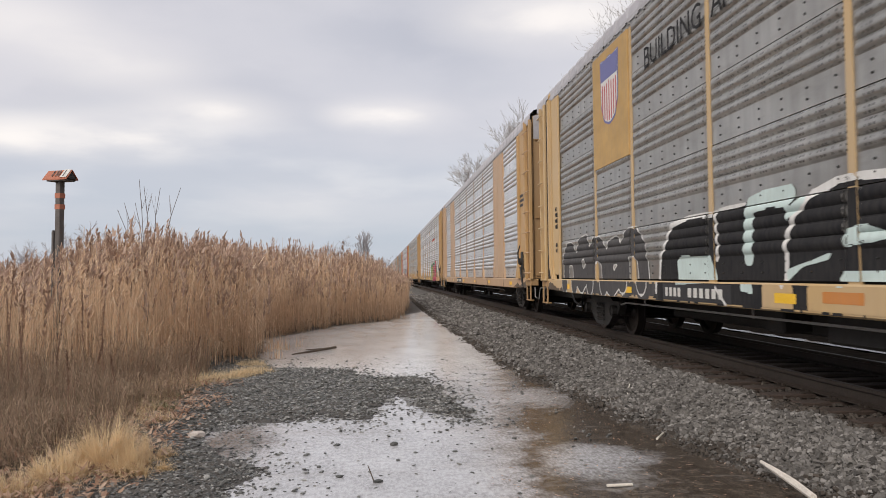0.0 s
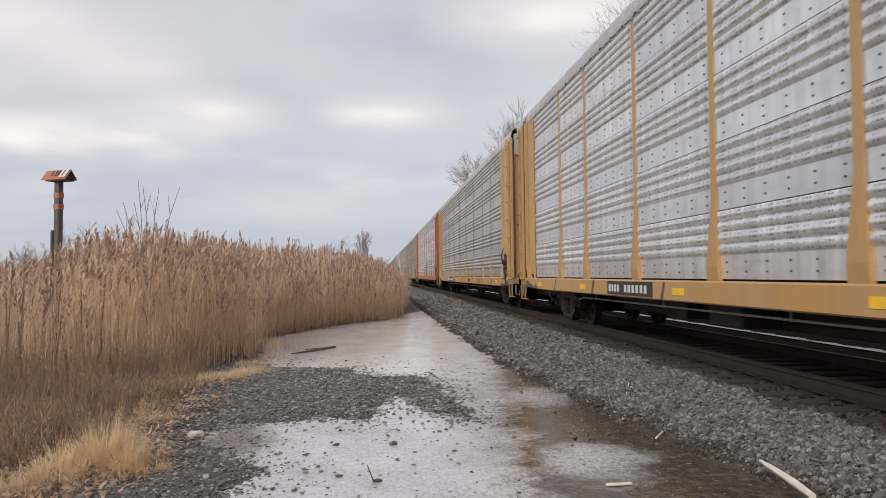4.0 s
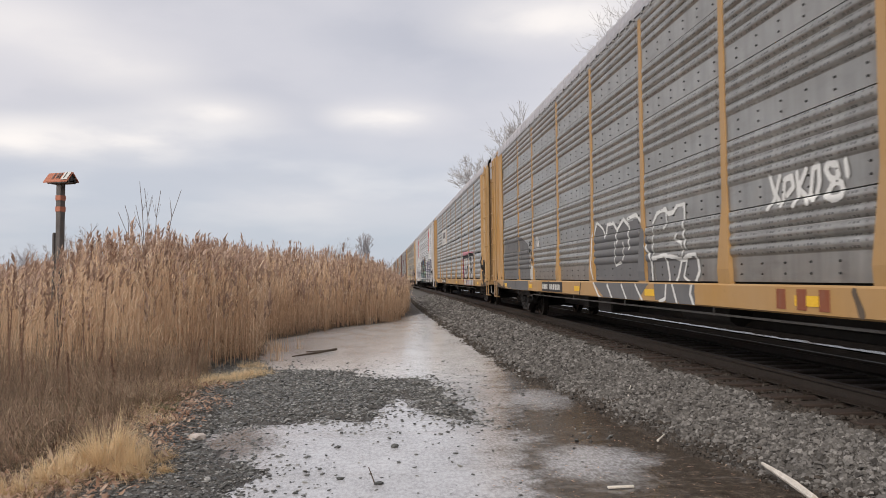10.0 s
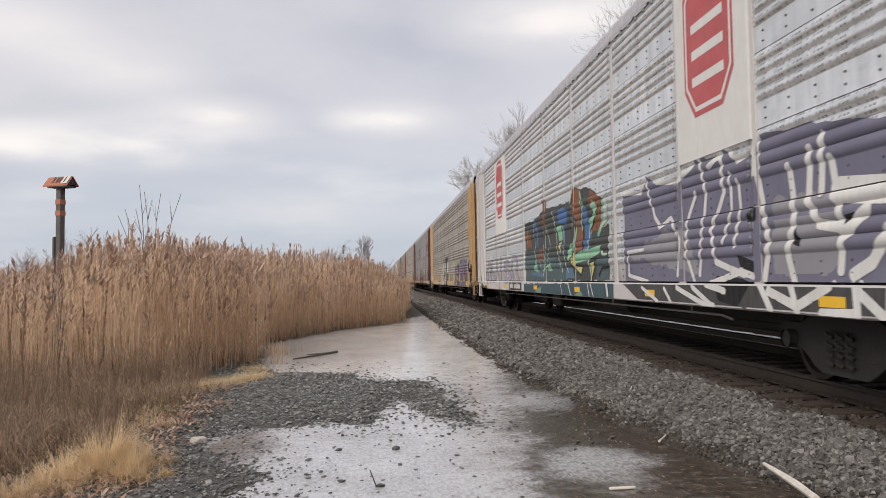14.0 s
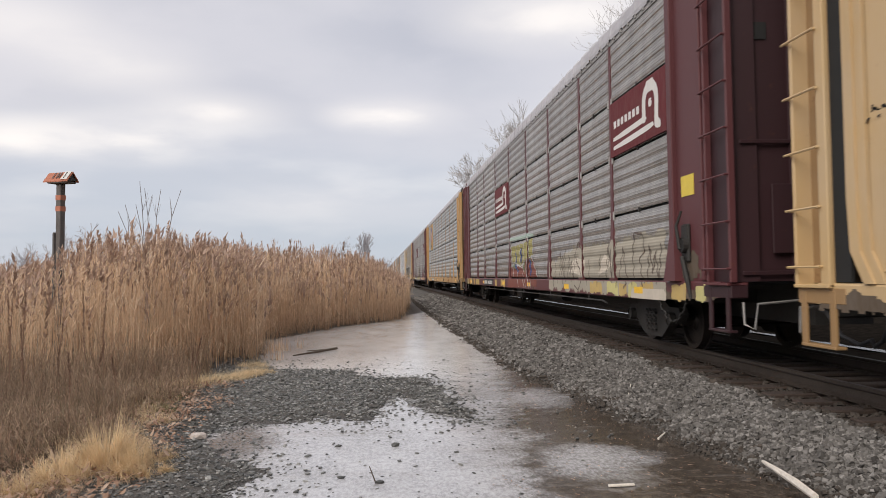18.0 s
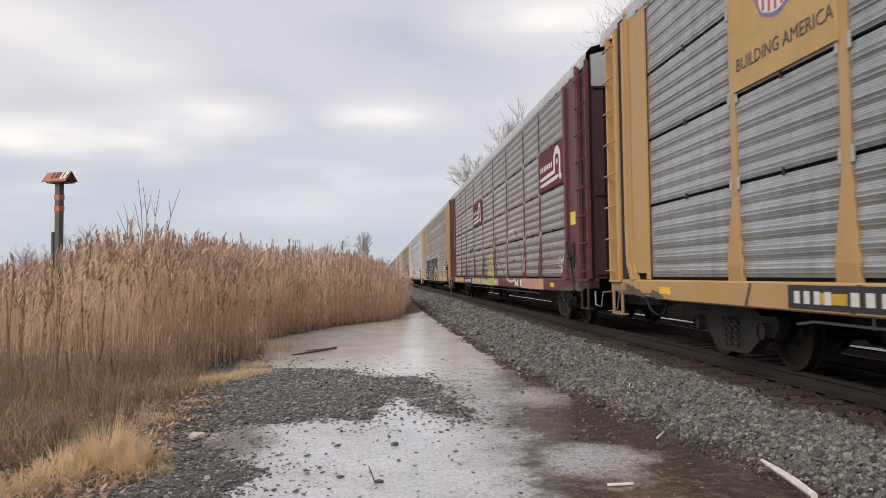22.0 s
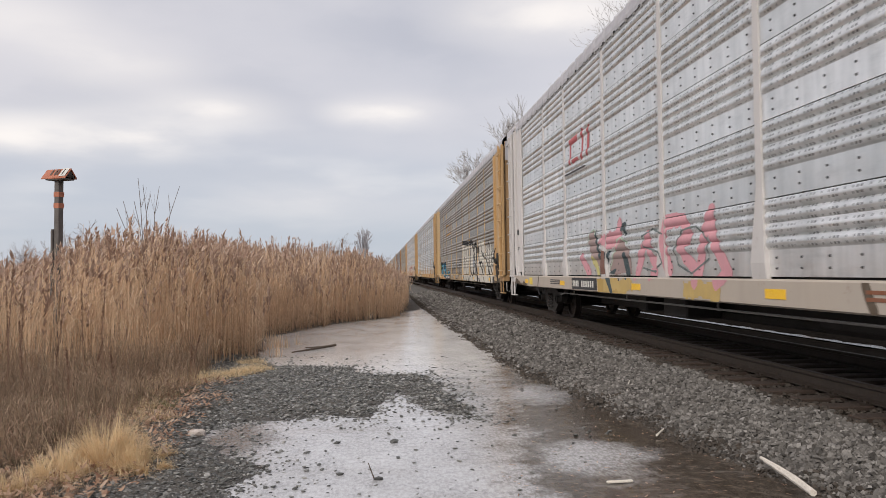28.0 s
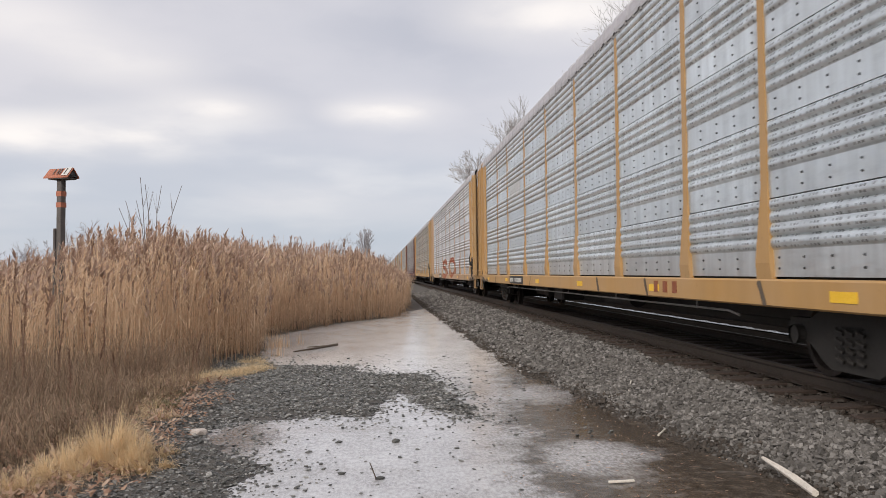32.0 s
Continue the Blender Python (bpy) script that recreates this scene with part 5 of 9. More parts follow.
    part("leaves", blades("leaves", p, way, 0.18 + 0.5 * rng.random(len(i)) ** 1.7, rng.uniform(0.004, 0.011, len(i)) * np.where(y[i] > 40, 2.0, 1.0), rng.uniform(0.3, 1.1, len(i)), 2), M["leaf"], bed)
    # plumes: dense upright tufts of wisps at the tips, nodding to one side
    has = (rng.random(n) < np.where(e < 1.2, 0.42, 0.5)) & (tall > 1.05)
    w = np.where(has)[0]
    each = np.where(y[w] > 40, 4, np.where(e[w] < 3.0, 13, 8))
    i = np.repeat(w, each)
    big = np.repeat(rng.uniform(0.7, 1.5, len(w)), each)
    b = np.repeat(rng.normal(0.2, 1.0, len(w)), each) + rng.normal(0, 0.9, len(i))
    t = rng.uniform(-0.05, 0.24, len(i)) * big
    p = top[i] - np.array([[0, 0, 1.0]]) * t[:, None] + rng.normal(0, 0.009, (len(i), 3))
    way = np.stack([np.cos(b), np.sin(b), rng.uniform(0.9, 3.2, len(i))], -1)
    way /= np.linalg.norm(way, axis=1, keepdims=True)
    part("plumes", blades("plumes", p, way, rng.uniform(0.09, 0.17, len(i)) * big, rng.uniform(0.013, 0.024, len(i)) * big * np.where(y[i] > 40, 1.7, 1.0), rng.uniform(0.0, 0.5, len(i)), 2), M["plume"], bed)


def reed_litter():
    """Broken stems and fallen leaves in a tangle at the foot of the reeds."""
    n = 60000
    x, y = rng.uniform(-12, 2, n), rng.uniform(11, 40, n)
    e = edge_of_reeds(x, y)
    k = (e > -0.12) & (e < 1.1) & (rng.random(n) < 0.8)
    x, y = x[k], y[k]
    n = len(x)
    root = np.stack([x, y, np.maximum(height(x, y), -0.01) + rng.random(n) ** 2 * 0.45], -1)
    a = rng.uniform(0, 6.283, n)
    way = np.stack([np.cos(a), np.sin(a), rng.uniform(-0.2, 1.8, n)], -1)
    way /= np.linalg.norm(way, axis=1, keepdims=True)
    far = np.where(y > 24, 1.6, 1.0)
    ob = part("reed_litter", blades("reed_litter", root, way, rng.uniform(0.10, 0.5, n), rng.uniform(0.003, 0.009, n) * far, rng.uniform(0.1, 1.0, n), 2), M["forb"])
    tagged(ob, "brown tangle of broken stems and leaves under the reeds", "reeds", kind="stuff")


REED_EDGE_X = [-40, -9, -5.6, -4.6, -3.7, -3.0, -2.75]
REED_EDGE_Y = [12.1, 12.3, 12.7, 13.1, 13.8, 15.0, 16.3]


def edge_of_reeds(x, y):
    """Rough distance inside the reed bed's front edge."""
    front = y - np.interp(x, REED_EDGE_X, REED_EDGE_Y)
    right = np.interp(y, [0, 16.3, 22, 27.2, 30.4, 36, 45, 80, 200], [-2.75, -2.6, -3.1, -1.35, 0.75, 1.2, 1.7, 2.0, 2.3]) - x
    return np.minimum(front, right) + 0.16 * wobble(x, y, 3.1, 2.0)


reed_bed()
reed_litter()


def tuft(name, label, spots, mat, tall, width, droop, category="grass", up=(0.5, 1.6)):
    """Clumps of fine blades; spots are (x, y, radius, blades)."""
    roots, ways, lens = [], [], []
    for cx, cy, r, n in spots:
        a, d = rng.uniform(0, 6.283, n), r * np.sqrt(rng.random(n))
        x, y = cx + d * np.cos(a), cy + d * np.sin(a)
        roots.append(np.stack([x, y, np.maximum(height(x, y), 0) - 0.01], -1))
        b = a + rng.normal(0, 1.5, n)
        w = np.stack([np.cos(b) * 0.7, np.sin(b) * 0.7, rng.uniform(*up, n)], -1)
        ways.append(w / np.linalg.norm(w, axis=1, keepdims=True))
        lens.append(rng.uniform(0.5, 1.1, n) * tall * (1.0 - 0.45 * d / r))
    root, way, ln = (np.concatenate(c) for c in (roots, ways, lens))
    n = len(root)
    ob = part(name, blades(name, root, way, ln, rng.uniform(0.6, 1.2, n) * width, rng.uniform(0.3, 1.0, n) * droop, 4), mat)
    return tagged(ob, label, category, kind="stuff")


def leaf_litter():
    """Fallen leaves caught in the grass at the edge of the gravel."""
    n = 10000
    x, y = rng.uniform(-4.4, -1.9, n), rng.uniform(5.4, 12.5, n)
    k = (np.abs(x + 2.75 + 0.05 * (y - 7) + 0.25 * wobble(x, y, 2.0, 3.0)) < rng.uniform(0.1, 0.9, n)) & (x < -1.95)
    x, y = x[k], y[k]
    n = len(x)
    root = np.stack([x, y, np.maximum(height(x, y), 0) + rng.uniform(0.005, 0.09, n)], -1)
    a = rng.uniform(0, 6.283, n)
    way = np.stack([np.cos(a), np.sin(a), rng.uniform(-0.1, 0.6, n)], -1)
    way /= np.linalg.norm(way, axis=1, keepdims=True)
    ob = part("leaf_litter", blades("leaf_litter", root, way, rng.uniform(0.03, 0.10, n), rng.uniform(0.008, 0.028, n), rng.uniform(-0.4, 0.6, n), 3), M["litter"])
    tagged(ob, "curled brown fallen leaves among the dry grass", "leaf litter", kind="stuff")


def weeds():
    """Brown dead weeds and low grass on the bank in front of the reeds."""
    n = 26000
    x, y = rng.uniform(-9, -2.0, n), rng.uniform(6.2, 14.5, n)
    k = (edge_of_reeds(x, y) < 0.3) & ((y > 8.0) | (x < -3.2)) & (x < -2.55 - 0.16 * (y - 7.5) + 0.3 * wobble(x, y, 2.0, 9.0) + np.where(y > 9.5, 0.12 * (y - 9.5), 0))
    k &= rng.random(n) < np.clip(0.75 + 0.9 * wobble(x, y, 3.3, 8.0), 0.1, 1.0)
    x, y = x[k], y[k]
    n = len(x)
    z = height(x, y)
    d = np.clip((-2.4 - x) / 3.0, 0, 1)
    tall = rng.uniform(0.12, 0.42, n) * np.clip(1 + 0.5 * wobble(x, y, 2.4, 6.0), 0.4, 1.6) + d * rng.uniform(0.0, 0.42, n) * np.clip((y - 7) / 3, 0.2, 1.6) + np.where(rng.random(n) < 0.06, rng.uniform(0.2, 0.7, n), 0) * d
    tall = tall * np.clip(1.0 + 0.65 * wobble(x, y, 1.1, 4.0) + 0.35 * wobble(x, y, 2.7, 7.0), 0.35, 1.9)
    root = np.stack([x, y, z - 0.01], -1)
    lean = rng.normal(0, 0.22, (n, 3))
    lean[:, 2] = 1
    top = root + lean * tall[:, None]
    ob = tagged(new("dead_weeds"), "tangled brown dead weeds and grass on the bank", "weeds", kind="stuff")
    part("stalks", rods("stalks", root, top, rng.uniform(0.002, 0.0042, n), np.full(n, 0.0012), 3), M["forb"], ob)
    i = np.repeat(np.arange(n), 6)
    t = rng.uniform(0.05, 1.0, len(i))
    b = rng.uniform(0, 6.283, len(i))
    way = np.stack([np.cos(b), np.sin(b), rng.uniform(0.0, 1.6, len(i))], -1)
    way /= np.linalg.norm(way, axis=1, keepdims=True)
    part("blades", blades("weed_blades", root[i] + (top[i] - root[i]) * t[:, None], way, rng.uniform(0.05, 0.24, len(i)), rng.uniform(0.002, 0.006, len(i)), rng.uniform(0.1, 0.9, len(i)), 2), M["forb"], ob)


weeds()
leaf_litter()
def tussock(label, x, y, r, tall, count, mat):
    """A clump of grass: many small sheaves of fine blades that rise, arch over and fall outwards."""
    roots, ways, lens, droops = [], [], [], []
    for k in range(max(5, int(r * 70))):
        a, d = rng.uniform(0, 6.283), r * math.sqrt(rng.random())
        cx, cy = x + d * math.cos(a), y + d * math.sin(a)
        n = int(count * rng.uniform(0.5, 1.4) / max(5, int(r * 70)))
        lean = a + rng.normal(0, 0.9)
        high = tall * (1.0 - 0.5 * (d / r) ** 2) * rng.uniform(0.6, 1.15)
        b = lean + rng.normal(0, 0.8, n)
        flat = rng.uniform(0.15, 1.0, n) * (0.35 + 0.9 * d / r)
        w = np.stack([np.cos(b) * flat, np.sin(b) * flat, np.ones(n)], -1)
        px, py = cx + rng.normal(0, 0.025, n), cy + rng.normal(0, 0.025, n)
        roots.append(np.stack([px, py, np.maximum(height(px, py), 0) - 0.01], -1))
        ways.append(w / np.linalg.norm(w, axis=1, keepdims=True))
        lens.append(rng.uniform(0.55, 1.15, n) * high)
        droops.append(rng.uniform(0.2, 0.75, n) * (0.5 + d / r))
    root, way, ln, dr = (np.concatenate(c) for c in (roots, ways, lens, droops))
    ob = part("grass_tussock", blades("grass_tussock", root, way, ln, rng.uniform(0.0011, 0.0028, len(root)), dr, 5), mat)
    return tagged(ob, label, "grass", kind="stuff")


for tx, ty, tr, th, tn in ((-2.42, 7.1, 0.30, 0.74, 2800), (-2.12, 6.95, 0.21, 0.46, 1300), (-2.22, 7.5, 0.22, 0.52, 1200), (-2.70, 6.75, 0.26, 0.56, 1300), (-2.92, 6.35, 0.22, 0.40, 800)):
    tussock("fluffy golden dry grass tussock drooping over dark gravel", tx, ty, tr, th, tn, M["grass"])
for tx, ty, tr, th, tn in ((-2.42, 7.75, 0.16, 0.24, 420), (-2.62, 8.3, 0.18, 0.22, 400), (-2.55, 9.4, 0.15, 0.22, 320)):
    tussock("small tussock of brown dry grass among fallen leaves", tx, ty, tr, th, tn, M["leaf"])
tuft("stray_grass", "loose curled straws round the golden tussock", [(-2.5, 6.9, 0.55, 260), (-2.8, 6.4, 0.5, 200), (-2.6, 7.7, 0.5, 200)], M["leaf"], 0.62, 0.0024, 1.2, up=(0.3, 1.8))
tuft("matted_grass", "matted low dry grass at the foot of the weeds", [(-3.1, 6.6, 0.5, 2200), (-3.0, 6.1, 0.4, 1500), (-3.2, 7.6, 0.5, 1300), (-2.7, 6.2, 0.35, 900), (-3.0, 8.8, 0.4, 900), (-3.6, 7.0, 0.5, 900)], M["forb"], 0.26, 0.0018, 0.9)
# bits of straw and leaf frozen into the clear ice
def straw_bits():
    n = 900
    x, y = rng.uniform(0.9, 3.4, n), 4.5 + 12 * rng.random(n) ** 1.3
    k = (x < toe(y) + 0.05) & (x > 1.2 + 0.08 * y + 0.4 * wobble(x, y, 2.0, 4.0) - 0.7)
    x, y = x[k], y[k]
    n = len(x)
    root = np.stack([x, y, np.full(n, 0.006)], -1)
    a = rng.uniform(0, 6.283, n)
    way = np.stack([np.cos(a), np.sin(a), rng.uniform(0, 0.1, n)], -1)
    ob = part("straw_bits", blades("straw_bits", root, way, rng.uniform(0.015, 0.07, n), rng.uniform(0.003, 0.009, n), np.zeros(n), 2), M["litter"])
    tagged(ob, "bits of straw and leaf lying on the ice", "straw", kind="stuff")


straw_bits()
tuft("olive_grass", "dull olive winter grass among the dead weeds", [(-4.0, 11.2, 0.7, 900), (-3.5, 10.6, 0.6, 900), (-3.2, 11.2, 0.6, 800), (-4.4, 10.8, 0.6, 700), (-2.75, 10.05, 0.16, 350)], M["olive"], 0.42, 0.0022, 0.7, up=(0.6, 2.4))
tuft("low_grass", "low straw-coloured grass along the edge of the reeds", [(-2.65, 13.1, 0.42, 900), (-2.2, 13.9, 0.3, 500), (-3.2, 12.3, 0.5, 900), (-2.95, 10.0, 0.25, 450), (-3.3, 10.9, 0.5, 900), (-2.5, 15.2, 0.3, 500), (-2.7, 9.4, 0.22, 300), (-3.7, 11.8, 0.6, 900), (-2.35, 13.5, 0.3, 700), (-2.9, 12.7, 0.4, 700)], M["grass"], 0.46, 0.0022, 0.9, up=(0.4, 2.2))
tuft("ice_reeds", "thin dry stalks frozen into the ice", [(-2.55, 18.9, 0.22, 70), (-2.3, 18.6, 0.15, 30), (-2.65, 18.2, 0.2, 40), (-2.2, 16.6, 0.15, 25), (-2.0, 19.2, 0.1, 14)], M["reed"], 0.62, 0.005, 0.05, "reeds", up=(3.0, 9.0))


def grow(seed, tall, spread, depth, base, lift=0.2, forks=(2, 3)):
    """Limbs of a bare tree as rods: start, end, radii and level."""
    r = random.Random(seed)
    out = []

    def limb(p, d, length, rad, level):
        steps = 3 if level < 3 else 2
        for s in range(steps):
            d = (d + Vector((r.uniform(-1, 1), r.uniform(-1, 1), r.uniform(-0.5, 1))) * 0.13 + Vector((0, 0, lift * 0.1))).normalized()
            q = p + d * (length / steps)
            thin = rad * (1 - 0.28 * (s + 1) / steps)
            out.append((p.copy(), q.copy(), rad * (1 - 0.28 * s / steps), thin, level))
            p = q
            if level >= 1 and level < depth and s < steps - 1 and r.random() < 0.75:
                branch(p, d, length * r.uniform(0.45, 0.7), thin * 0.55, level + 1)
        if level < depth:
            for k in range(r.choice(forks)):
                branch(p, d, length * r.uniform(0.6, 0.86), thin * r.uniform(0.6, 0.78), level + 1)

    def branch(p, d, length, rad, level):
        a = r.uniform(0, 6.283)
        u = d.orthogonal().normalized()
        v = d.cross(u)
        e = (d + (u * math.cos(a) + v * math.sin(a)) * r.uniform(0.35, 0.9) * spread).normalized()
        limb(p, e, length, max(rad, base), level)

    limb(Vector((0, 0, -0.1)), Vector((0, 0, 1)), tall * 0.27, tall * 0.017, 0)
    return out


def bare_tree(label, x, y, tall, spread=1.0, depth=6, seed=1, base=0.012, mat="bark", turn=0.0, forks=(2, 3)):
    tree = tagged(new("bare_tree"), label, "tree", "bare winter trees")
    rows = grow(seed, tall, spread, depth, base, forks=forks)
    top = max(q.z for _, q, *_ in rows)
    k = tall / top
    for name, pick in (("trunk", lambda l: l <= 1), ("crown", lambda l: l > 1)):
        got = [r for r in rows if pick(r[4])]
        p0, p1 = np.array([r[0] for r in got]) * k, np.array([r[1] for r in got]) * k
        r0, r1 = np.array([r[2] for r in got]), np.array([r[3] for r in got])
        part(name, rods(name, p0, p1, r0, r1, 6 if name == "trunk" else 3), M[mat], tree)
    tree.location = (x, y, 0.0)
    tree.rotation_euler = (0, 0, turn)
    return tree


bare_tree("tall bare tree with spreading twigs behind the train", 31.0, 60, 28, 0.8, 8, 3, 0.012, forks=(2, 2, 3))
bare_tree("bare round-crowned tree behind the train", 12.6, 70, 17.6, 0.82, 8, 8, 0.012, forks=(2, 2, 3))
bare_tree("slim bare tree behind the train", 12.6, 76, 17.0, 0.55, 7, 17, 0.014, forks=(2, 3))
bare_tree("bare tree behind the train", 21.5, 82, 21, 0.9, 5, 12, 0.016)
bare_tree("bare tree behind the train", 30, 52, 27, 0.9, 5, 15, 0.014)
bare_tree("small bare tree beyond the reeds", -10.5, 180, 11.4, 1.3, 6, 21, 0.022, "far_bark")
bare_tree("small bare tree beyond the reeds", -14.0, 186, 9.0, 1.2, 5, 22, 0.022, "far_bark")
bare_tree("slender bare poplar beyond the reeds", -3.4, 180, 12.9, 0.30, 6, 23, 0.022, "far_bark")
bare_tree("far bare tree at the end of the track", 3.0, 210, 7.5, 1.1, 5, 24, 0.025, "far_bark")
for k, (tx, ty, th) in enumerate(((-112, 200, 11), (-104, 205, 12), (-97, 200, 11.5), (-90, 204, 12), (-84, 200, 10.5), (-77, 206, 9.5), (-120, 206, 12), (-47, 121, 10.6), (-68, 210, 9), (-116, 196, 10), (-108, 210, 12.5), (-100, 196, 11), (-93, 212, 11.5), (-87, 196, 10), (-80, 212, 10.5))):
    bare_tree("far bare tree on the skyline over the reeds", tx, ty, th, 1.15, 5, 30 + k, 0.030, "far_bark", forks=(2, 2, 3))


def dock(x, y, tall, seed):
    """A dead dock stalk with a rough dark seed head."""
    thing = tagged(new("dead_dock"), "dark brown dead dock stalk with a rough seed head", "weed", "dead dock stalks")
    r = random.Random(seed)
    bm = bmesh.new()
    pts = [(0, 0, 0), (r.uniform(-0.03, 0.03), r.uniform(-0.03, 0.03), tall * 0.5), (r.uniform(-0.08, 0.08), 0, tall)]
    tube(bm, pts, [0.008, 0.006, 0.003], 5)
    part("stalk", bm, M["dock"], thing)
    g = np.random.default_rng(seed)
    n = 260
    t = g.uniform(0.42, 1.0, n)
    c = np.array([np.interp(t, [0, 0.5, 1], [p[k] for p in pts]) for k in range(3)]).T
    a = g.uniform(0, 6.283, n)
    c = c + np.stack([np.cos(a), np.sin(a), 0 * a], -1) * (g.random(n) * 0.035 * (1.25 - t))[:, None]
    way = np.stack([np.cos(a), np.sin(a), g.uniform(0.3, 1.5, n)], -1)
    way /= np.linalg.norm(way, axis=1, keepdims=True)
    part("seed_head", blades("seed_head", c, way, g.uniform(0.015, 0.04, n), g.uniform(0.006, 0.012, n), g.uniform(0, 0.5, n), 2), M["dock"], thing)
    thing.location = (x, y, float(height(np.array([x]), np.array([y]))[0]) - 0.01)


for k, (dx, dy, dh) in enumerate(((-4.55, 10.2, 1.15), (-4.75, 10.6, 1.55), (-5.1, 11.0, 1.9), (-4.4, 10.9, 1.2), (-3.75, 9.6, 0.85), (-4.15, 11.9, 1.75), (-4.3, 11.6, 1.5), (-2.95, 12.6, 0.75), (-3.0, 12.4, 0.6), (-3.55, 10.6, 0.7), (-5.3, 11.4, 1.6), (-4.9, 10.0, 0.9), (-3.9, 11.0, 0.85))):
    dock(dx, dy, dh, 60 + k)


def sapling():
    s = tagged(new("bare_sapling"), "thin bare sapling standing up out of the reeds", "sapling")
    r = random.Random(4)
    for tx, tz in ((-0.62, 3.15), (-0.50, 3.3), (-0.27, 3.3), (-0.22, 3.8), (-0.10, 3.65), (0.22, 3.62), (0.66, 3.62)):
        bm = bmesh.new()
        pts, n = [], 6
        for k in range(n + 1):
            t = k / n
            pts.append((tx * t ** 2.0 + r.uniform(-0.02, 0.02), r.uniform(-0.05, 0.05), tz * t))
        tube(bm, pts, [0.012 * (1 - 0.75 * k / n) + 0.002 for k in range(n + 1)], 4)
        for k in (3, 4, 4, 5, 5, 5):
            p = Vector(pts[k])
            q = p + Vector((r.uniform(-0.14, 0.14), r.uniform(-0.1, 0.1), r.uniform(0.2, 0.5)))
            tube(bm, [p, p.lerp(q, 0.5) + Vector((r.uniform(-0.02, 0.02), 0, 0)), q], [0.0038, 0.003, 0.0018], 3)
        part("stem", bm, M["young_bark"], s)
    s.location = (-4.85, 16.6, 0.05)
    return s


sapling()


# ---- loose things on the bank ----
def nest_box():
    """A weathered post with an orange and white roofed box on top."""
    t = tagged(new("nest_box_post"), "weathered wooden post carrying a small gabled orange nest box", "post")
    bm = bmesh.new()
    box(bm, -0.056, 0.056, -0.056, 0.056, 0, 3.46, 0.01)
    part("post", bm, M["post_wood"], t)
    for z in (2.90, 3.10):
        bm = bmesh.new()
        box(bm, -0.060, 0.060, -0.060, 0.060, z, z + 0.09)
        part("painted_band", bm, M["orange_paint"], t, "faded orange painted band")
    bm = bmesh.new()
    box(bm, -0.09, -0.05, -0.09, 0.09, 1.3, 2.52, 0.01)
    box(bm, -0.13, -0.075, -0.06, 0.06, 1.2, 2.5, 0.01)
    part("brace", bm, M["post_wood"], t)
    L, w, rise = 0.29, 0.13, 0.165
    bm = bmesh.new()
    for s in (-1, 1):
        vs = [bm.verts.new(p) for p in ((-L, 0, 3.44 + rise), (L, 0, 3.44 + rise), (L, s * w, 3.44), (-L, s * w, 3.44), (-L, 0, 3.42 + rise), (L, 0, 3.42 + rise), (L, s * w, 3.42), (-L, s * w, 3.42))]
        for q in ((0, 1, 2, 3), (4, 7, 6, 5), (0, 4, 5, 1), (1, 5, 6, 2), (2, 6, 7, 3), (3, 7, 4, 0)):
            bm.faces.new([vs[i] for i in q])
    bmesh.ops.recalc_face_normals(bm, faces=bm.faces[:])
    part("roof", bm, M["orange_paint"], t, "faded orange sheet roof")
    # pale patch with dark bars on the roof's near slope
    tilt = math.atan2(rise, w)
    bm = bmesh.new()
    box(bm, 0.12, 0.27, -0.095, 0.095, 0.0, 0.006)
    part("pale_patch", bm, M["white"], t, "pale painted patch", (0, -w / 2, 3.452 + rise / 2), (tilt, 0, 0))
    for a in (-0.10, -0.01, 0.05, 0.17):
        bm = bmesh.new()
        box(bm, a, a + 0.022, -0.07, 0.07, 0.0, 0.004)
        part("bar", bm, M["post_wood"], t, "faded dark bar", (0, -w / 2 - 0.003, 3.460 + rise / 2), (tilt, 0, 0))
    bm = bmesh.new()
    box(bm, -0.20, 0.24, -0.12, 0.12, 3.40, 3.435, 0.006)
    part("floor", bm, M["post_wood"], t)
    bm = bmesh.new()
    vs = [bm.verts.new(p) for p in ((L - 0.02, -w * 0.85, 3.44), (L - 0.02, w * 0.85, 3.44), (L - 0.02, 0, 3.42 + rise * 0.9))]
    bm.faces.new(vs)
    bmesh.ops.solidify(bm, geom=bm.faces[:], thickness=0.02)
    part("gable", bm, M["post_wood"], t)
    t.location = (-6.49, 16.06, -0.10)
    t.scale = (1.127, 1.127, 1.127)
    t.rotation_euler = (0, radians(0.8), radians(-26))
    return t


nest_box()


def branch_piece(name, label, pts, radii, mat, category="driftwood"):
    bm = bmesh.new()
    tube(bm, pts, radii, 7)
    return tagged(part(name, bm, M[mat]), label, category)


branch_piece("driftwood_log", "bleached broken branch lying on the ballast", [(3.21, 6.27, 0.14), (3.15, 5.88, 0.15), (3.09, 5.53, 0.16), (3.01, 5.15, 0.17)], [0.014, 0.025, 0.030, 0.026], "wood", "log")
bm = bmesh.new()
box(bm, -0.11, 0.11, -0.016, 0.016, 0.0, 0.02, 0.005)
tagged(part("wood_scrap", bm, M["wood"], at=(1.95, 6.17, 0.004), turn=(0, 0, 0.04)), "small pale wood scrap frozen into the ice", "wood scrap")
branch_piece("driftwood_branch", "dark driftwood stick lying on the ice", [(-1.95, 17.3, 0.02), (-1.5, 17.9, 0.03), (-1.05, 18.5, 0.05)], [0.012, 0.026, 0.03], "drift", "driftwood")
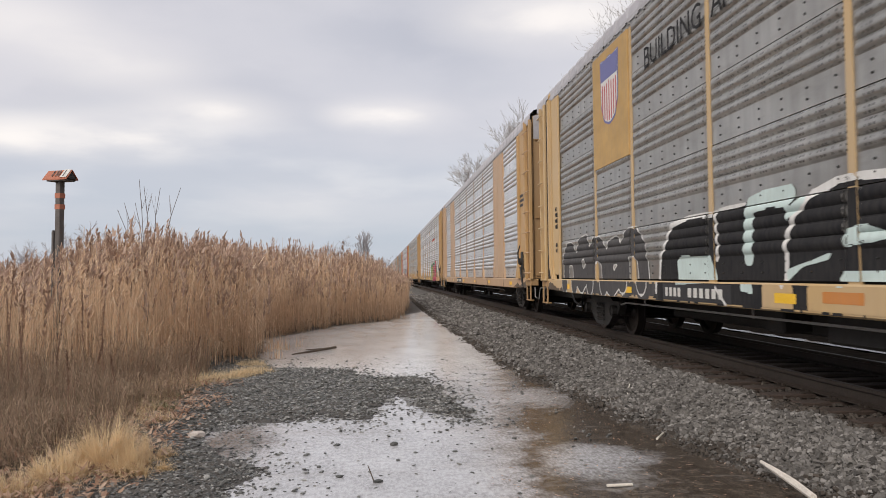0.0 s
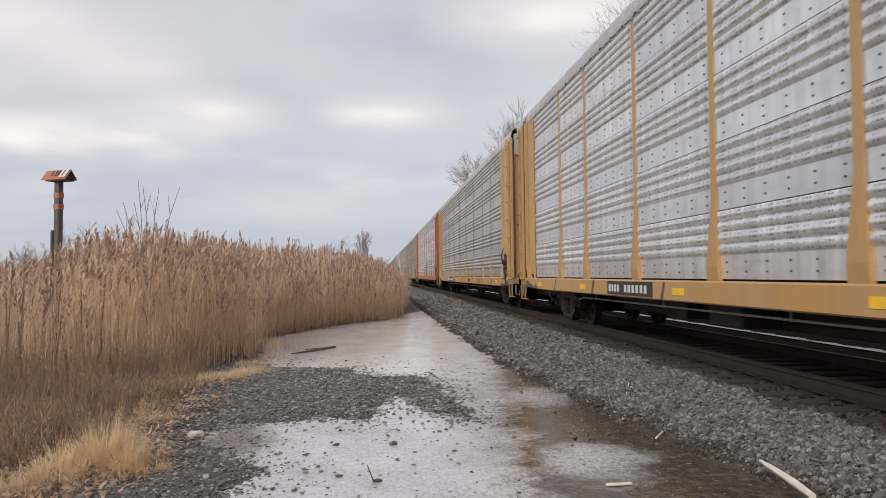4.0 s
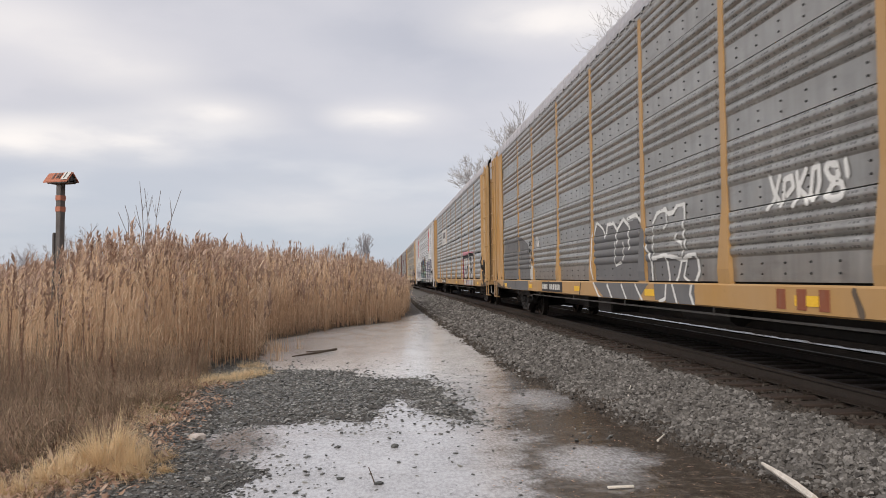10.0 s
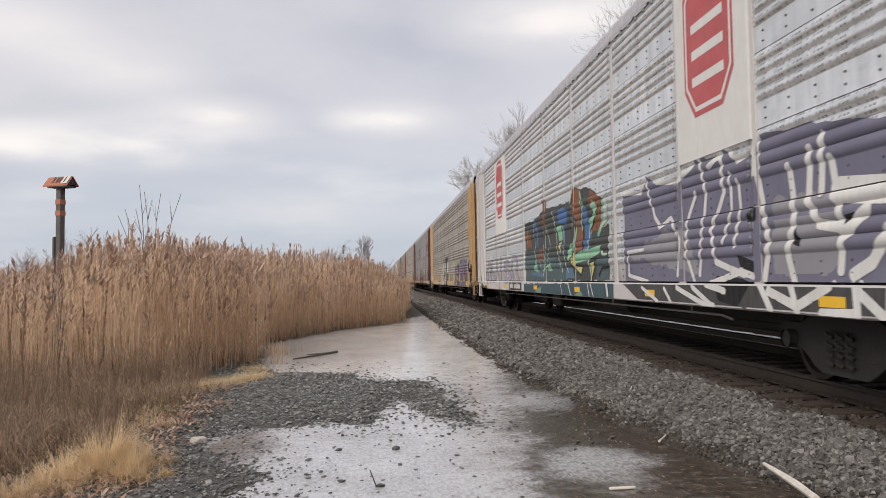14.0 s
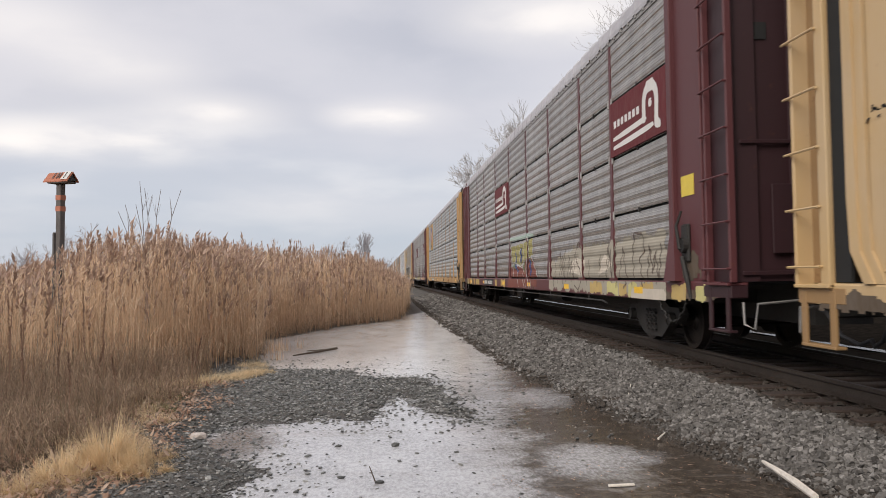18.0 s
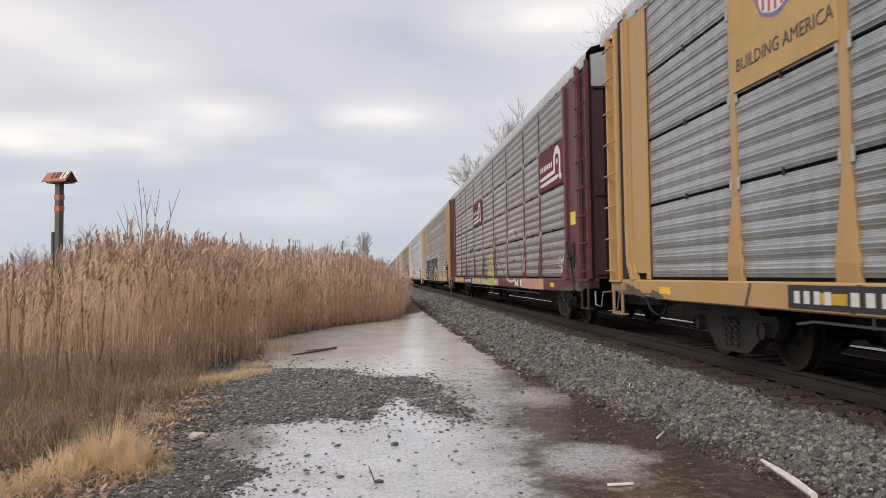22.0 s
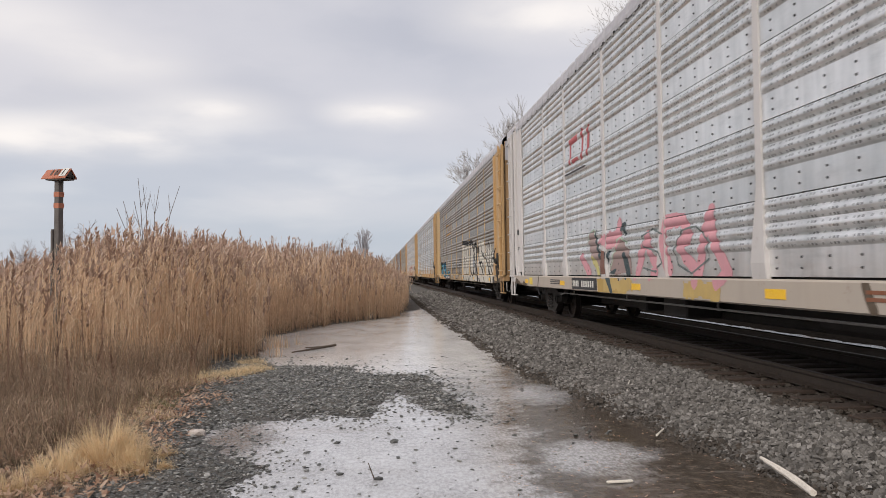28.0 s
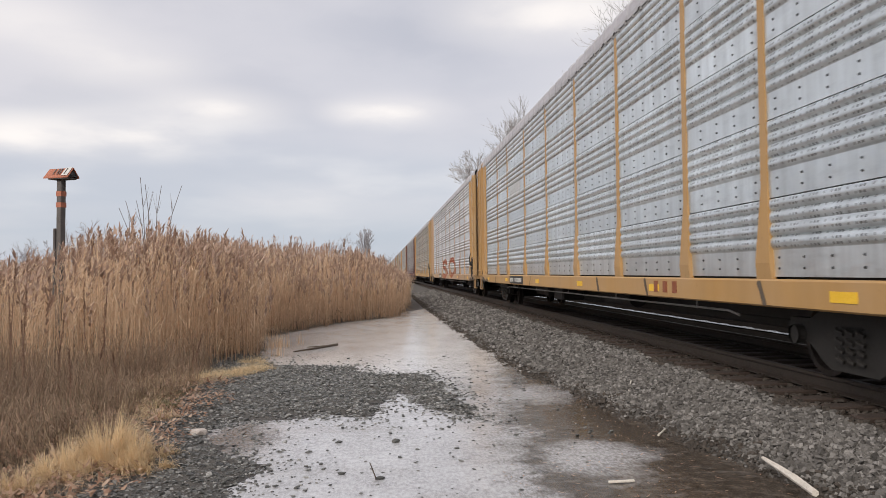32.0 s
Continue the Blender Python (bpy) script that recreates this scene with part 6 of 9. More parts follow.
branch_piece("driftwood_branch", "dark driftwood stick lying on the ice", [(-1.75, 18.35, 0.015), (-1.1, 18.55, 0.03)], [0.01, 0.02], "drift", "driftwood")
branch_piece("stick", "pale dry stick leaning on the ballast", [(3.12, 9.6, 0.05), (3.42, 10.3, 0.22)], [0.012, 0.008], "wood", "stick")
branch_piece("stick", "thin pale stick on the ballast", [(3.0, 9.95, 0.06), (3.22, 10.25, 0.13)], [0.010, 0.006], "wood", "stick")
branch_piece("stick", "thin dark stick standing in the ice", [(-0.06, 6.6, 0.0), (-0.11, 6.62, 0.13)], [0.006, 0.004], "drift", "stick")
branch_piece("stick", "small pale twig on the ballast", [(2.85, 7.75, 0.03), (2.98, 7.9, 0.06)], [0.012, 0.008], "wood", "stick")


def single_stone(name, label, x, y, s, mat, seed):
    v = np.array(ICO) * (1 + np.random.default_rng(seed).uniform(-0.3, 0.3, (12, 1))) * np.array([s * 1.3, s * 0.8, s * 0.6])
    me = mesh_from(name, v, ICO_F)
    z = max(0.0, float(height(np.array([x]), np.array([y]))[0]))
    return tagged(part(name, me, M[mat], at=(x, y, z + s * 0.3)), label, "stone")


single_stone("pale_stone", "pale stone lying among the gravel", -2.0, 8.6, 0.09, "pale_stone", 3)
single_stone("dark_stone", "dark stone frozen into the ice", 0.13, 7.95, 0.04, "slate", 5)
single_stone("dark_stone", "dark stone frozen into the ice", -0.02, 6.55, 0.035, "slate", 6)
single_stone("dark_stone", "dark stone frozen into the ice", -0.45, 8.0, 0.03, "slate", 7)
single_stone("dark_stone", "dark stone frozen into the ice", -0.36, 6.75, 0.03, "slate", 8)


# ---- paint on the cars: emblems, lettering, numbers and graffiti ----
INKS = {}


def ink(name, colour, rough=0.55, vary=0.25):
    """Spray or sign paint, thin and uneven, with the sheet's grime in it."""
    if name not in INKS:
        m = Nodes(name + "_spray_paint", 0.75, 0.0, 0.15)
        a = m.noise(m.place((1, 0.6, 1.0)), 3.0, 0.3, 0.7)
        b = m.noise(m.coords("Object", (1, 2.5, 0.5)), 9.0, 0.35, 0.8, 6.0)
        c = m.mix(m.math("MULTIPLY", a, vary * 1.4), colour, times(colour, 0.6))
        c = m.mix(m.math("MULTIPLY", b, vary), c, (0.22, 0.205, 0.185))
        INKS[name] = m.done(c)
    return INKS[name]


BLACK_INK, GREY_INK = ink("black", (0.016, 0.016, 0.018), vary=0.12), ink("dark_grey", (0.065, 0.063, 0.066))
WHITE_INK, MINT = ink("white", (0.70, 0.69, 0.67)), ink("pale_mint", (0.55, 0.66, 0.64))
CREAM = ink("cream", (0.56, 0.50, 0.42))
PINK, LIME, GREEN = ink("pink", (0.55, 0.07, 0.15)), ink("lime", (0.38, 0.52, 0.19)), ink("sea_green", (0.03, 0.30, 0.18))
CRIMSON, ROSE = ink("crimson", (0.30, 0.02, 0.07)), ink("rose", (0.52, 0.24, 0.29))
PURPLE = ink("purple_grey", (0.165, 0.16, 0.225))
SKY_BLUE, NAVY = ink("sky_blue", (0.03, 0.33, 0.55)), ink("navy", (0.035, 0.06, 0.19))
BROWN, MINT_GREEN, LEMON = ink("brown", (0.22, 0.085, 0.045)), ink("mint_green", (0.25, 0.49, 0.33)), ink("lemon", (0.60, 0.54, 0.20))
OCHRE, BURNT = ink("ochre", (0.50, 0.36, 0.14)), ink("burnt_orange", (0.55, 0.22, 0.06))
SIGN_YELLOW = ink("sign_yellow", (0.50, 0.325, 0.135), vary=0.3)
SIGN_WHITE, SIGN_RED, SIGN_BLUE = ink("sign_white", (0.66, 0.65, 0.63), vary=0.12), ink("sign_red", (0.50, 0.115, 0.125), vary=0.25), ink("sign_blue", (0.17, 0.18, 0.36), vary=0.12)
WORN_RED = ink("worn_red", (0.25, 0.080, 0.040))
SIGN_MAROON = ink("sign_maroon", (0.125, 0.025, 0.03), vary=0.15)


def skin_levels(style, z0, z1):
    """Heights at which the sheet bends, so that paint follows it."""
    rows = rows_of(style)
    out = [[z for z in np.arange(SILL_LOW + 0.012, SILL_TOP - 0.012, 0.013)]]
    for a, b in zip(rows, rows[1:]):
        gap, step = (0.022, 0.0100) if style == "fine" else (0.004, 0.0115)
        out.append(list(np.arange(a + gap, b - gap * 0.5, step)))
    return [[z for z in band if z0 <= z <= z1] for band in out]


def near_field(shapes, Y, Z):
    """Distance to the nearest shape's outline, negative inside. A shape is (points, thickness) for a stroke or (points, None) for a filled outline."""
    D = np.full(Y.shape, 9.0)
    for pts, thick in shapes:
        d = np.full(Y.shape, 9.0)
        inside = np.zeros(Y.shape, bool)
        n = len(pts)
        for i in range(n if thick is None else n - 1):
            (ay, az), (by, bz) = pts[i], pts[(i + 1) % n]
            ey, ez = by - ay, bz - az
            k = np.clip(((Y - ay) * ey + (Z - az) * ez) / max(ey * ey + ez * ez, 1e-9), 0, 1)
            d = np.minimum(d, np.hypot(Y - ay - k * ey, Z - az - k * ez))
            if thick is None and az != bz:
                inside ^= ((az > Z) != (bz > Z)) & (Y < ey * (Z - az) / ez + ay)
        D = np.minimum(D, np.where(inside, -d, d) if thick is None else d - thick)
    return D


# coats whose shapes lie apart are one part each
APART = {"graffiti_outline", "graffiti_fill", "graffiti_sill", "graffiti_shade", "emblem_bar", "emblem_word_bar", "emblem_stripe", "emblem_faint", "emblem_stripe", "sill_patch", "graffiti_highlight"}


def coat(car, name, mat, shapes, lift=0.003, flat=None, label="", rough_edge=0.0, step=0.03):
    """One coat of paint in the given shapes, lying on the ribbed sheet, the posts and the sill (or on a flat plate)."""
    if len(shapes) > 1 and name in APART:
        for k, s in enumerate(shapes):
            coat(car, name, mat, [s], lift + 0.0003 * k, flat, label, rough_edge, step)
        return
    ys = [p[0] for s, t in shapes for p in s]
    zs = [p[1] for s, t in shapes for p in s]
    pad = max([t or 0 for s, t in shapes]) + 0.04
    y0, y1, z0, z1 = min(ys) - pad, max(ys) + pad, max(min(zs) - pad, SILL_LOW), min(max(zs) + pad, EAVE)
    grid = np.arange(y0, y1 + step, step)
    v, f = [], []
    bands = [list(np.arange(z0, z1 + 0.03, 0.03))] if flat is not None else skin_levels(car.style, z0, z1)
    for band in bands:
        if len(band) < 2:
            continue
        lev = np.array(band)
        Yg, Zg = np.meshgrid(grid, lev, indexing="ij")
        D = near_field(shapes, Yg, Zg)
        if rough_edge:
            D = D + rough_edge * wobble(Yg, Zg, 9.0, 2.0)
        spans = []
        for j in range(len(lev)):
            d = D[:, j]
            ins = d < 0
            row, start = [], None
            for i in np.where(np.diff(ins.astype(int)) != 0)[0]:
                x = grid[i] + step * d[i] / (d[i] - d[i + 1])
                if ins[i + 1]:
                    start = x
                elif start is not None:
                    row.append((start, x))
                    start = None
            spans.append(row)

        def out(y, z):
            if flat is not None:
                return flat + lift
            if z < SILL_TOP:
                return SIDE + lift
            o = SIDE - 0.06 + swell(car.style, z) * rib_fade(min(abs(y - p) for p in POSTS)) + lift
            for p in POSTS:
                w, q = post_out(car.posts, z)
                if abs(y - p) <= w + 0.004:
                    o = max(o, SIDE - 0.06 + q + lift)
            return o

        for j in range(len(lev) - 1):
            a, b = spans[j], spans[j + 1]
            if len(a) == len(b) and all(min(p[1], q[1]) > max(p[0], q[0]) for p, q in zip(a, b)):
                pairs = list(zip(a, b))
            else:
                pairs = [(p, p) for p in (a if j % 2 else b)]
            for p, q in pairs:
                cuts = [0.0, 1.0]
                if flat is None and lev[j] >= SILL_TOP:
                    w = post_out(car.posts, lev[j])[0] + 0.004
                    for c in POSTS:
                        for e in (c - w, c + w, c - 0.13, c + 0.13, c - 0.095, c + 0.095):
                            for g in (e - 0.001, e + 0.001):
                                t = (g - p[0]) / max(p[1] - p[0], 1e-6)
                                if 0 < t < 1:
                                    cuts.append(t)
                cuts.sort()
                for s, t in zip(cuts, cuts[1:]):
                    c = [p[0] + (p[1] - p[0]) * s, p[0] + (p[1] - p[0]) * t, q[0] + (q[1] - q[0]) * t, q[0] + (q[1] - q[0]) * s]
                    k = len(v)
                    mid = (c[0] + c[1]) / 2
                    on = out(mid, lev[j]), out(mid, lev[j + 1])
                    if t - s < 0.004 and len(cuts) > 2:
                        on = max(out(c[0], lev[j]), out(c[1], lev[j])), max(out(c[0], lev[j + 1]), out(c[1], lev[j + 1]))
                    v += [(-on[0], c[0], lev[j]), (-on[0], c[1], lev[j]), (-on[1], c[2], lev[j + 1]), (-on[1], c[3], lev[j + 1])]
                    f.append((k, k + 1, k + 2, k + 3))
    if not f:
        return None
    return part(name, mesh_from(name, v, f), mat, car.top, label)


STROKES = {"arch": [[(0, 0), (0.04, 0.7), (0.3, 0.97), (0.7, 0.97), (0.96, 0.7), (1, 0)]],
           "loop": [[(0.5, 0), (0.1, 0.2), (0, 0.55), (0.25, 0.95), (0.65, 1), (0.95, 0.7), (0.95, 0.3), (0.5, 0)]],
           "hook": [[(0.95, 0.85), (0.55, 1), (0.1, 0.85), (0.15, 0.6), (0.8, 0.45), (0.95, 0.2), (0.55, 0), (0.05, 0.1)]],
           "bar": [[(0.45, 0), (0.55, 1)]],
           "spike": [[(0, 0), (0.2, 0.55), (0.45, 1), (0.6, 0.5), (0.95, 0.1), (0.7, 0)]],
           "bowl": [[(0, 1), (0.05, 0.35), (0.3, 0.03), (0.7, 0.03), (0.95, 0.35), (1, 1)]],
           "flag": [[(0.2, 0), (0.05, 0.6), (0.2, 1), (0.8, 0.95), (0.95, 0.65), (0.6, 0.5), (0.75, 0.2), (1, 0)]],
           "fork": [[(0.1, 0), (0.3, 0.5), (0, 1)], [(0.3, 0.5), (0.7, 0.6), (0.9, 1)], [(0.7, 0.6), (1, 0.05)]],
           "zig": [[(0, 0.1), (0.25, 0.9), (0.4, 0.3), (0.6, 0.75), (0.75, 0.1), (1, 0.9)]]}
KINDS = list(STROKES)


def figures(kinds, y_from, y_to, low, high, seed, jitter=0.06, rise=0.0):
    """Abstract spray-can figures side by side, from y_from down to y_to (as one reads them)."""
    r = random.Random(seed)
    n = len(kinds)
    out = []
    w = (y_from - y_to) / n
    for i, k in enumerate(kinds):
        a = y_from - i * w - w * 0.08
        ww = w * r.uniform(0.78, 0.95)
        lo, hi = low + r.uniform(-1, 1) * jitter, high + rise * i / max(1, n - 1) + r.uniform(-1, 1) * jitter * 1.6
        sh = r.uniform(-0.12, 0.12)
        for line in STROKES[k]:
            out.append([(a - ww * (x + sh * z), lo + (hi - lo) * z) for x, z in line])
    return out


def piece(car, kinds, y_from, y_to, low, high, fills, edge, thick, line, seed, back=None, back_pad=0.18, shine=None, rise=0.0):
    """A graffiti piece: a cloud of background colour, outlined figures, their fills and thin highlights."""
    lines = figures(kinds, y_from, y_to, low, high, seed, rise=rise)
    r = random.Random(seed + 50)
    if back:
        coat(car, "graffiti_background", back, [(l, thick + line + back_pad * r.uniform(0.6, 1.2)) for l in lines], 0.003, rough_edge=0.03)
    if edge:
        coat(car, "graffiti_outline", edge, [(l, thick + line) for l in lines], 0.005)
    n = len(fills)
    for i, c in enumerate(fills):
        part_of = [l for k, l in enumerate(lines) if min(n - 1, k * n // len(lines)) == i]
        if part_of:
            coat(car, "graffiti_fill", c, [(l, thick) for l in part_of], 0.007)
    if shine:
        coat(car, "graffiti_highlight", shine, [([(y + 0.3 * thick, z + 0.35 * thick) for y, z in l[1:-1] or l], 0.018) for l in lines if len(l) > 2], 0.009)
    return lines


def scribble(car, y_from, y_to, low, high, mat, seed, n=7, thick=0.014, name="graffiti_scribble"):
    r = random.Random(seed)
    pts = []
    for i in range(n * 3):
        t = i / (n * 3 - 1)
        pts.append((y_from + (y_to - y_from) * t + r.uniform(-0.04, 0.04), low + (high - low) * (0.5 + 0.5 * math.sin(i * 2.1 + r.uniform(-0.6, 0.6)))))
    coat(car, name, mat, [(pts, thick)], 0.006)


def block(y0, y1, z0, z1):
    return ([(y0, z0), (y1, z0), (y1, z1), (y0, z1)], None)


PLATE = SIDE - 0.06 + 0.044        # how far out the flat plates stand


def plate(car, name, y0, y1, z0, z1, mat, label=""):
    bm = bmesh.new()
    box(bm, -PLATE, -SIDE + 0.05, min(y0, y1), max(y0, y1), z0, z1, 0.004)
    if name == "solid_plate":
        mid = (y0 + y1) / 2
        for y in (mid - 0.52, mid - 0.08, mid + 0.60):
            for k in range(9):
                z = z0 + 0.25 + k * 0.44
                box(bm, -PLATE - 0.012, -PLATE, y - 0.016, y + 0.016, z - 0.016, z + 0.016)
        box(bm, -PLATE - 0.006, -PLATE, mid + 0.02, mid + 0.05, z0, z1)
    return part(name, bm, mat, car.top, label)


def number_board(car, y0, y1, seed=0):
    bm = bmesh.new()
    box(bm, -SIDE - 0.006, -SIDE, y1, y0, SILL_LOW + 0.035, SILL_TOP - 0.03)
    nb = part("number_board", bm, M["black"], car.top, "black board with white number bars")
    r = random.Random(seed)
    w = y0 - y1
    for a, b, n in ((0.05, 0.33, 4), (0.42, 0.93, 6)):
        s = (b - a) * w / n
        wide = round(s * 0.55, 2)
        for k in range(n):
            me = shared(("bar", wide), lambda: box_mesh(-SIDE - 0.012, -SIDE - 0.006, -wide, 0.0, SILL_LOW + 0.085, SILL_TOP - 0.085))
            part("bar", me, M["white"], nb, "", (0, y0 - a * w - k * s, 0))


def sill_mark(car, y, mat, n=3, size=0.2, tall=0.17, low=0.80):
    for k in range(n):
        bm = bmesh.new()
        a = y - k * size * 1.25
        box(bm, -SIDE - 0.007, -SIDE, a - size * 0.75, a - size * 0.2, low, low + tall)
        part("lettering_bar", bm, mat, car.top, "worn painted lettering bar")


def small_print(car, y0, y1, z0, z1, mat, rows=3, out=SIDE):
    bm = bmesh.new()
    h = (z1 - z0) / rows
    r = random.Random(int(y0 * 100) + rows)
    for k in range(rows):
        z = z1 - k * h
        box(bm, -out - 0.005, -out, y1 + (y0 - y1) * r.uniform(0, 0.3), y0, z - h * 0.55, z)
    part("small_print", bm, mat, car.top, "bars of small stencilled print")


def lettering(car, words, y, z, size, mat, out, name="lettering", on_end=False, x=0.0):
    cu = bpy.data.curves.new(name, "FONT")
    cu.body, cu.size, cu.extrude, cu.resolution_u = words, size, 0.002, 2
    tmp = bpy.data.objects.new("tmp", cu)
    scene.collection.objects.link(tmp)
    me = bpy.data.meshes.new_from_object(tmp.evaluated_get(bpy.context.evaluated_depsgraph_get()))
    bpy.data.objects.remove(tmp)
    bpy.data.curves.remove(cu)
    me.materials.clear()
    ob = part(name, me, mat, car.top, "painted words " + words.replace("\n", " ").lower())
    if on_end:
        ob.rotation_euler = (math.pi / 2, 0, 0)
        ob.location = (x, y, z)
    else:
        ob.rotation_euler = (math.pi / 2, 0, -math.pi / 2)
        ob.location = (-out, y, z)
    return ob


def shield(car, y, z, w, h):
    """A plain shield: blue head, red and white stripes."""
    pts = lambda k: [(y + w / 2 * k, z + h / 2 * k), (y + w * 0.2 * k, z + h * 0.44 * k), (y, z + h / 2 * k), (y - w * 0.2 * k, z + h * 0.44 * k), (y - w / 2 * k, z + h / 2 * k), (y - w * 0.46 * k, z - h * 0.2 * k), (y - w * 0.3 * k, z - h * 0.42 * k), (y, z - h / 2 * k), (y + w * 0.3 * k, z - h * 0.42 * k), (y + w * 0.46 * k, z - h * 0.2 * k)]
    coat(car, "emblem_edge", SIGN_BLUE, [(pts(1.0), None)], 0.003, PLATE)
    coat(car, "emblem_field", SIGN_WHITE, [(pts(0.93), None)], 0.005, PLATE)
    coat(car, "emblem_head", SIGN_BLUE, [([(y + w * 0.44, z + h * 0.15), (y + w * 0.46, z + h * 0.45), (y, z + h * 0.44), (y - w * 0.46, z + h * 0.45), (y - w * 0.44, z + h * 0.15)], None)], 0.007, PLATE)
    coat(car, "emblem_stripe", SIGN_RED, [block(y + w * k - 0.025 * w, y + w * k + 0.025 * w, z - h * (0.45 - 0.9 * k * k), z + h * 0.12) for k in (-0.36, -0.24, -0.12, 0, 0.12, 0.24, 0.36)], 0.007, PLATE)


def track_emblem(car, y0, y1, z0, z1):
    """Maroon plate with a white hooped band and two bars."""
    plate(car, "emblem_plate", y0, y1, z0, z1, SIGN_MAROON, "maroon plate with a white emblem")
    w, h = y0 - y1, z1 - z0
    Q = lambda u, t: (y0 - w * u, z0 + h * t)
    coat(car, "emblem_bar", SIGN_WHITE, [([Q(0.08, 0.30), Q(0.68, 0.36)], 0.045), ([Q(0.08, 0.14), Q(0.80, 0.20)], 0.045), ([Q(0.66, 0.36)] + [Q(0.765 - 0.105 * math.cos(k), 0.60 + 0.26 * math.sin(k)) for k in np.linspace(0, 3.3, 9)] + [Q(0.86, 0.2), Q(0.90, 0.16)], 0.075)], 0.004, PLATE)
    coat(car, "emblem_eye", SIGN_WHITE, [([Q(0.765 + 0.03 * math.cos(k), 0.56 + 0.075 * math.sin(k)) for k in np.linspace(0, 6.28, 9)], None)], 0.004, PLATE)
    coat(car, "emblem_word_bar", SIGN_WHITE, [block(*sorted((y0 - w * (0.08 + 0.075 * k), y0 - w * (0.13 + 0.075 * k))), z0 + h * 0.48, z0 + h * 0.62) for k in range(7)], 0.004, PLATE)


def chain_of(n, seed, pool=KINDS):
    r = random.Random(seed)
    return [r.choice(pool) for _ in range(n)]


def mark_cars():
    c = CARS
    # brake dust and grease smeared over the ends of the sills
    soot = ink("brake_soot", (0.105, 0.078, 0.056), vary=0.3)
    r = random.Random(77)
    for a in c[:18]:
        for s in (-1, 1):
            q = [(s * (11.3 + r.uniform(-0.3, 0.3)), 0.77), (s * 11.7, 0.86 + r.uniform(0, 0.06)), (s * 12.1, 0.82), (s * 12.6, 0.93), (s * (13.05 + r.uniform(-0.2, 0.2)), 0.97), (s * 13.3, 0.90), (s * 13.35, 0.80)]
            coat(a, "grime_smear", soot, [(q, None)], 0.0022, rough_edge=0.035, step=0.015)
            if s < 0:
                foot = [(-12.2, 1.05), (-12.25, 1.25), (-12.4, 1.45 + r.uniform(-0.1, 0.2)), (-12.6, 1.42 + r.uniform(-0.15, 0.15)), (-12.75, 1.25), (-12.9, 1.18), (-12.9, 1.05)]
                coat(a, "grime_smear", soot, [(foot, None)], 0.0025, SIDE - 0.035, rough_edge=0.09, step=0.015)
            coat(a, "grime_streak", soot, [([(s * k, 0.98), (s * (k + 0.1), 0.78)], 0.03 + 0.03 * r.random()) for k in (r.uniform(2, 4), r.uniform(5, 7), r.uniform(8, 10))], 0.0021, rough_edge=0.01, step=0.015)
    # car 0: black block piece with pale mint windows, and a smaller one of arches
    a = c[0]
    plate(a, "emblem_plate", 9.08, 7.12, 3.05, 5.1, SIGN_YELLOW, "yellow plate with a striped shield")
    shield(a, 8.08, 4.35, 1.05, 1.25)
    lettering(a, "BUILDING  AMERICA", 6.35, 4.22, 0.46, BLACK_INK, PLATE + 0.003)
    coat(a, "graffiti_block", BLACK_INK, [([(5.97, 0.88), (5.94, 1.3), (5.49, 1.78), (4.82, 1.87), (3.98, 1.87), (3.33, 1.9), (3.04, 1.96), (2.4, 1.93), (2.18, 1.82), (1.85, 1.92), (1.47, 1.96), (0.89, 1.92), (0.94, 0.96), (0.96, 0.77), (3.79, 0.77), (6.18, 0.77)], None)], 0.003, rough_edge=0.02)
    coat(a, "graffiti_outline", WHITE_INK, [([(5.97, 0.88), (5.92, 1.3), (5.44, 1.79), (4.82, 1.87), (4.02, 1.85)], 0.035), ([(4.05, 1.86), (4.0, 1.38), (4.07, 1.3)], 0.035), ([(3.97, 1.89), (3.33, 1.9)], 0.025), ([(2.51, 1.02), (2.49, 1.17), (2.48, 1.43), (2.3, 1.7), (2.01, 1.87), (1.61, 1.95), (1.31, 1.95), (0.89, 1.92)], 0.04), ([(4.02, 0.96), (3.75, 0.77)], 0.02)], 0.005)
    coat(a, "graffiti_fill", MINT, [([(5.29, 1.31), (5.06, 1.37), (4.22, 1.35), (4.06, 1.11), (4.04, 1.02), (5.25, 0.99)], None), ([(3.27, 1.3), (3.19, 1.87), (2.77, 1.91), (2.4, 1.9)], 0.1), ([(2.43, 1.91), (2.42, 1.71), (2.15, 1.83)], 0.05), ([(2.5, 1.03), (2.49, 1.17), (2.15, 1.23), (1.73, 1.32), (1.78, 1.25), (2.21, 1.19)], None), ([(1.54, 1.44), (1.49, 1.52), (1.18, 1.53), (0.95, 1.46), (0.91, 1.4), (1.19, 1.37), (1.52, 1.36)], None), ([(1.62, 1.08), (1.55, 1.14), (0.93, 1.14), (0.93, 1.03), (1.6, 1.01)], None), ([(3.38, 1.02), (3.12, 1.04), (3.09, 0.92), (3.37, 0.92)], None)], 0.006, rough_edge=0.008)
    coat(a, "sill_patch", PALE_YELLOW, [block(2.3, 2.9, 0.77, 1.0), block(0.9, 2.05, 0.77, 1.0)], 0.005)
    piece(a, ["arch", "loop", "arch", "loop", "arch"], 11.5, 6.6, 1.0, 1.6, [GREY_INK], WHITE_INK, 0.22, 0.028, 4, None)
    coat(a, "graffiti_block", GREY_INK, [block(5.9, 10.2, 0.77, 1.01)], 0.003, rough_edge=0.05)
    coat(a, "sill_patch", BURNT, [block(1.2, 1.8, 0.86, 0.97)], 0.007)
    number_board(a, 5.7, 3.6, 1)
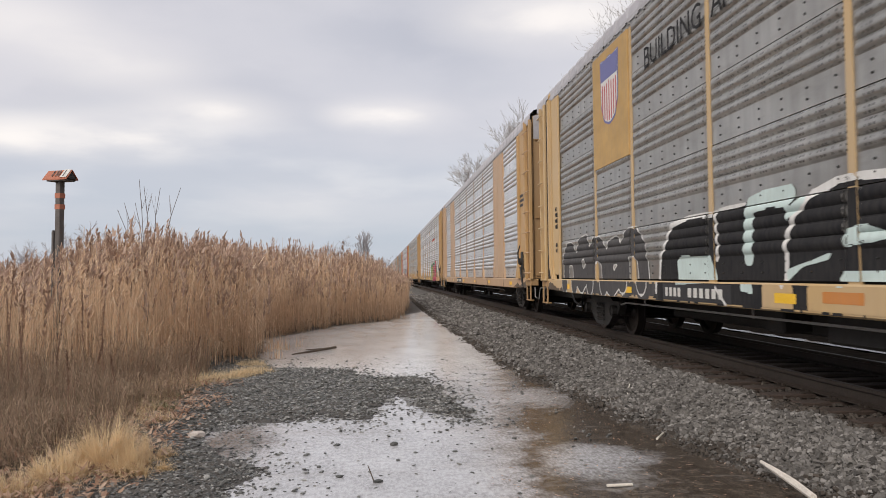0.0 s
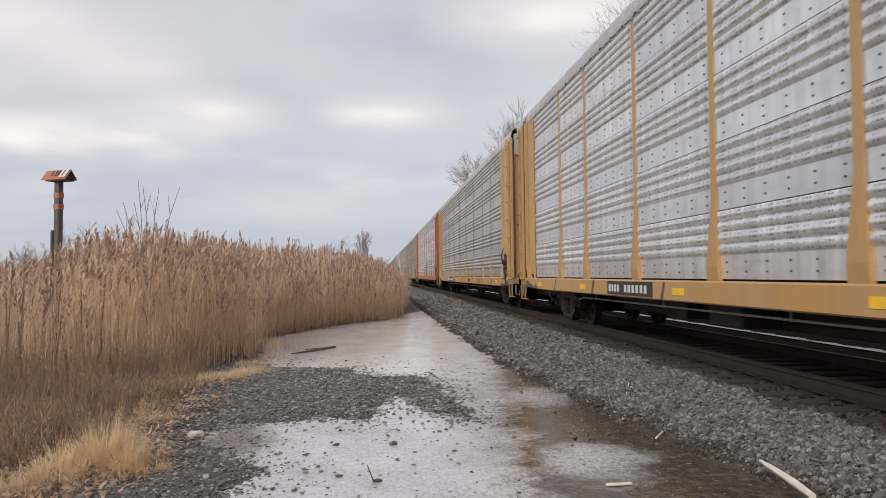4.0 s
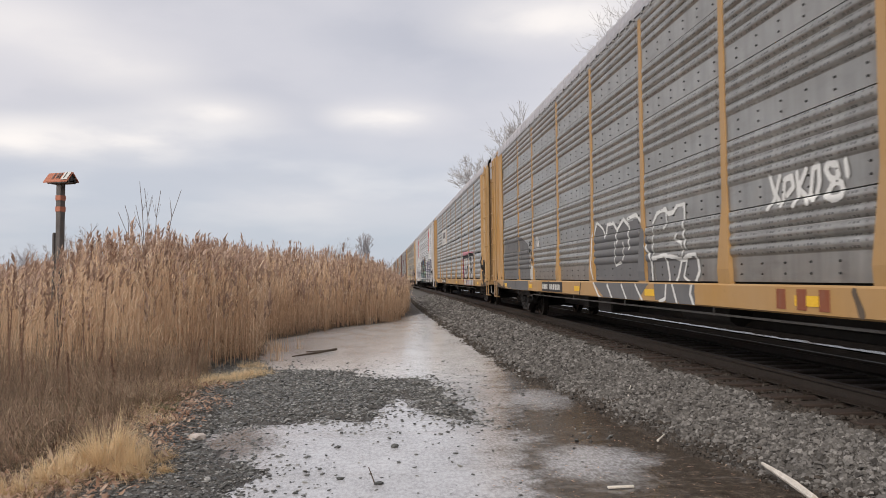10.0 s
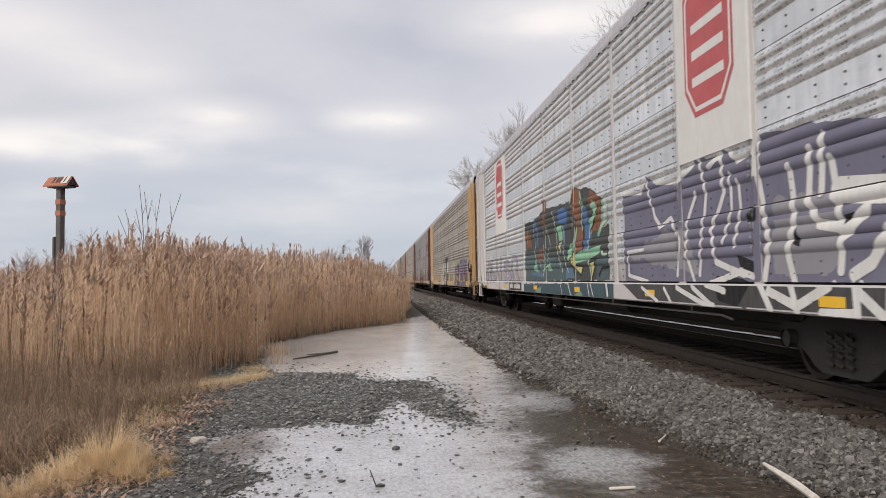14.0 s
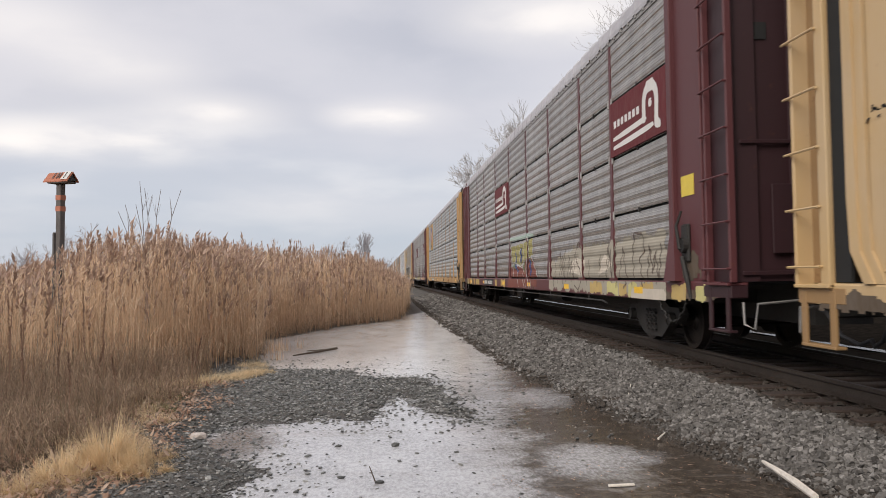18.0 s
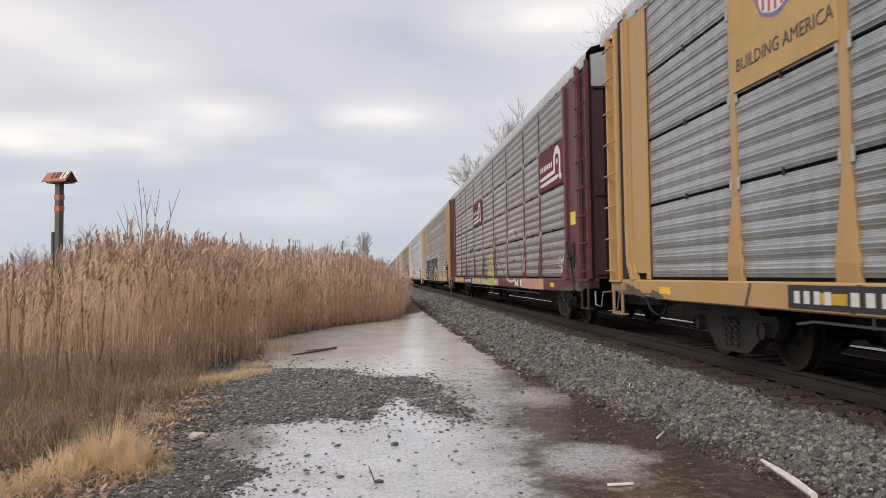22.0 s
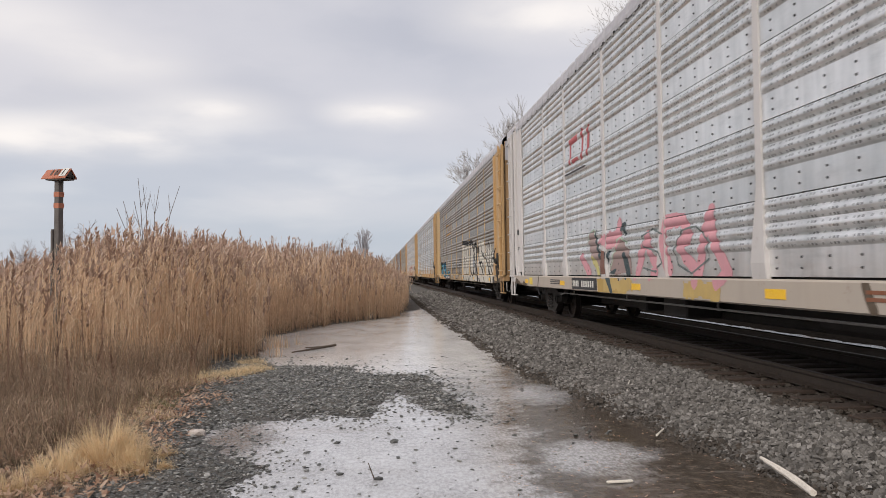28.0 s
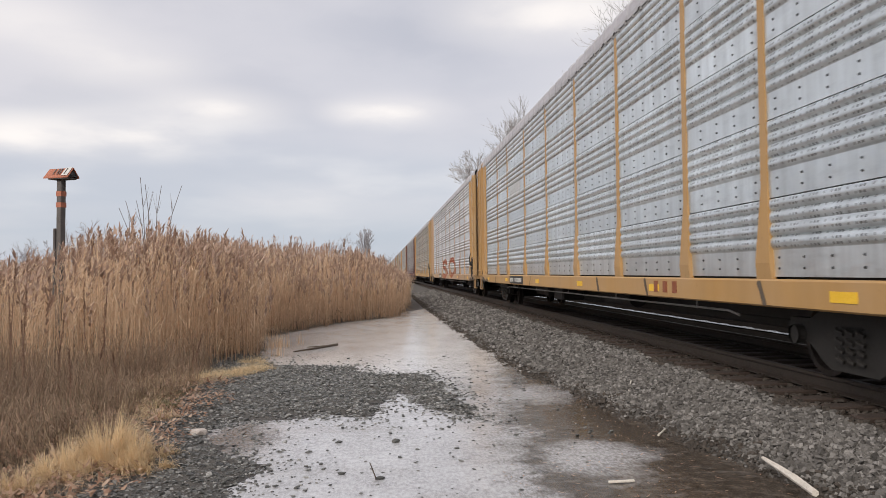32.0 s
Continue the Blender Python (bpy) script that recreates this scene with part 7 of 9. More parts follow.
    scribble(a, 12.35, 12.15, 1.6, 2.8, BLACK_INK, 3, 6, 0.012)
    # car 1: solid plates and a number board
    a = c[1]
    for y in (-9.1, 7.1):
        plate(a, "solid_plate", y, y + 2.0, 1.04, 5.12, TAN, "solid tan plate")
    number_board(a, 5.5, 3.3, 2)
    small_print(a, -12.1, -12.7, 3.0, 3.4, GREY_INK, 3, SIDE - 0.03)
    # car 2: lime to pink bubble piece on sea green
    a = c[2]
    piece(a, ["arch", "loop", "bowl", "loop", "arch", "loop"], -3.3, -6.6, 1.02, 1.62, [LIME, LIME, OCHRE, PINK, PINK], BLACK_INK, 0.16, 0.05, 11, GREEN, 0.14, WHITE_INK, 0.2)
    coat(a, "graffiti_outline", BLACK_INK, [([(-7.35, 1.15), (-7.3, 1.7), (-7.6, 1.9), (-8.1, 1.75), (-8.1, 1.4), (-7.5, 1.15), (-8.4, 1.05)], 0.34)], 0.006)
    coat(a, "graffiti_fill", PINK, [([(-7.35, 1.15), (-7.3, 1.7), (-7.6, 1.9), (-8.1, 1.75), (-8.1, 1.4), (-7.5, 1.15), (-8.4, 1.05)], 0.26)], 0.009)
    coat(a, "graffiti_highlight", WHITE_INK, [([(-7.25, 1.5), (-7.35, 1.85), (-7.7, 2.0)], 0.018), ([(-7.6, 1.25), (-7.9, 1.32), (-8.1, 1.2)], 0.022)], 0.012)
    coat(a, "graffiti_sill", PINK, [block(-8.6, -5.0, 0.75, 1.02)], 0.004)
    coat(a, "graffiti_sill", LIME, [block(-5.0, -3.45, 0.75, 1.02)], 0.004)
    coat(a, "graffiti_background", GREEN, [([(-8.2, 1.1), (-8.6, 1.85), (-9.1, 1.7), (-9.2, 1.05)], None)], 0.003, rough_edge=0.02)
    coat(a, "emblem_stripe", ink("stripe_red", (0.62, 0.10, 0.06)), [([(-4.55, 3.72), (-6.8, 3.80)], 0.07)], 0.005)
    lettering(a, "CLOSE & LOCK\nDOORS BEFORE\nMOVING CAR", -13.715, 3.05, 0.13, BLACK_INK, 0, on_end=True, x=-1.05)
    number_board(a, 5.6, 3.4, 3)
    small_print(a, -12.3, -12.7, 2.4, 3.1, GREY_INK, 6, SIDE - 0.03)
    # car 3: faint bracketed emblem
    a = c[3]
    coat(a, "emblem_faint", ink("faded_white", (0.46, 0.46, 0.46)), [([(6.6, 3.4), (6.75, 3.4), (6.75, 4.0), (6.6, 4.0)], 0.05), ([(4.7, 3.4), (4.55, 3.4), (4.55, 4.0), (4.7, 4.0)], 0.05), block(5.9, 6.3, 3.5, 3.9), block(5.3, 5.7, 3.5, 3.9), block(4.9, 5.15, 3.5, 3.9)], 0.004)
    number_board(a, 6.6, 4.3, 4)
    sill_mark(a, -5.6, WORN_RED)
    sill_mark(a, -2.3, BLACK_INK, 5, 0.11, 0.11, 0.83)
    plate(a, "end_label", 12.6, 12.3, 1.95, 2.15, M["yellow_label"], "small yellow label")
    # car 4: orange and teal piece, red stripe, black loops
    a = c[4]
    coat(a, "graffiti_background", ink("faded_teal", (0.16, 0.30, 0.35)), [([(0.3, 1.2), (-0.6, 1.75), (-1.6, 1.95), (-2.4, 1.75), (-2.7, 1.2)], 0.2), ([(0.6, 0.9), (-2.3, 0.9)], 0.08), ([(-1.0, 1.0), (-1.0, 1.8)], 0.2)], 0.003, rough_edge=0.08)
    coat(a, "graffiti_fill", ink("faded_orange", (0.50, 0.24, 0.10)), [([(0.85, 1.75), (0.4, 1.85), (0.2, 1.5), (0.5, 1.45)], 0.10), ([(0.3, 1.5), (-0.5, 1.15), (-0.6, 1.0)], 0.12), ([(-1.0, 1.1), (-1.1, 1.9)], 0.09), ([(-1.3, 2.05), (-1.6, 2.0)], 0.12), ([(-1.9, 1.3), (-2.6, 1.05)], 0.09), ([(0.2, 0.85), (-0.9, 0.85)], 0.09)], 0.005, rough_edge=0.03)
    coat(a, "graffiti_outline", BLACK_INK, [([(0.95, 1.7), (0.7, 1.95), (0.3, 1.85), (0.1, 1.5), (-0.5, 1.2)], 0.015), ([(-1.5, 1.9), (-1.7, 1.2), (-1.85, 1.05)], 0.014)], 0.007)
    piece(a, ["loop", "arch", "loop"], -4.6, -6.6, 1.1, 2.1, [BRIGHT], BLACK_INK, 0.12, 0.03, 17)
    coat(a, "emblem_stripe", ink("stripe_red", (0.62, 0.10, 0.06)), [([(-4.7, 3.62), (-7.0, 3.74)], 0.05), ([(-4.7, 3.46), (-6.4, 3.54)], 0.025)], 0.005)
    sill_mark(a, 0.4, BROWN, 5, 0.12, 0.11, 0.83)
    plate(a, "end_label", -12.15, -12.0, 2.6, 2.9, M["white"])
    bm = bmesh.new()
    box(bm, -SIDE - 0.008, -SIDE, 11.7, 12.0, 0.80, 0.98)
    part("label", bm, M["yellow_label"], a.top, "yellow label with fine print")
    # car 5: white outline scribbles over a grey stain
    a = c[5]
    coat(a, "graffiti_block", ink("grey_wash", (0.15, 0.15, 0.155)), [([(1.24, 2.08), (0.11, 2.02), (-1.21, 2.02), (-1.8, 1.53), (-1.77, 1.03), (-1.12, 0.67), (0.37, 0.66), (1.24, 1.01)], None), ([(-1.84, 1.38), (-3.39, 1.39), (-3.39, 0.75), (-1.99, 0.78)], None)], 0.003, rough_edge=0.02)
    coat(a, "graffiti_outline", ink("bright_white", (0.72, 0.72, 0.70)), [([(1.09, 2.12), (1.37, 1.87), (1.41, 1.33), (1.24, 1.01), (0.89, 0.76), (0.37, 0.64)], 0.03), ([(1.09, 2.12), (0.73, 1.99), (0.53, 1.82)], 0.022), ([(0.53, 1.82), (0.45, 2.04), (0.11, 2.05), (-0.1, 1.91), (-0.12, 1.69)], 0.03), ([(-0.14, 1.93), (-0.45, 2.07), (-0.74, 1.94), (-0.77, 1.57)], 0.03), ([(-0.66, 2.06), (-1.08, 2.1), (-1.28, 1.98)], 0.03), ([(-0.03, 1.7), (0.0, 1.31), (-0.34, 1.35)], 0.02), ([(-0.49, 1.68), (-0.47, 1.4)], 0.02), ([(-1.52, 1.59), (-1.73, 1.41), (-1.78, 1.07)], 0.03), ([(0.35, 0.97), (0.04, 0.71), (-0.27, 0.64)], 0.03), ([(-0.44, 0.98), (-0.77, 0.68)], 0.025), ([(-1.14, 0.98), (-1.51, 0.7)], 0.025), ([(-1.83, 1.91), (-2.0, 2.04), (-2.34, 2.07), (-2.42, 2.0), (-2.61, 2.0), (-2.76, 2.08), (-3.01, 2.07), (-3.0, 1.83), (-3.02, 1.64), (-3.07, 1.49)], 0.028), ([(-2.34, 2.06), (-2.39, 1.83), (-2.32, 1.79)], 0.02), ([(-2.79, 1.69), (-2.69, 1.62), (-2.94, 1.57), (-2.97, 1.4)], 0.02), ([(-1.84, 1.38), (-2.3, 1.42), (-2.67, 1.38), (-2.97, 1.33), (-3.16, 1.39), (-3.39, 1.4), (-3.45, 1.18), (-3.32, 1.04), (-3.26, 0.89), (-3.39, 0.72), (-3.02, 0.7)], 0.03), ([(-2.36, 1.35), (-2.45, 1.11), (-2.39, 0.8), (-2.17, 0.76)], 0.026), ([(-2.87, 1.3), (-2.76, 1.11), (-2.65, 1.02), (-2.83, 0.73)], 0.026), ([(-3.06, 1.32), (-2.95, 1.11), (-3.14, 1.04)], 0.02), ([(-1.9, 1.86), (-1.86, 1.61), (-1.87, 1.45)], 0.02)], 0.005)
    coat(a, "graffiti_outline", ink("bright_white", (0.72, 0.72, 0.70)), [([(-5.25, 2.15), (-5.32, 1.98), (-5.43, 1.86)], 0.03), ([(-5.44, 2.13), (-5.32, 1.89), (-5.23, 1.81)], 0.03), ([(-5.53, 2.08), (-5.49, 1.82)], 0.03), ([(-5.53, 2.08), (-5.66, 2.1), (-5.69, 1.99), (-5.57, 1.92)], 0.03), ([(-5.76, 2.12), (-5.78, 1.87), (-5.72, 1.8)], 0.03), ([(-5.92, 2.13), (-5.78, 1.96), (-5.93, 1.86), (-5.97, 1.8)], 0.03), ([(-6.04, 2.12), (-5.98, 1.88), (-6.07, 1.82), (-6.14, 1.99), (-6.13, 2.14), (-6.04, 2.12)], 0.03), ([(-6.27, 2.13), (-6.4, 2.11), (-6.43, 2.01), (-6.32, 1.92), (-6.25, 1.85), (-6.38, 1.79), (-6.51, 1.82), (-6.47, 1.93), (-6.3, 2.0), (-6.24, 2.08), (-6.27, 2.13)], 0.032), ([(-6.54, 2.12), (-6.56, 1.99)], 0.03)], 0.005)
    coat(a, "graffiti_block", ink("grey_stain", (0.145, 0.145, 0.148)), [([(11.54, 2.32), (10.54, 2.29), (9.49, 2.28), (8.9, 2.29), (8.39, 2.18), (7.73, 1.99), (7.5, 1.59), (7.58, 1.16), (7.56, 0.66), (9.43, 0.68), (11.71, 0.86)], None)], 0.003, rough_edge=0.05)
    coat(a, "graffiti_outline", ink("drip_grey", (0.06, 0.06, 0.062)), [([(10.94, 2.38), (10.92, 1.98)], 0.02), ([(9.96, 2.15), (9.93, 1.54)], 0.02), ([(9.38, 2.09), (9.49, 1.79)], 0.025), ([(8.62, 2.1), (8.61, 1.66)], 0.03), ([(8.37, 2.13), (8.39, 1.83)], 0.02), ([(9.52, 1.32), (9.44, 1.05), (9.55, 0.77)], 0.02), ([(10.61, 1.27), (10.39, 1.04)], 0.015), ([(9.92, 1.15), (9.9, 0.87)], 0.012)], 0.0045)
    coat(a, "graffiti_outline", BLACK_INK, [([(7.58, 2.04), (7.48, 2.07), (7.39, 2.01), (7.46, 1.96), (7.58, 1.99), (7.58, 2.04)], 0.02), ([(7.64, 1.79), (7.52, 1.88), (7.43, 1.79), (7.3, 1.83)], 0.02), ([(7.26, 1.75), (7.17, 1.79), (7.13, 1.72), (7.22, 1.69), (7.26, 1.75)], 0.016), ([(7.23, 1.54), (7.18, 1.64), (7.12, 1.54), (7.03, 1.65), (6.99, 1.48)], 0.017), ([(7.26, 1.47), (7.15, 1.41)], 0.02), ([(7.27, 1.39), (7.15, 1.34)], 0.02), ([(7.34, 2.1), (7.49, 1.88), (7.43, 1.66), (7.56, 1.48)], 0.012)], 0.006)
    coat(a, "graffiti_fill", ink("chalk_smear", (0.55, 0.53, 0.49)), [([(7.25, 1.44), (7.12, 1.46), (7.02, 1.41), (6.92, 1.43), (6.87, 1.2), (6.84, 1.01), (7.31, 0.99), (7.29, 1.26)], None)], 0.004, rough_edge=0.03)
    coat(a, "graffiti_outline", WHITE_INK, [([(6.6, 2.16), (6.49, 1.91)], 0.03), ([(6.48, 2.15), (6.6, 1.95)], 0.03), ([(6.46, 1.88), (6.38, 2.01), (6.35, 1.91)], 0.03)], 0.006)
    sill_mark(a, -5.35, WORN_RED, 3, 0.3, 0.2, 0.79)
    number_board(a, 5.8, 3.7, 5)
    # car 6: red edged piece, white emblem panel
    a = c[6]
    coat(a, "graffiti_background", ROSE, [([(-4.68, 2.08), (-4.7, 2.34), (-7.07, 2.3), (-9.09, 2.22), (-9.01, 0.77), (-5.54, 0.77), (-4.97, 1.06)], None)], 0.003, rough_edge=0.04)
    coat(a, "graffiti_edge", CRIMSON, [([(-4.68, 2.06), (-5.23, 2.04), (-5.23, 1.6), (-5.51, 1.02), (-5.77, 0.77), (-5.45, 0.77), (-4.97, 1.08), (-4.68, 1.32)], None)], 0.0045, rough_edge=0.01)
    coat(a, "graffiti_block", ink("silver", (0.50, 0.50, 0.51)), [([(-5.23, 2.04), (-7.26, 2.05), (-8.97, 2.03), (-9.08, 2.03), (-9.01, 0.77), (-5.54, 0.77), (-5.23, 1.14), (-5.02, 1.61)], None)], 0.005)
    coat(a, "graffiti_block", WHITE_INK, [([(-7.09, 2.05), (-7.35, 2.07), (-7.49, 1.23), (-7.21, 1.33)], None)], 0.0055)
    coat(a, "graffiti_outline", BLACK_INK, [([(-4.76, 2.06), (-6.07, 2.07), (-6.99, 2.07), (-7.39, 2.13), (-8.12, 2.12), (-8.97, 2.07)], 0.075), ([(-5.18, 2.01), (-5.07, 1.6), (-5.21, 1.31), (-5.56, 0.77)], 0.075), ([(-5.98, 2.03), (-5.92, 1.68), (-6.08, 1.51), (-6.5, 1.1)], 0.06), ([(-6.85, 2.0), (-6.97, 1.64), (-6.52, 1.53), (-6.8, 1.21), (-7.1, 1.09)], 0.09), ([(-5.68, 1.51), (-5.78, 1.3)], 0.05), ([(-7.38, 2.07), (-7.67, 1.84), (-8.07, 2.1)], 0.07), ([(-8.18, 1.94), (-8.09, 1.6), (-8.19, 1.42), (-7.98, 1.43)], 0.09), ([(-7.83, 1.74), (-7.65, 1.32), (-7.8, 1.1)], 0.08), ([(-8.74, 1.71), (-8.77, 1.39), (-8.88, 1.13), (-9.03, 1.1)], 0.09), ([(-8.96, 2.0), (-8.9, 1.62), (-8.72, 1.68)], 0.07), ([(-8.23, 1.36), (-8.49, 1.1)], 0.05)], 0.007)
    coat(a, "graffiti_outline", BLACK_INK, [([(-6.57, 1.03), (-6.57, 0.77)], 0.05), ([(-7.07, 1.04), (-7.13, 0.77)], 0.05), ([(-7.56, 1.02), (-7.58, 0.77)], 0.05), ([(-7.95, 1.04), (-8.0, 0.77)], 0.05), ([(-8.53, 1.02), (-8.5, 0.77)], 0.05)], 0.0075)
    coat(a, "graffiti_fill", OCHRE, [([(-5.99, 1.99), (-5.93, 1.67)], 0.035), ([(-7.69, 1.69), (-7.59, 1.35)], 0.035), ([(-5.46, 0.94), (-5.62, 0.77)], 0.03), ([(-7.04, 1.01), (-7.1, 0.77)], 0.03), ([(-6.82, 1.39), (-6.99, 1.18)], 0.04), ([(-5.08, 1.89), (-5.04, 1.65)], 0.03)], 0.0085)
    plate(a, "emblem_plate", 7.0, 4.3, 3.15, 4.06, SIGN_WHITE, "white panel with grey emblem bars")
    coat(a, "emblem_bar", GREY_INK, [([(6.45, 3.45), (6.6, 3.45), (6.6, 3.9), (6.45, 3.9)], 0.03), ([(4.85, 3.45), (4.7, 3.45), (4.7, 3.9), (4.85, 3.9)], 0.03), block(5.95, 6.3, 3.5, 3.88), block(5.45, 5.8, 3.5, 3.88), block(4.95, 5.3, 3.5, 3.88), block(6.2, 6.3, 3.24, 3.33), block(5.9, 6.0, 3.24, 3.33), block(5.2, 5.3, 3.24, 3.33), block(5.05, 5.12, 3.24, 3.33)], 0.004, PLATE)
    number_board(a, 7.2, 4.6, 6)
    sill_mark(a, -6.6, CRIMSON, 3, 0.3, 0.2, 0.79)
    # car 7: red emblem on pale plates, purple and teal pieces
    a = c[7]
    for y in (-9.12, 7.12):
        plate(a, "emblem_plate", y, y + 1.98, 2.6, 5.1, SIGN_WHITE, "pale plate with a red octagon")
        m = y + 1.0
        octo = lambda k: [(m + k * u, 4.0 + k * 1.15 * t) for u, t in ((0.55, -0.35), (0.3, -0.62), (-0.3, -0.62), (-0.55, -0.35), (-0.55, 0.5), (-0.3, 0.72), (0.3, 0.72), (0.55, 0.5))]
        coat(a, "emblem_octagon", SIGN_RED, [(octo(1.25), None)], 0.003, PLATE)
        coat(a, "emblem_ring", SIGN_WHITE, [(octo(1.12) + octo(1.12)[:1], 0.025)], 0.005, PLATE)
        coat(a, "emblem_bar", SIGN_WHITE, [block(m - 0.45, m + 0.45, 3.5 + 0.34 * k, 3.62 + 0.34 * k) for k in range(3)], 0.005, PLATE)
    coat(a, "graffiti_background", PURPLE, [([(-4.71, 2.52), (-5.75, 2.45), (-5.83, 2.64), (-6.16, 2.49), (-7.0, 2.39), (-7.54, 2.49), (-7.71, 2.75), (-7.94, 2.55), (-8.3, 2.57), (-8.43, 2.7), (-8.63, 2.52), (-8.93, 2.39), (-9.15, 2.46), (-9.3, 2.61), (-10.26, 2.54), (-11.37, 2.37), (-11.29, 1.04), (-4.71, 1.0)], None)], 0.003, rough_edge=0.02)
    coat(a, "graffiti_background", ink("ash_grey", (0.27, 0.265, 0.29)), [([(-6.29, 1.74), (-7.28, 1.77), (-7.64, 1.14), (-4.91, 1.46)], None), ([(-9.49, 1.49), (-9.52, 1.91), (-10.62, 1.85), (-10.63, 1.23), (-10.37, 1.12), (-9.46, 1.13)], None)], 0.004, rough_edge=0.06)
    coat(a, "graffiti_background", GREY_INK, [([(-4.71, 1.01), (-11.29, 1.04), (-11.26, 0.77), (-5.43, 0.77)], None)], 0.004)
    coat(a, "graffiti_fill", BLACK_INK, [([(-8.96, 1.79), (-9.15, 1.9), (-9.15, 1.72), (-8.95, 1.72)], None), ([(-8.66, 1.37), (-9.07, 1.27), (-9.06, 1.13), (-8.76, 1.17)], None), ([(-9.88, 1.43), (-9.95, 1.58), (-10.03, 1.39)], None), ([(-10.72, 1.64), (-11.05, 1.67), (-10.76, 1.5)], None), ([(-8.1, 1.13), (-8.76, 1.09), (-9.05, 1.03), (-8.74, 0.77), (-8.26, 0.83)], None)], 0.005)
    coat(a, "graffiti_outline", WHITE_INK, [([(-4.7, 2.5), (-5.6, 2.42), (-5.8, 2.64), (-6.12, 1.99), (-6.36, 1.83)], 0.035), ([(-6.29, 2.48), (-7.0, 2.41), (-7.55, 2.53), (-7.68, 2.77), (-7.91, 2.2), (-7.64, 1.14)], 0.035), ([(-8.02, 2.46), (-8.38, 2.56), (-8.39, 2.1), (-8.05, 1.68), (-8.12, 1.29), (-8.84, 1.13)], 0.04), ([(-8.47, 2.65), (-8.78, 2.42), (-9.15, 2.48), (-9.13, 2.22)], 0.035), ([(-8.57, 2.3), (-8.58, 1.83), (-8.35, 1.51)], 0.03), ([(-8.76, 2.2), (-8.81, 1.81), (-8.63, 1.46)], 0.03), ([(-7.62, 2.19), (-7.34, 1.89), (-7.25, 1.39), (-7.53, 0.98), (-8.07, 0.77)], 0.035)], 0.007)
    coat(a, "graffiti_outline", WHITE_INK, [([(-6.36, 1.83), (-6.74, 1.94), (-7.05, 1.61), (-6.91, 1.14)], 0.035), ([(-9.27, 2.61), (-9.2, 2.21), (-9.42, 1.49), (-9.26, 1.03), (-9.48, 0.77)], 0.05), ([(-9.84, 2.19), (-9.93, 1.68), (-9.76, 1.31), (-9.98, 0.77)], 0.05), ([(-10.22, 2.31), (-10.16, 1.84), (-10.35, 1.59), (-10.64, 1.54)], 0.05), ([(-10.43, 2.39), (-10.37, 1.88)], 0.05), ([(-10.54, 2.17), (-10.69, 1.53), (-10.62, 1.15)], 0.05), ([(-10.64, 1.87), (-11.33, 1.8)], 0.12), ([(-11.05, 1.67), (-10.73, 1.48)], 0.06), ([(-11.31, 1.49), (-11.06, 1.22), (-10.8, 1.12)], 0.06)], 0.0074)
    coat(a, "graffiti_outline", WHITE_INK, [([(-8.43, 0.95), (-7.92, 1.02), (-8.76, 1.17), (-9.06, 1.11)], 0.04), ([(-5.62, 0.96), (-6.27, 0.77)], 0.03), ([(-6.54, 0.96), (-6.78, 0.77)], 0.03), ([(-7.0, 0.97), (-7.89, 0.77), (-8.14, 0.77)], 0.035), ([(-9.45, 0.96), (-9.98, 0.82), (-10.52, 1.02)], 0.05), ([(-10.9, 1.02), (-10.92, 0.77), (-10.39, 0.77)], 0.05), ([(-10.96, 0.96), (-11.27, 0.77)], 0.05), ([(-5.67, 1.54), (-4.92, 1.52), (-4.88, 1.15), (-5.77, 1.05)], 0.03)], 0.0078)
    coat(a, "graffiti_background", ink("dusk", (0.055, 0.062, 0.062)), [([(3.85, 2.64), (2.65, 2.61), (1.5, 2.83), (0.11, 2.77), (-1.11, 2.75), (-1.33, 2.99), (-2.6, 2.87), (-3.57, 2.54), (-3.49, 2.13), (-3.33, 2.01), (-3.86, 2.08), (-3.8, 1.06), (4.0, 1.04)], None)], 0.003, rough_edge=0.03)
    coat(a, "graffiti_background", ink("smoke_teal", (0.075, 0.115, 0.125)), [([(3.93, 1.78), (1.64, 1.76), (-0.46, 1.49), (-0.72, 1.05), (4.0, 1.04)], None), ([(-3.09, 1.5), (-3.79, 1.57), (-3.8, 1.06), (-2.95, 1.06)], None)], 0.0036, rough_edge=0.05)
    coat(a, "graffiti_fill", BROWN, [([(-1.31, 2.99), (-1.96, 2.91), (-2.03, 2.34), (-1.97, 2.15), (-2.21, 2.06), (-2.15, 1.66), (-1.56, 1.64), (-1.69, 2.19), (-1.61, 2.4), (-1.31, 2.44)], None), ([(-2.62, 2.83), (-3.42, 2.59), (-3.41, 2.14), (-3.12, 1.99), (-2.61, 1.99), (-2.75, 2.18), (-3.08, 2.24), (-3.19, 2.45), (-2.88, 2.57), (-2.6, 2.49)], None), ([(2.41, 1.61), (1.63, 1.9), (1.6, 1.53)], None), ([(3.76, 2.36), (3.12, 2.34), (3.02, 1.94), (3.68, 1.93)], None), ([(1.59, 3.05), (1.21, 3.03), (1.31, 2.37), (1.64, 2.45)], None)], 0.0048, rough_edge=0.012)
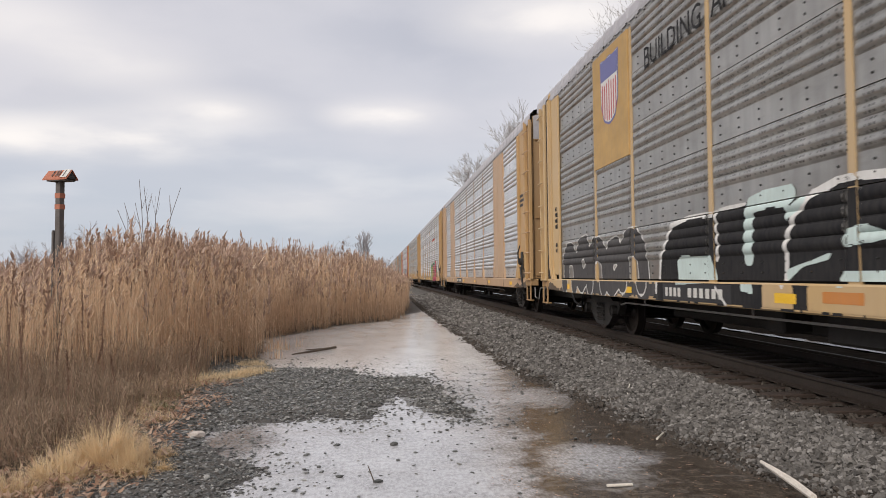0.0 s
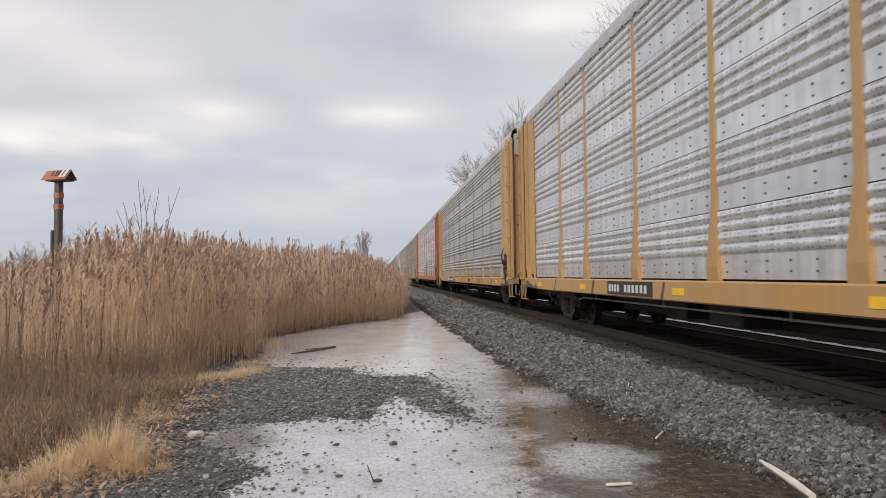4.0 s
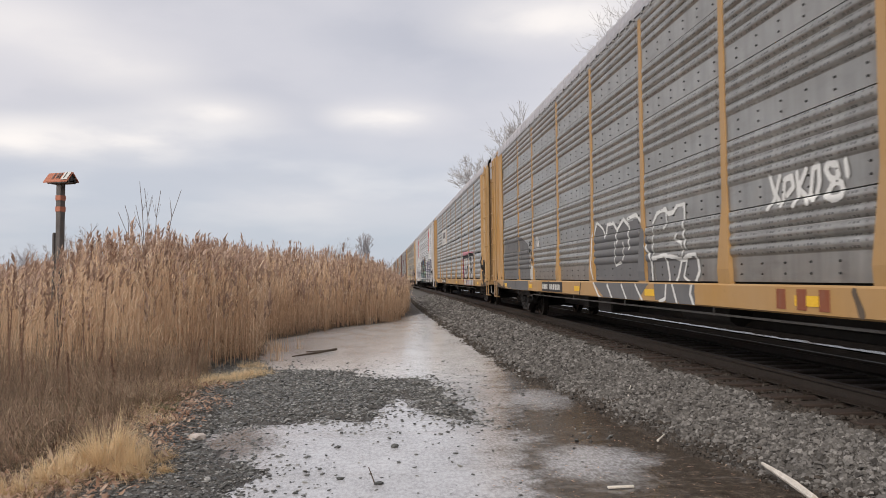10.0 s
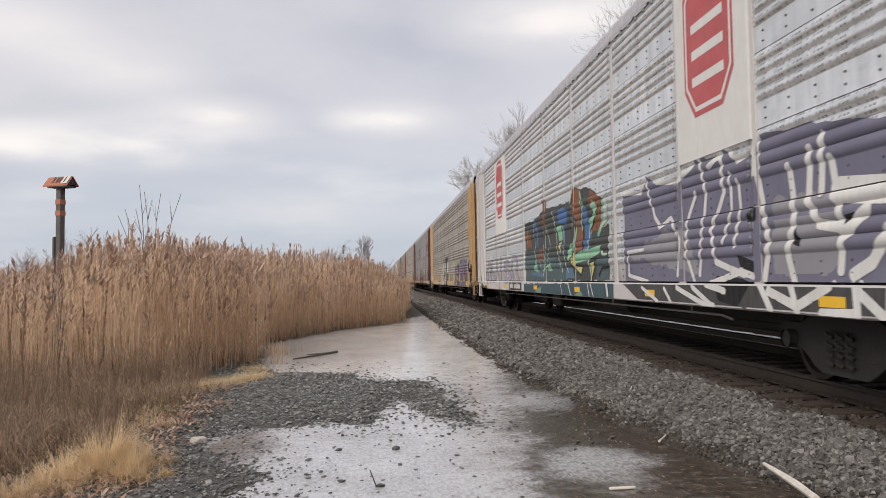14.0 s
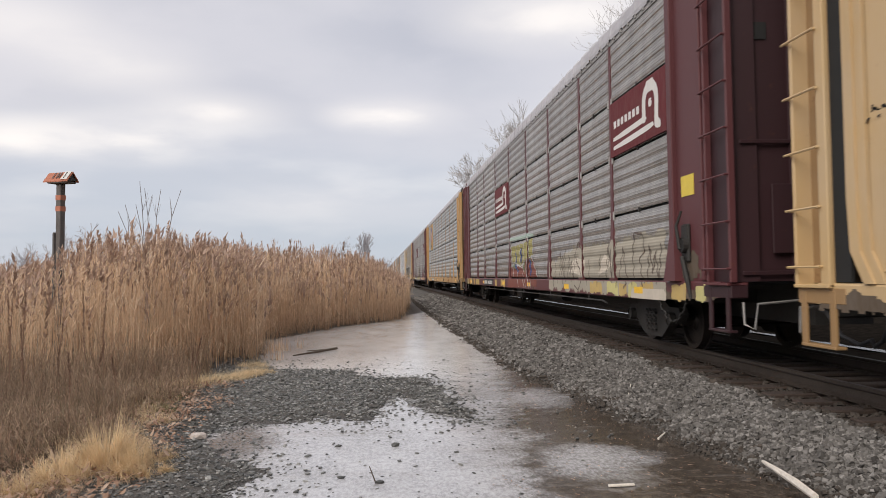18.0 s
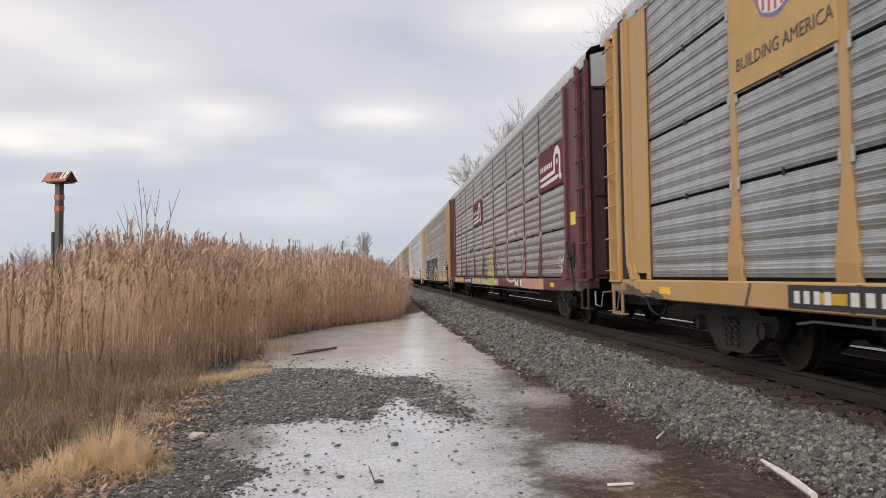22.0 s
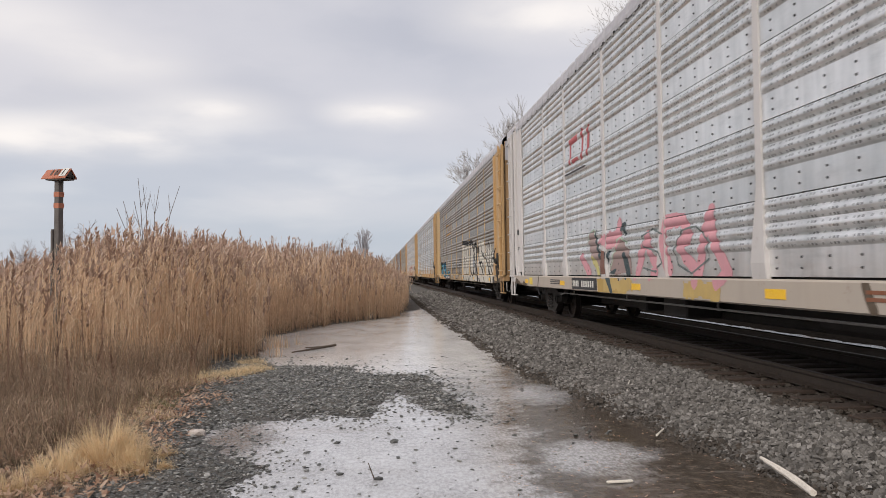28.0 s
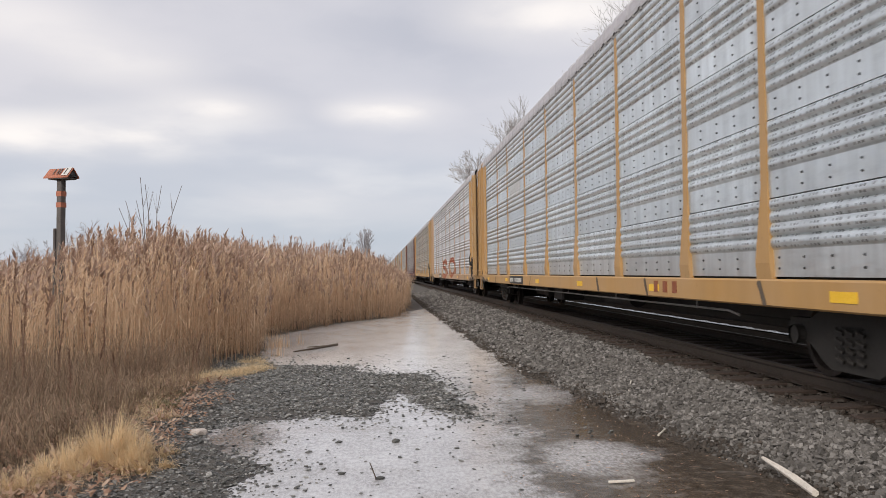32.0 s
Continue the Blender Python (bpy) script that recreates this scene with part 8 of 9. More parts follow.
    coat(a, "graffiti_fill", MINT_GREEN, [([(-2.84, 2.51), (-3.09, 2.41), (-3.04, 2.28), (-2.73, 2.17), (-2.64, 1.98)], 0.085), ([(-3.55, 2.51), (-3.48, 2.13), (-3.18, 1.93)], 0.05), ([(-2.18, 2.59), (-2.08, 2.09)], 0.04), ([(-1.92, 2.84), (-2.06, 2.58)], 0.045), ([(-1.56, 1.61), (-2.12, 1.67), (-2.64, 1.67), (-3.42, 1.72), (-3.24, 1.55), (-2.63, 1.48), (-2.1, 1.44), (-1.54, 1.42)], None), ([(-0.87, 1.48), (-0.96, 1.69), (-1.39, 1.93), (-1.69, 2.24), (-1.66, 2.05), (-1.45, 1.73), (-1.12, 1.47)], None), ([(0.08, 2.3), (-0.42, 2.29), (-0.4, 1.96), (-0.09, 1.94)], None), ([(2.76, 1.32), (2.41, 1.61), (2.28, 1.27)], None), ([(1.13, 1.3), (0.86, 1.55), (0.64, 1.29)], None)], 0.0056, rough_edge=0.01)
    coat(a, "graffiti_fill", ink("mid_blue", (0.07, 0.14, 0.33)), [([(-2.22, 2.55), (-2.44, 2.48), (-2.58, 2.26), (-2.59, 1.92), (-2.77, 1.98), (-2.66, 1.77), (-2.6, 1.45), (-2.19, 1.47), (-2.26, 1.93)], None), ([(-0.03, 2.61), (-0.55, 2.69), (-0.95, 2.55), (-0.9, 2.28), (-0.12, 2.35)], None), ([(-0.63, 2.2), (-0.47, 1.66)], 0.07), ([(2.56, 2.55), (2.13, 2.27), (2.34, 2.0)], 0.08)], 0.0062, rough_edge=0.015)
    coat(a, "graffiti_fill", ink("slate_blue", (0.10, 0.18, 0.27)), [([(-0.65, 1.37), (-1.18, 1.32), (-1.49, 1.11), (-0.63, 1.1)], None), ([(3.29, 1.23), (2.12, 1.31), (1.41, 1.12)], None)], 0.006, rough_edge=0.02)
    coat(a, "graffiti_fill", LEMON, [([(-1.03, 1.47), (-1.5, 1.71), (-1.56, 1.38), (-2.08, 1.37), (-1.87, 1.18)], None), ([(-2.65, 1.41), (-3.0, 1.44), (-2.8, 1.22), (-2.7, 1.11)], None), ([(-0.04, 1.9), (-0.33, 1.91), (-0.27, 1.63)], None)], 0.0068)
    coat(a, "graffiti_outline", BLACK_INK, [([(-1.03, 1.46), (-1.5, 1.73), (-1.57, 1.37), (-2.11, 1.36), (-1.89, 1.17), (-1.03, 1.46)], 0.022), ([(-2.63, 1.41), (-3.02, 1.45), (-2.8, 1.21), (-2.69, 1.1)], 0.02), ([(-2.6, 1.98), (-3.08, 2.24), (-3.24, 2.45)], 0.025), ([(-2.17, 2.06), (-2.15, 1.65)], 0.025), ([(-3.17, 1.16), (-3.39, 1.3), (-3.77, 1.31)], 0.03)], 0.0076)
    coat(a, "graffiti_outline", ink("pale_green_line", (0.45, 0.56, 0.45)), [([(3.49, 2.39), (3.81, 1.77), (3.83, 1.18)], 0.016), ([(2.66, 2.52), (2.55, 1.81), (2.21, 1.31)], 0.018), ([(1.57, 1.94), (1.36, 1.48), (1.66, 1.19)], 0.018), ([(1.15, 2.35), (0.81, 1.89), (1.12, 1.47)], 0.016), ([(0.53, 2.69), (0.21, 2.33), (0.11, 1.84), (-0.37, 1.25)], 0.022), ([(-0.52, 2.25), (-0.59, 1.64), (-0.86, 1.24)], 0.02), ([(-1.11, 2.72), (-1.4, 3.02)], 0.035), ([(-3.86, 2.48), (-3.81, 2.18), (-3.33, 2.04)], 0.035), ([(-2.6, 2.0), (-2.53, 1.47), (-2.67, 1.1)], 0.03), ([(-1.57, 1.84), (-1.59, 1.26)], 0.02), ([(-3.39, 1.61), (-3.55, 1.53), (-3.78, 1.54)], 0.025), ([(1.95, 1.52), (1.62, 1.3), (0.99, 1.42)], 0.018)], 0.0082)
    coat(a, "graffiti_fill", ink("soft_white", (0.58, 0.57, 0.56)), [([(-3.9, 2.07), (-4.03, 1.95), (-4.22, 1.73), (-4.3, 1.59), (-4.21, 1.55), (-3.98, 1.81), (-3.88, 1.89)], None), ([(-3.87, 1.21), (-4.02, 1.14), (-3.8, 1.05)], None)], 0.0052, rough_edge=0.02)
    coat(a, "graffiti_background", ink("sill_teal", (0.045, 0.085, 0.105)), [([(4.0, 0.97), (-4.18, 1.03), (-4.19, 0.62), (-2.32, 0.6), (4.04, 0.53)], None)], 0.003, rough_edge=0.02)
    coat(a, "graffiti_sill", ink("sill_sage", (0.20, 0.28, 0.20)), [([(-1.3, 0.73), (-2.06, 0.85), (-2.34, 0.63), (-1.33, 0.63)], None), ([(2.47, 0.83), (1.71, 0.94), (1.88, 0.61)], None)], 0.0035, rough_edge=0.03)
    coat(a, "graffiti_outline", WHITE_INK, [([(-0.98, 1.0), (-1.22, 0.76), (-1.46, 0.67)], 0.02), ([(-2.53, 1.0), (-2.71, 0.63)], 0.02), ([(-2.72, 1.01), (-3.05, 0.62)], 0.018), ([(-3.77, 1.0), (-3.83, 0.82)], 0.05), ([(-0.32, 0.98), (-0.5, 0.7)], 0.016)], 0.005)
    piece(a, chain_of(5, 41), 11.6, 5.0, 1.05, 1.7, [ink("faint_lilac", (0.36, 0.34, 0.40))], ink("faint_grey", (0.30, 0.29, 0.30)), 0.09, 0.02, 41)
    number_board(a, 6.3, 4.4, 7)
    # car 8: black and white piece and a purple and lime one
    a = c[8]
    coat(a, "graffiti_background", ink("chalk_cream", (0.70, 0.655, 0.58)), [([(3.7, 1.06), (3.71, 1.77), (3.38, 2.12), (2.51, 2.25), (2.15, 2.04), (1.65, 1.75), (1.46, 1.06), (1.4, 0.77), (3.03, 0.77)], None), ([(1.27, 2.2), (0.88, 2.22), (0.51, 2.0), (0.48, 1.53), (0.11, 1.07), (0.19, 0.77), (0.78, 0.77), (1.09, 1.17), (1.26, 1.28)], None), ([(0.04, 2.19), (-0.27, 2.23), (-0.76, 2.22), (-0.67, 0.77), (-0.18, 0.77), (-0.05, 1.19)], None)], 0.003, rough_edge=0.015)
    coat(a, "graffiti_block", BLACK_INK, [([(1.57, 2.26), (1.27, 2.26), (1.21, 1.24), (0.75, 0.77), (1.12, 0.77), (1.51, 1.21)], None)], 0.005)
    coat(a, "graffiti_outline", BLACK_INK, [([(3.63, 1.72), (3.45, 2.06), (3.04, 2.11)], 0.06), ([(2.49, 2.22), (2.26, 1.68), (2.0, 1.34), (1.68, 1.06)], 0.13), ([(3.53, 1.74), (2.8, 1.06), (2.7, 0.77)], 0.09), ([(2.48, 1.31), (1.97, 1.34)], 0.09), ([(1.27, 2.22), (0.75, 2.22), (0.52, 2.0), (0.72, 1.58), (0.86, 1.44), (0.51, 1.06), (0.23, 0.77)], 0.14), ([(-0.09, 2.26), (0.12, 2.23), (0.25, 1.96), (0.17, 1.38), (-0.02, 1.0), (-0.36, 0.77)], 0.22), ([(-0.17, 2.31), (-0.48, 2.2)], 0.08), ([(-0.6, 2.34), (-0.76, 2.32)], 0.1), ([(-0.36, 1.37), (-0.71, 1.39)], 0.13), ([(-0.62, 1.35), (-0.64, 1.12)], 0.1), ([(1.79, 0.83), (1.48, 0.77)], 0.1)], 0.0055)
    coat(a, "graffiti_highlight", WHITE_INK, [([(1.22, 2.23), (0.75, 2.24), (0.46, 1.97)], 0.025), ([(0.32, 2.2), (0.35, 1.97), (0.26, 1.35)], 0.02), ([(1.62, 2.21), (1.57, 2.26)], 0.02)], 0.007)
    coat(a, "graffiti_background", PURPLE, [([(-4.75, 0.77), (-4.7, 1.6), (-5.0, 1.95), (-6.0, 1.95), (-8.5, 2.1), (-10.5, 2.0), (-10.6, 0.77)], None)], 0.003, rough_edge=0.05)
    coat(a, "graffiti_fill", ink("wine", (0.16, 0.05, 0.09)), [([(-6.2, 0.8), (-6.3, 1.85), (-7.2, 1.9), (-7.1, 0.8)], None), ([(-9.0, 0.8), (-9.1, 1.8), (-9.8, 1.8), (-9.7, 0.8)], None)], 0.005)
    coat(a, "graffiti_fill", ink("pale_lime", (0.34, 0.42, 0.22)), [([(-5.0, 2.0), (-5.6, 1.85), (-6.4, 2.1), (-7.0, 1.95)], 0.10), ([(-5.7, 1.9), (-5.6, 2.6)], 0.035), ([(-5.2, 1.45), (-5.7, 1.1)], 0.06), ([(-6.0, 1.5), (-6.5, 1.5)], 0.07), ([(-6.0, 1.15), (-6.6, 1.15)], 0.08), ([(-5.1, 1.0), (-5.6, 0.78), (-6.2, 1.0)], 0.03)], 0.007, rough_edge=0.02)
    coat(a, "graffiti_outline", ink("pale_line", (0.50, 0.49, 0.48)), [(l, 0.018) for l in figures(["arch", "bar", "flag", "loop", "spike"], -4.8, -10.4, 0.85, 1.85, 47)], 0.008)
    number_board(a, 6.4, 4.3, 8)
    scribble(a, -3.9, -4.3, 1.4, 1.7, WHITE_INK, 48, 4, 0.012)
    scribble(a, 12.4, 12.9, 2.35, 2.5, BLACK_INK, 49, 4, 0.012)
    # cars 9 and 11: maroon plates with a white emblem
    for a in (c[9], c[11]):
        track_emblem(a, 4.12, 1.48, 3.14, 4.07)
        track_emblem(a, -9.25, -11.8, 3.14, 4.07)
        bm = bmesh.new()
        box(bm, -SIDE + 0.027, -SIDE + 0.036, -12.65, -12.25, 2.15, 2.42)
        part("label", bm, M["yellow_label"], a.top, "yellow label with fine print")
    a = c[9]
    coat(a, "graffiti_sill", OCHRE, [block(-12.4, -11.9, 0.78, 1.0), block(-11.2, -10.6, 0.78, 1.0), block(-10.0, -9.6, 0.77, 0.98), block(-8.6, -7.8, 0.79, 1.0)], 0.0035, rough_edge=0.04)
    coat(a, "graffiti_sill", ink("sill_lemon", (0.55, 0.50, 0.22)), [block(-10.5, -10.05, 0.79, 1.0), block(-9.5, -8.9, 0.80, 1.0), block(-13.0, -12.7, 0.80, 0.99)], 0.0042, rough_edge=0.04)
    coat(a, "graffiti_background", ink("beige_haze", (0.36, 0.33, 0.27)), [([(-4.2, 0.8), (-4.3, 1.4), (-6.5, 1.7), (-9.0, 1.7), (-11.6, 1.75), (-11.7, 0.8)], None)], 0.003, rough_edge=0.08)
    coat(a, "graffiti_outline", ink("brown_line", (0.12, 0.09, 0.075)), [(l, 0.016) for l in figures(chain_of(10, 51), -4.4, -11.5, 0.85, 1.6, 51, 0.12)], 0.006)
    coat(a, "graffiti_fill", CREAM, [([(-6.0, 1.2), (-6.6, 1.5), (-7.4, 1.4), (-7.2, 1.1)], None), ([(-8.2, 1.1), (-8.6, 1.5), (-9.3, 1.3)], None), ([(-10.3, 0.8), (-11.6, 0.8)], 0.1)], 0.005)
    coat(a, "graffiti_background", ink("muddy_red", (0.20, 0.065, 0.05)), [([(1.32, 1.36), (-0.78, 1.41), (-1.25, 1.51), (-2.06, 1.64), (-2.3, 1.48), (-2.82, 1.1), (-2.81, 0.84), (1.59, 0.75)], None)], 0.003, rough_edge=0.03)
    coat(a, "graffiti_background", ink("muddy_yellow", (0.34, 0.31, 0.12)), [([(1.07, 1.98), (-1.22, 2.04), (-2.14, 2.12), (-2.15, 1.66), (-1.68, 1.61), (-0.93, 1.53), (-0.41, 1.4), (0.9, 1.53)], None)], 0.004, rough_edge=0.03)
    coat(a, "graffiti_fill", NAVY, [([(-0.39, 1.88), (-0.61, 1.89), (-0.67, 1.54), (-0.4, 1.42)], None), ([(0.31, 1.74), (0.22, 1.55)], 0.08), ([(0.42, 1.45), (-0.0, 1.22)], 0.06), ([(-1.81, 1.48), (-1.9, 1.2)], 0.09)], 0.006, rough_edge=0.02)
    coat(a, "graffiti_fill", ink("dull_green", (0.14, 0.17, 0.09)), [([(0.91, 1.39), (0.42, 1.56), (0.25, 1.3)], None), ([(-0.71, 1.38), (-0.99, 1.52), (-1.07, 1.14)], None), ([(-1.73, 1.54), (-1.96, 1.62), (-1.99, 1.36)], None)], 0.0055, rough_edge=0.02)
    coat(a, "graffiti_outline", ink("mint_line", (0.42, 0.52, 0.46)), [([(1.31, 2.23), (0.38, 2.21), (-0.96, 2.19), (-1.54, 2.21), (-2.34, 2.17)], 0.055)], 0.008, rough_edge=0.01)
    coat(a, "graffiti_outline", ink("pale_line", (0.50, 0.49, 0.48)), [([(0.26, 2.06), (0.28, 1.73), (0.36, 1.5)], 0.022), ([(-0.4, 2.06), (-0.32, 1.69), (-0.3, 1.37)], 0.026), ([(-0.93, 2.04), (-0.93, 1.65), (-0.78, 1.34), (-0.79, 1.09)], 0.03), ([(0.8, 1.42), (0.73, 1.09)], 0.025), ([(0.06, 1.29), (0.07, 1.09)], 0.018), ([(0.68, 1.82), (0.6, 1.51), (-0.78, 1.33)], 0.016), ([(-1.61, 2.05), (-1.63, 1.81), (-1.43, 1.38), (-1.48, 1.14), (-1.65, 1.0), (-1.84, 0.79)], 0.03), ([(-2.24, 2.11), (-2.19, 1.65)], 0.03), ([(-2.01, 1.64), (-2.3, 1.46), (-2.57, 1.26), (-2.8, 1.08)], 0.03), ([(-0.87, 1.04), (-1.15, 0.79)], 0.02), ([(-1.23, 1.0), (-1.34, 0.81)], 0.02), ([(-0.07, 1.03), (-0.3, 0.79)], 0.016), ([(-1.98, 1.03), (-2.09, 0.82)], 0.02)], 0.009)
    coat(a, "graffiti_outline", ink("brown_line", (0.12, 0.09, 0.075)), [([(-1.65, 2.08), (-1.69, 1.72), (-1.5, 1.38), (-1.54, 1.11)], 0.02), ([(-2.04, 1.66), (-2.34, 1.47), (-2.84, 1.09)], 0.016), ([(-0.49, 1.88), (-0.49, 1.38)], 0.014), ([(0.16, 2.01), (0.15, 1.51)], 0.014)], 0.0095)
    coat(a, "graffiti_haze", ink("white_haze", (0.40, 0.385, 0.37)), [([(-2.87, 1.72), (-3.02, 1.83), (-3.07, 2.0), (-3.13, 1.82), (-3.0, 1.75), (-3.08, 1.59)], 0.03), ([(-3.18, 1.89), (-3.26, 2.02), (-3.34, 1.91), (-3.28, 1.76), (-3.36, 1.72), (-3.3, 1.52)], 0.03), ([(-3.39, 1.49), (-3.43, 1.31), (-3.39, 1.18)], 0.025)], 0.005)
    coat(a, "graffiti_haze", ink("white_haze", (0.40, 0.385, 0.37)), [([(6.86, 2.04), (6.68, 1.31), (5.99, 1.24)], 0.03), ([(6.16, 1.88), (5.54, 1.41), (5.5, 1.96)], 0.03), ([(5.09, 1.99), (5.07, 1.29)], 0.03), ([(4.74, 1.6), (4.35, 1.9), (4.32, 1.28)], 0.03), ([(3.67, 1.95), (3.56, 1.27), (3.13, 1.64), (2.96, 1.22)], 0.03), ([(2.72, 1.85), (2.52, 1.52), (2.81, 1.3)], 0.03), ([(2.3, 1.69), (2.14, 1.34), (1.95, 1.71)], 0.03), ([(7.1, 2.18), (7.03, 1.19)], 0.05)], 0.005)
    coat(a, "graffiti_sill", OCHRE, [block(2.1, 3.0, 0.78, 1.0), block(8.5, 9.6, 0.78, 1.0), block(3.9, 4.3, 0.78, 1.0)], 0.003, rough_edge=0.04)
    coat(a, "graffiti_sill", ink("sill_straw", (0.46, 0.38, 0.20)), [block(12.24, 12.62, 0.77, 1.01), block(10.85, 11.43, 0.77, 1.01), block(10.09, 10.40, 0.77, 1.01)], 0.0030, rough_edge=0.03)
    coat(a, "graffiti_sill", ink("sill_amber", (0.55, 0.29, 0.06)), [block(11.47, 11.89, 0.77, 1.01), block(9.84, 10.08, 0.77, 1.01)], 0.0034, rough_edge=0.02)
    coat(a, "graffiti_sill", ink("sill_umber", (0.10, 0.055, 0.045)), [block(11.91, 12.19, 0.77, 1.01), block(10.44, 10.82, 0.77, 1.01)], 0.0032, rough_edge=0.03)
    number_board(a, 7.0, 4.7, 9)
    # car 10: yellow plate with shield and words
    a = c[10]
    plate(a, "emblem_plate", 9.08, 7.12, 3.15, 5.1, SIGN_YELLOW, "yellow plate with a striped shield")
    shield(a, 8.1, 4.3, 1.0, 1.2)
    lettering(a, "BUILDING AMERICA", 8.98, 3.36, 0.205, GREY_INK, PLATE + 0.003)
    number_board(a, 8.0, 5.6, 10)
    sill_mark(a, -5.7, WORN_RED)
    sill_mark(a, -2.6, BLACK_INK, 5, 0.1, 0.1, 0.83)
    # car 11: outlined figures
    a = c[11]
    coat(a, "graffiti_outline", ink("grey_line", (0.50, 0.49, 0.47)), [([(-4.21, 2.24), (-4.49, 2.4), (-5.01, 2.46), (-5.48, 2.45), (-5.82, 2.34), (-6.06, 2.17), (-6.25, 1.98), (-6.41, 1.77), (-6.57, 1.59), (-6.67, 1.33), (-6.73, 1.06)], 0.055), ([(-5.43, 1.15), (-5.22, 1.3), (-5.23, 1.49), (-5.42, 1.57), (-5.68, 1.54), (-5.84, 1.39), (-5.85, 1.01)], 0.035), ([(-2.97, 1.94), (-2.04, 1.66), (-3.93, 1.02)], 0.045), ([(-4.14, 2.23), (-3.99, 1.83), (-4.03, 1.32), (-4.28, 0.99), (-5.0, 0.91), (-5.77, 0.97)], 0.04), ([(-2.1, 2.49), (-2.85, 2.23), (-2.54, 2.11)], 0.025), ([(5.21, 2.31), (4.45, 2.38), (4.0, 1.92), (3.29, 1.04)], 0.03), ([(3.14, 2.02), (1.98, 1.77), (2.59, 1.4), (3.05, 0.93)], 0.025), ([(1.59, 3.07), (1.16, 2.17), (1.49, 1.32)], 0.03)], 0.004)
    coat(a, "graffiti_outline", BLACK_INK, [([(-5.48, 2.45), (-5.82, 2.34), (-6.06, 2.17), (-6.25, 1.98), (-6.41, 1.77), (-6.57, 1.59), (-6.67, 1.33), (-6.73, 1.06)], 0.026), ([(-5.43, 1.15), (-5.22, 1.3), (-5.23, 1.49), (-5.42, 1.57), (-5.68, 1.54), (-5.84, 1.39), (-5.85, 1.01)], 0.016), ([(-3.02, 1.92), (-2.13, 1.66), (-4.01, 1.02)], 0.02), ([(-4.07, 2.24), (-3.9, 1.83), (-3.96, 1.33)], 0.025), ([(5.45, 2.32), (5.66, 1.84)], 0.02), ([(4.13, 2.07), (3.55, 1.07)], 0.02), ([(-1.93, 2.46), (-1.77, 1.67), (-1.93, 1.17)], 0.05), ([(1.18, 1.92), (0.76, 1.07), (0.09, 0.96)], 0.03)], 0.006)
    coat(a, "graffiti_fill", ink("pale_grey", (0.36, 0.345, 0.335)), [([(-4.33, 2.09), (-4.49, 1.79), (-4.62, 1.23), (-4.18, 1.17), (-4.17, 1.65)], None)], 0.0045, rough_edge=0.02)
    coat(a, "graffiti_fill", ink("sick_yellow", (0.40, 0.39, 0.16)), [([(-0.42, 2.01), (0.1, 1.41), (0.33, 0.72), (-1.9, 0.78), (-1.54, 1.38), (-0.93, 1.94)], None), ([(-0.43, 2.59), (-0.22, 2.08), (-0.63, 2.07)], None)], 0.004, rough_edge=0.02)
    coat(a, "graffiti_outline", BLACK_INK, [([(-0.46, 2.04), (0.18, 1.41), (0.4, 0.95)], 0.018), ([(-0.86, 1.98), (-1.54, 1.38), (-1.92, 0.97)], 0.018), ([(-0.5, 1.45), (-0.76, 1.23), (-1.04, 1.41)], 0.02), ([(-0.68, 1.7), (-0.5, 1.56), (-0.9, 1.55)], 0.015)], 0.006)
    coat(a, "graffiti_fill", ink("dusty_pink", (0.34, 0.235, 0.235)), [([(-6.88, 1.56), (-7.26, 1.62), (-7.45, 1.46), (-7.55, 1.19), (-6.99, 1.17)], None)], 0.003, rough_edge=0.06)
    coat(a, "graffiti_scribble", WHITE_INK, [([(-11.04, 1.46), (-11.25, 1.52), (-11.34, 1.38), (-11.55, 1.51), (-11.63, 1.33), (-11.83, 1.44), (-11.91, 1.29)], 0.022), ([(-11.13, 1.32), (-11.44, 1.28), (-11.33, 1.18), (-11.63, 1.22), (-11.71, 1.11), (-11.99, 1.21), (-12.11, 1.07)], 0.022)], 0.006)
    coat(a, "graffiti_sill", ink("dull_pink", (0.47, 0.26, 0.19)), [block(-9.6, -6.7, 0.76, 1.01)], 0.003)
    coat(a, "graffiti_sill", BLACK_INK, [block(-6.65, -5.5, 0.76, 1.0)], 0.0032, rough_edge=0.02)
    coat(a, "graffiti_outline", BLACK_INK, [([(6.1, 0.85), (5.9, 1.6), (5.5, 2.15), (4.9, 2.3), (4.2, 2.1), (3.7, 1.5), (3.7, 0.9)], 0.05), ([(5.2, 0.95), (5.0, 1.35), (4.6, 1.35), (4.5, 0.95)], 0.025)], 0.005)
    coat(a, "graffiti_fill", ink("pale_grey", (0.36, 0.345, 0.335)), [([(4.65, 2.1), (4.4, 2.15), (3.95, 1.15), (4.3, 1.1)], None)], 0.006)
    coat(a, "graffiti_sill", OCHRE, [block(-9.6, -9.0, 0.76, 1.01), block(2.0, 3.2, 0.78, 1.0), block(8.0, 12.0, 0.80, 1.01)], 0.003, rough_edge=0.03)
    coat(a, "graffiti_sill", ink("dirty_cream", (0.42, 0.40, 0.36)), [block(-2.5, 2.0, 0.78, 1.0), block(3.2, 4.8, 0.78, 1.0)], 0.0025, rough_edge=0.04)
    sill_mark(a, -5.6, SIGN_WHITE, 3, 0.33, 0.2, 0.79)
    number_board(a, 7.4, 4.95, 11)
    scribble(a, 12.6, 12.3, 2.4, 3.2, WHITE_INK, 63, 4, 0.012)
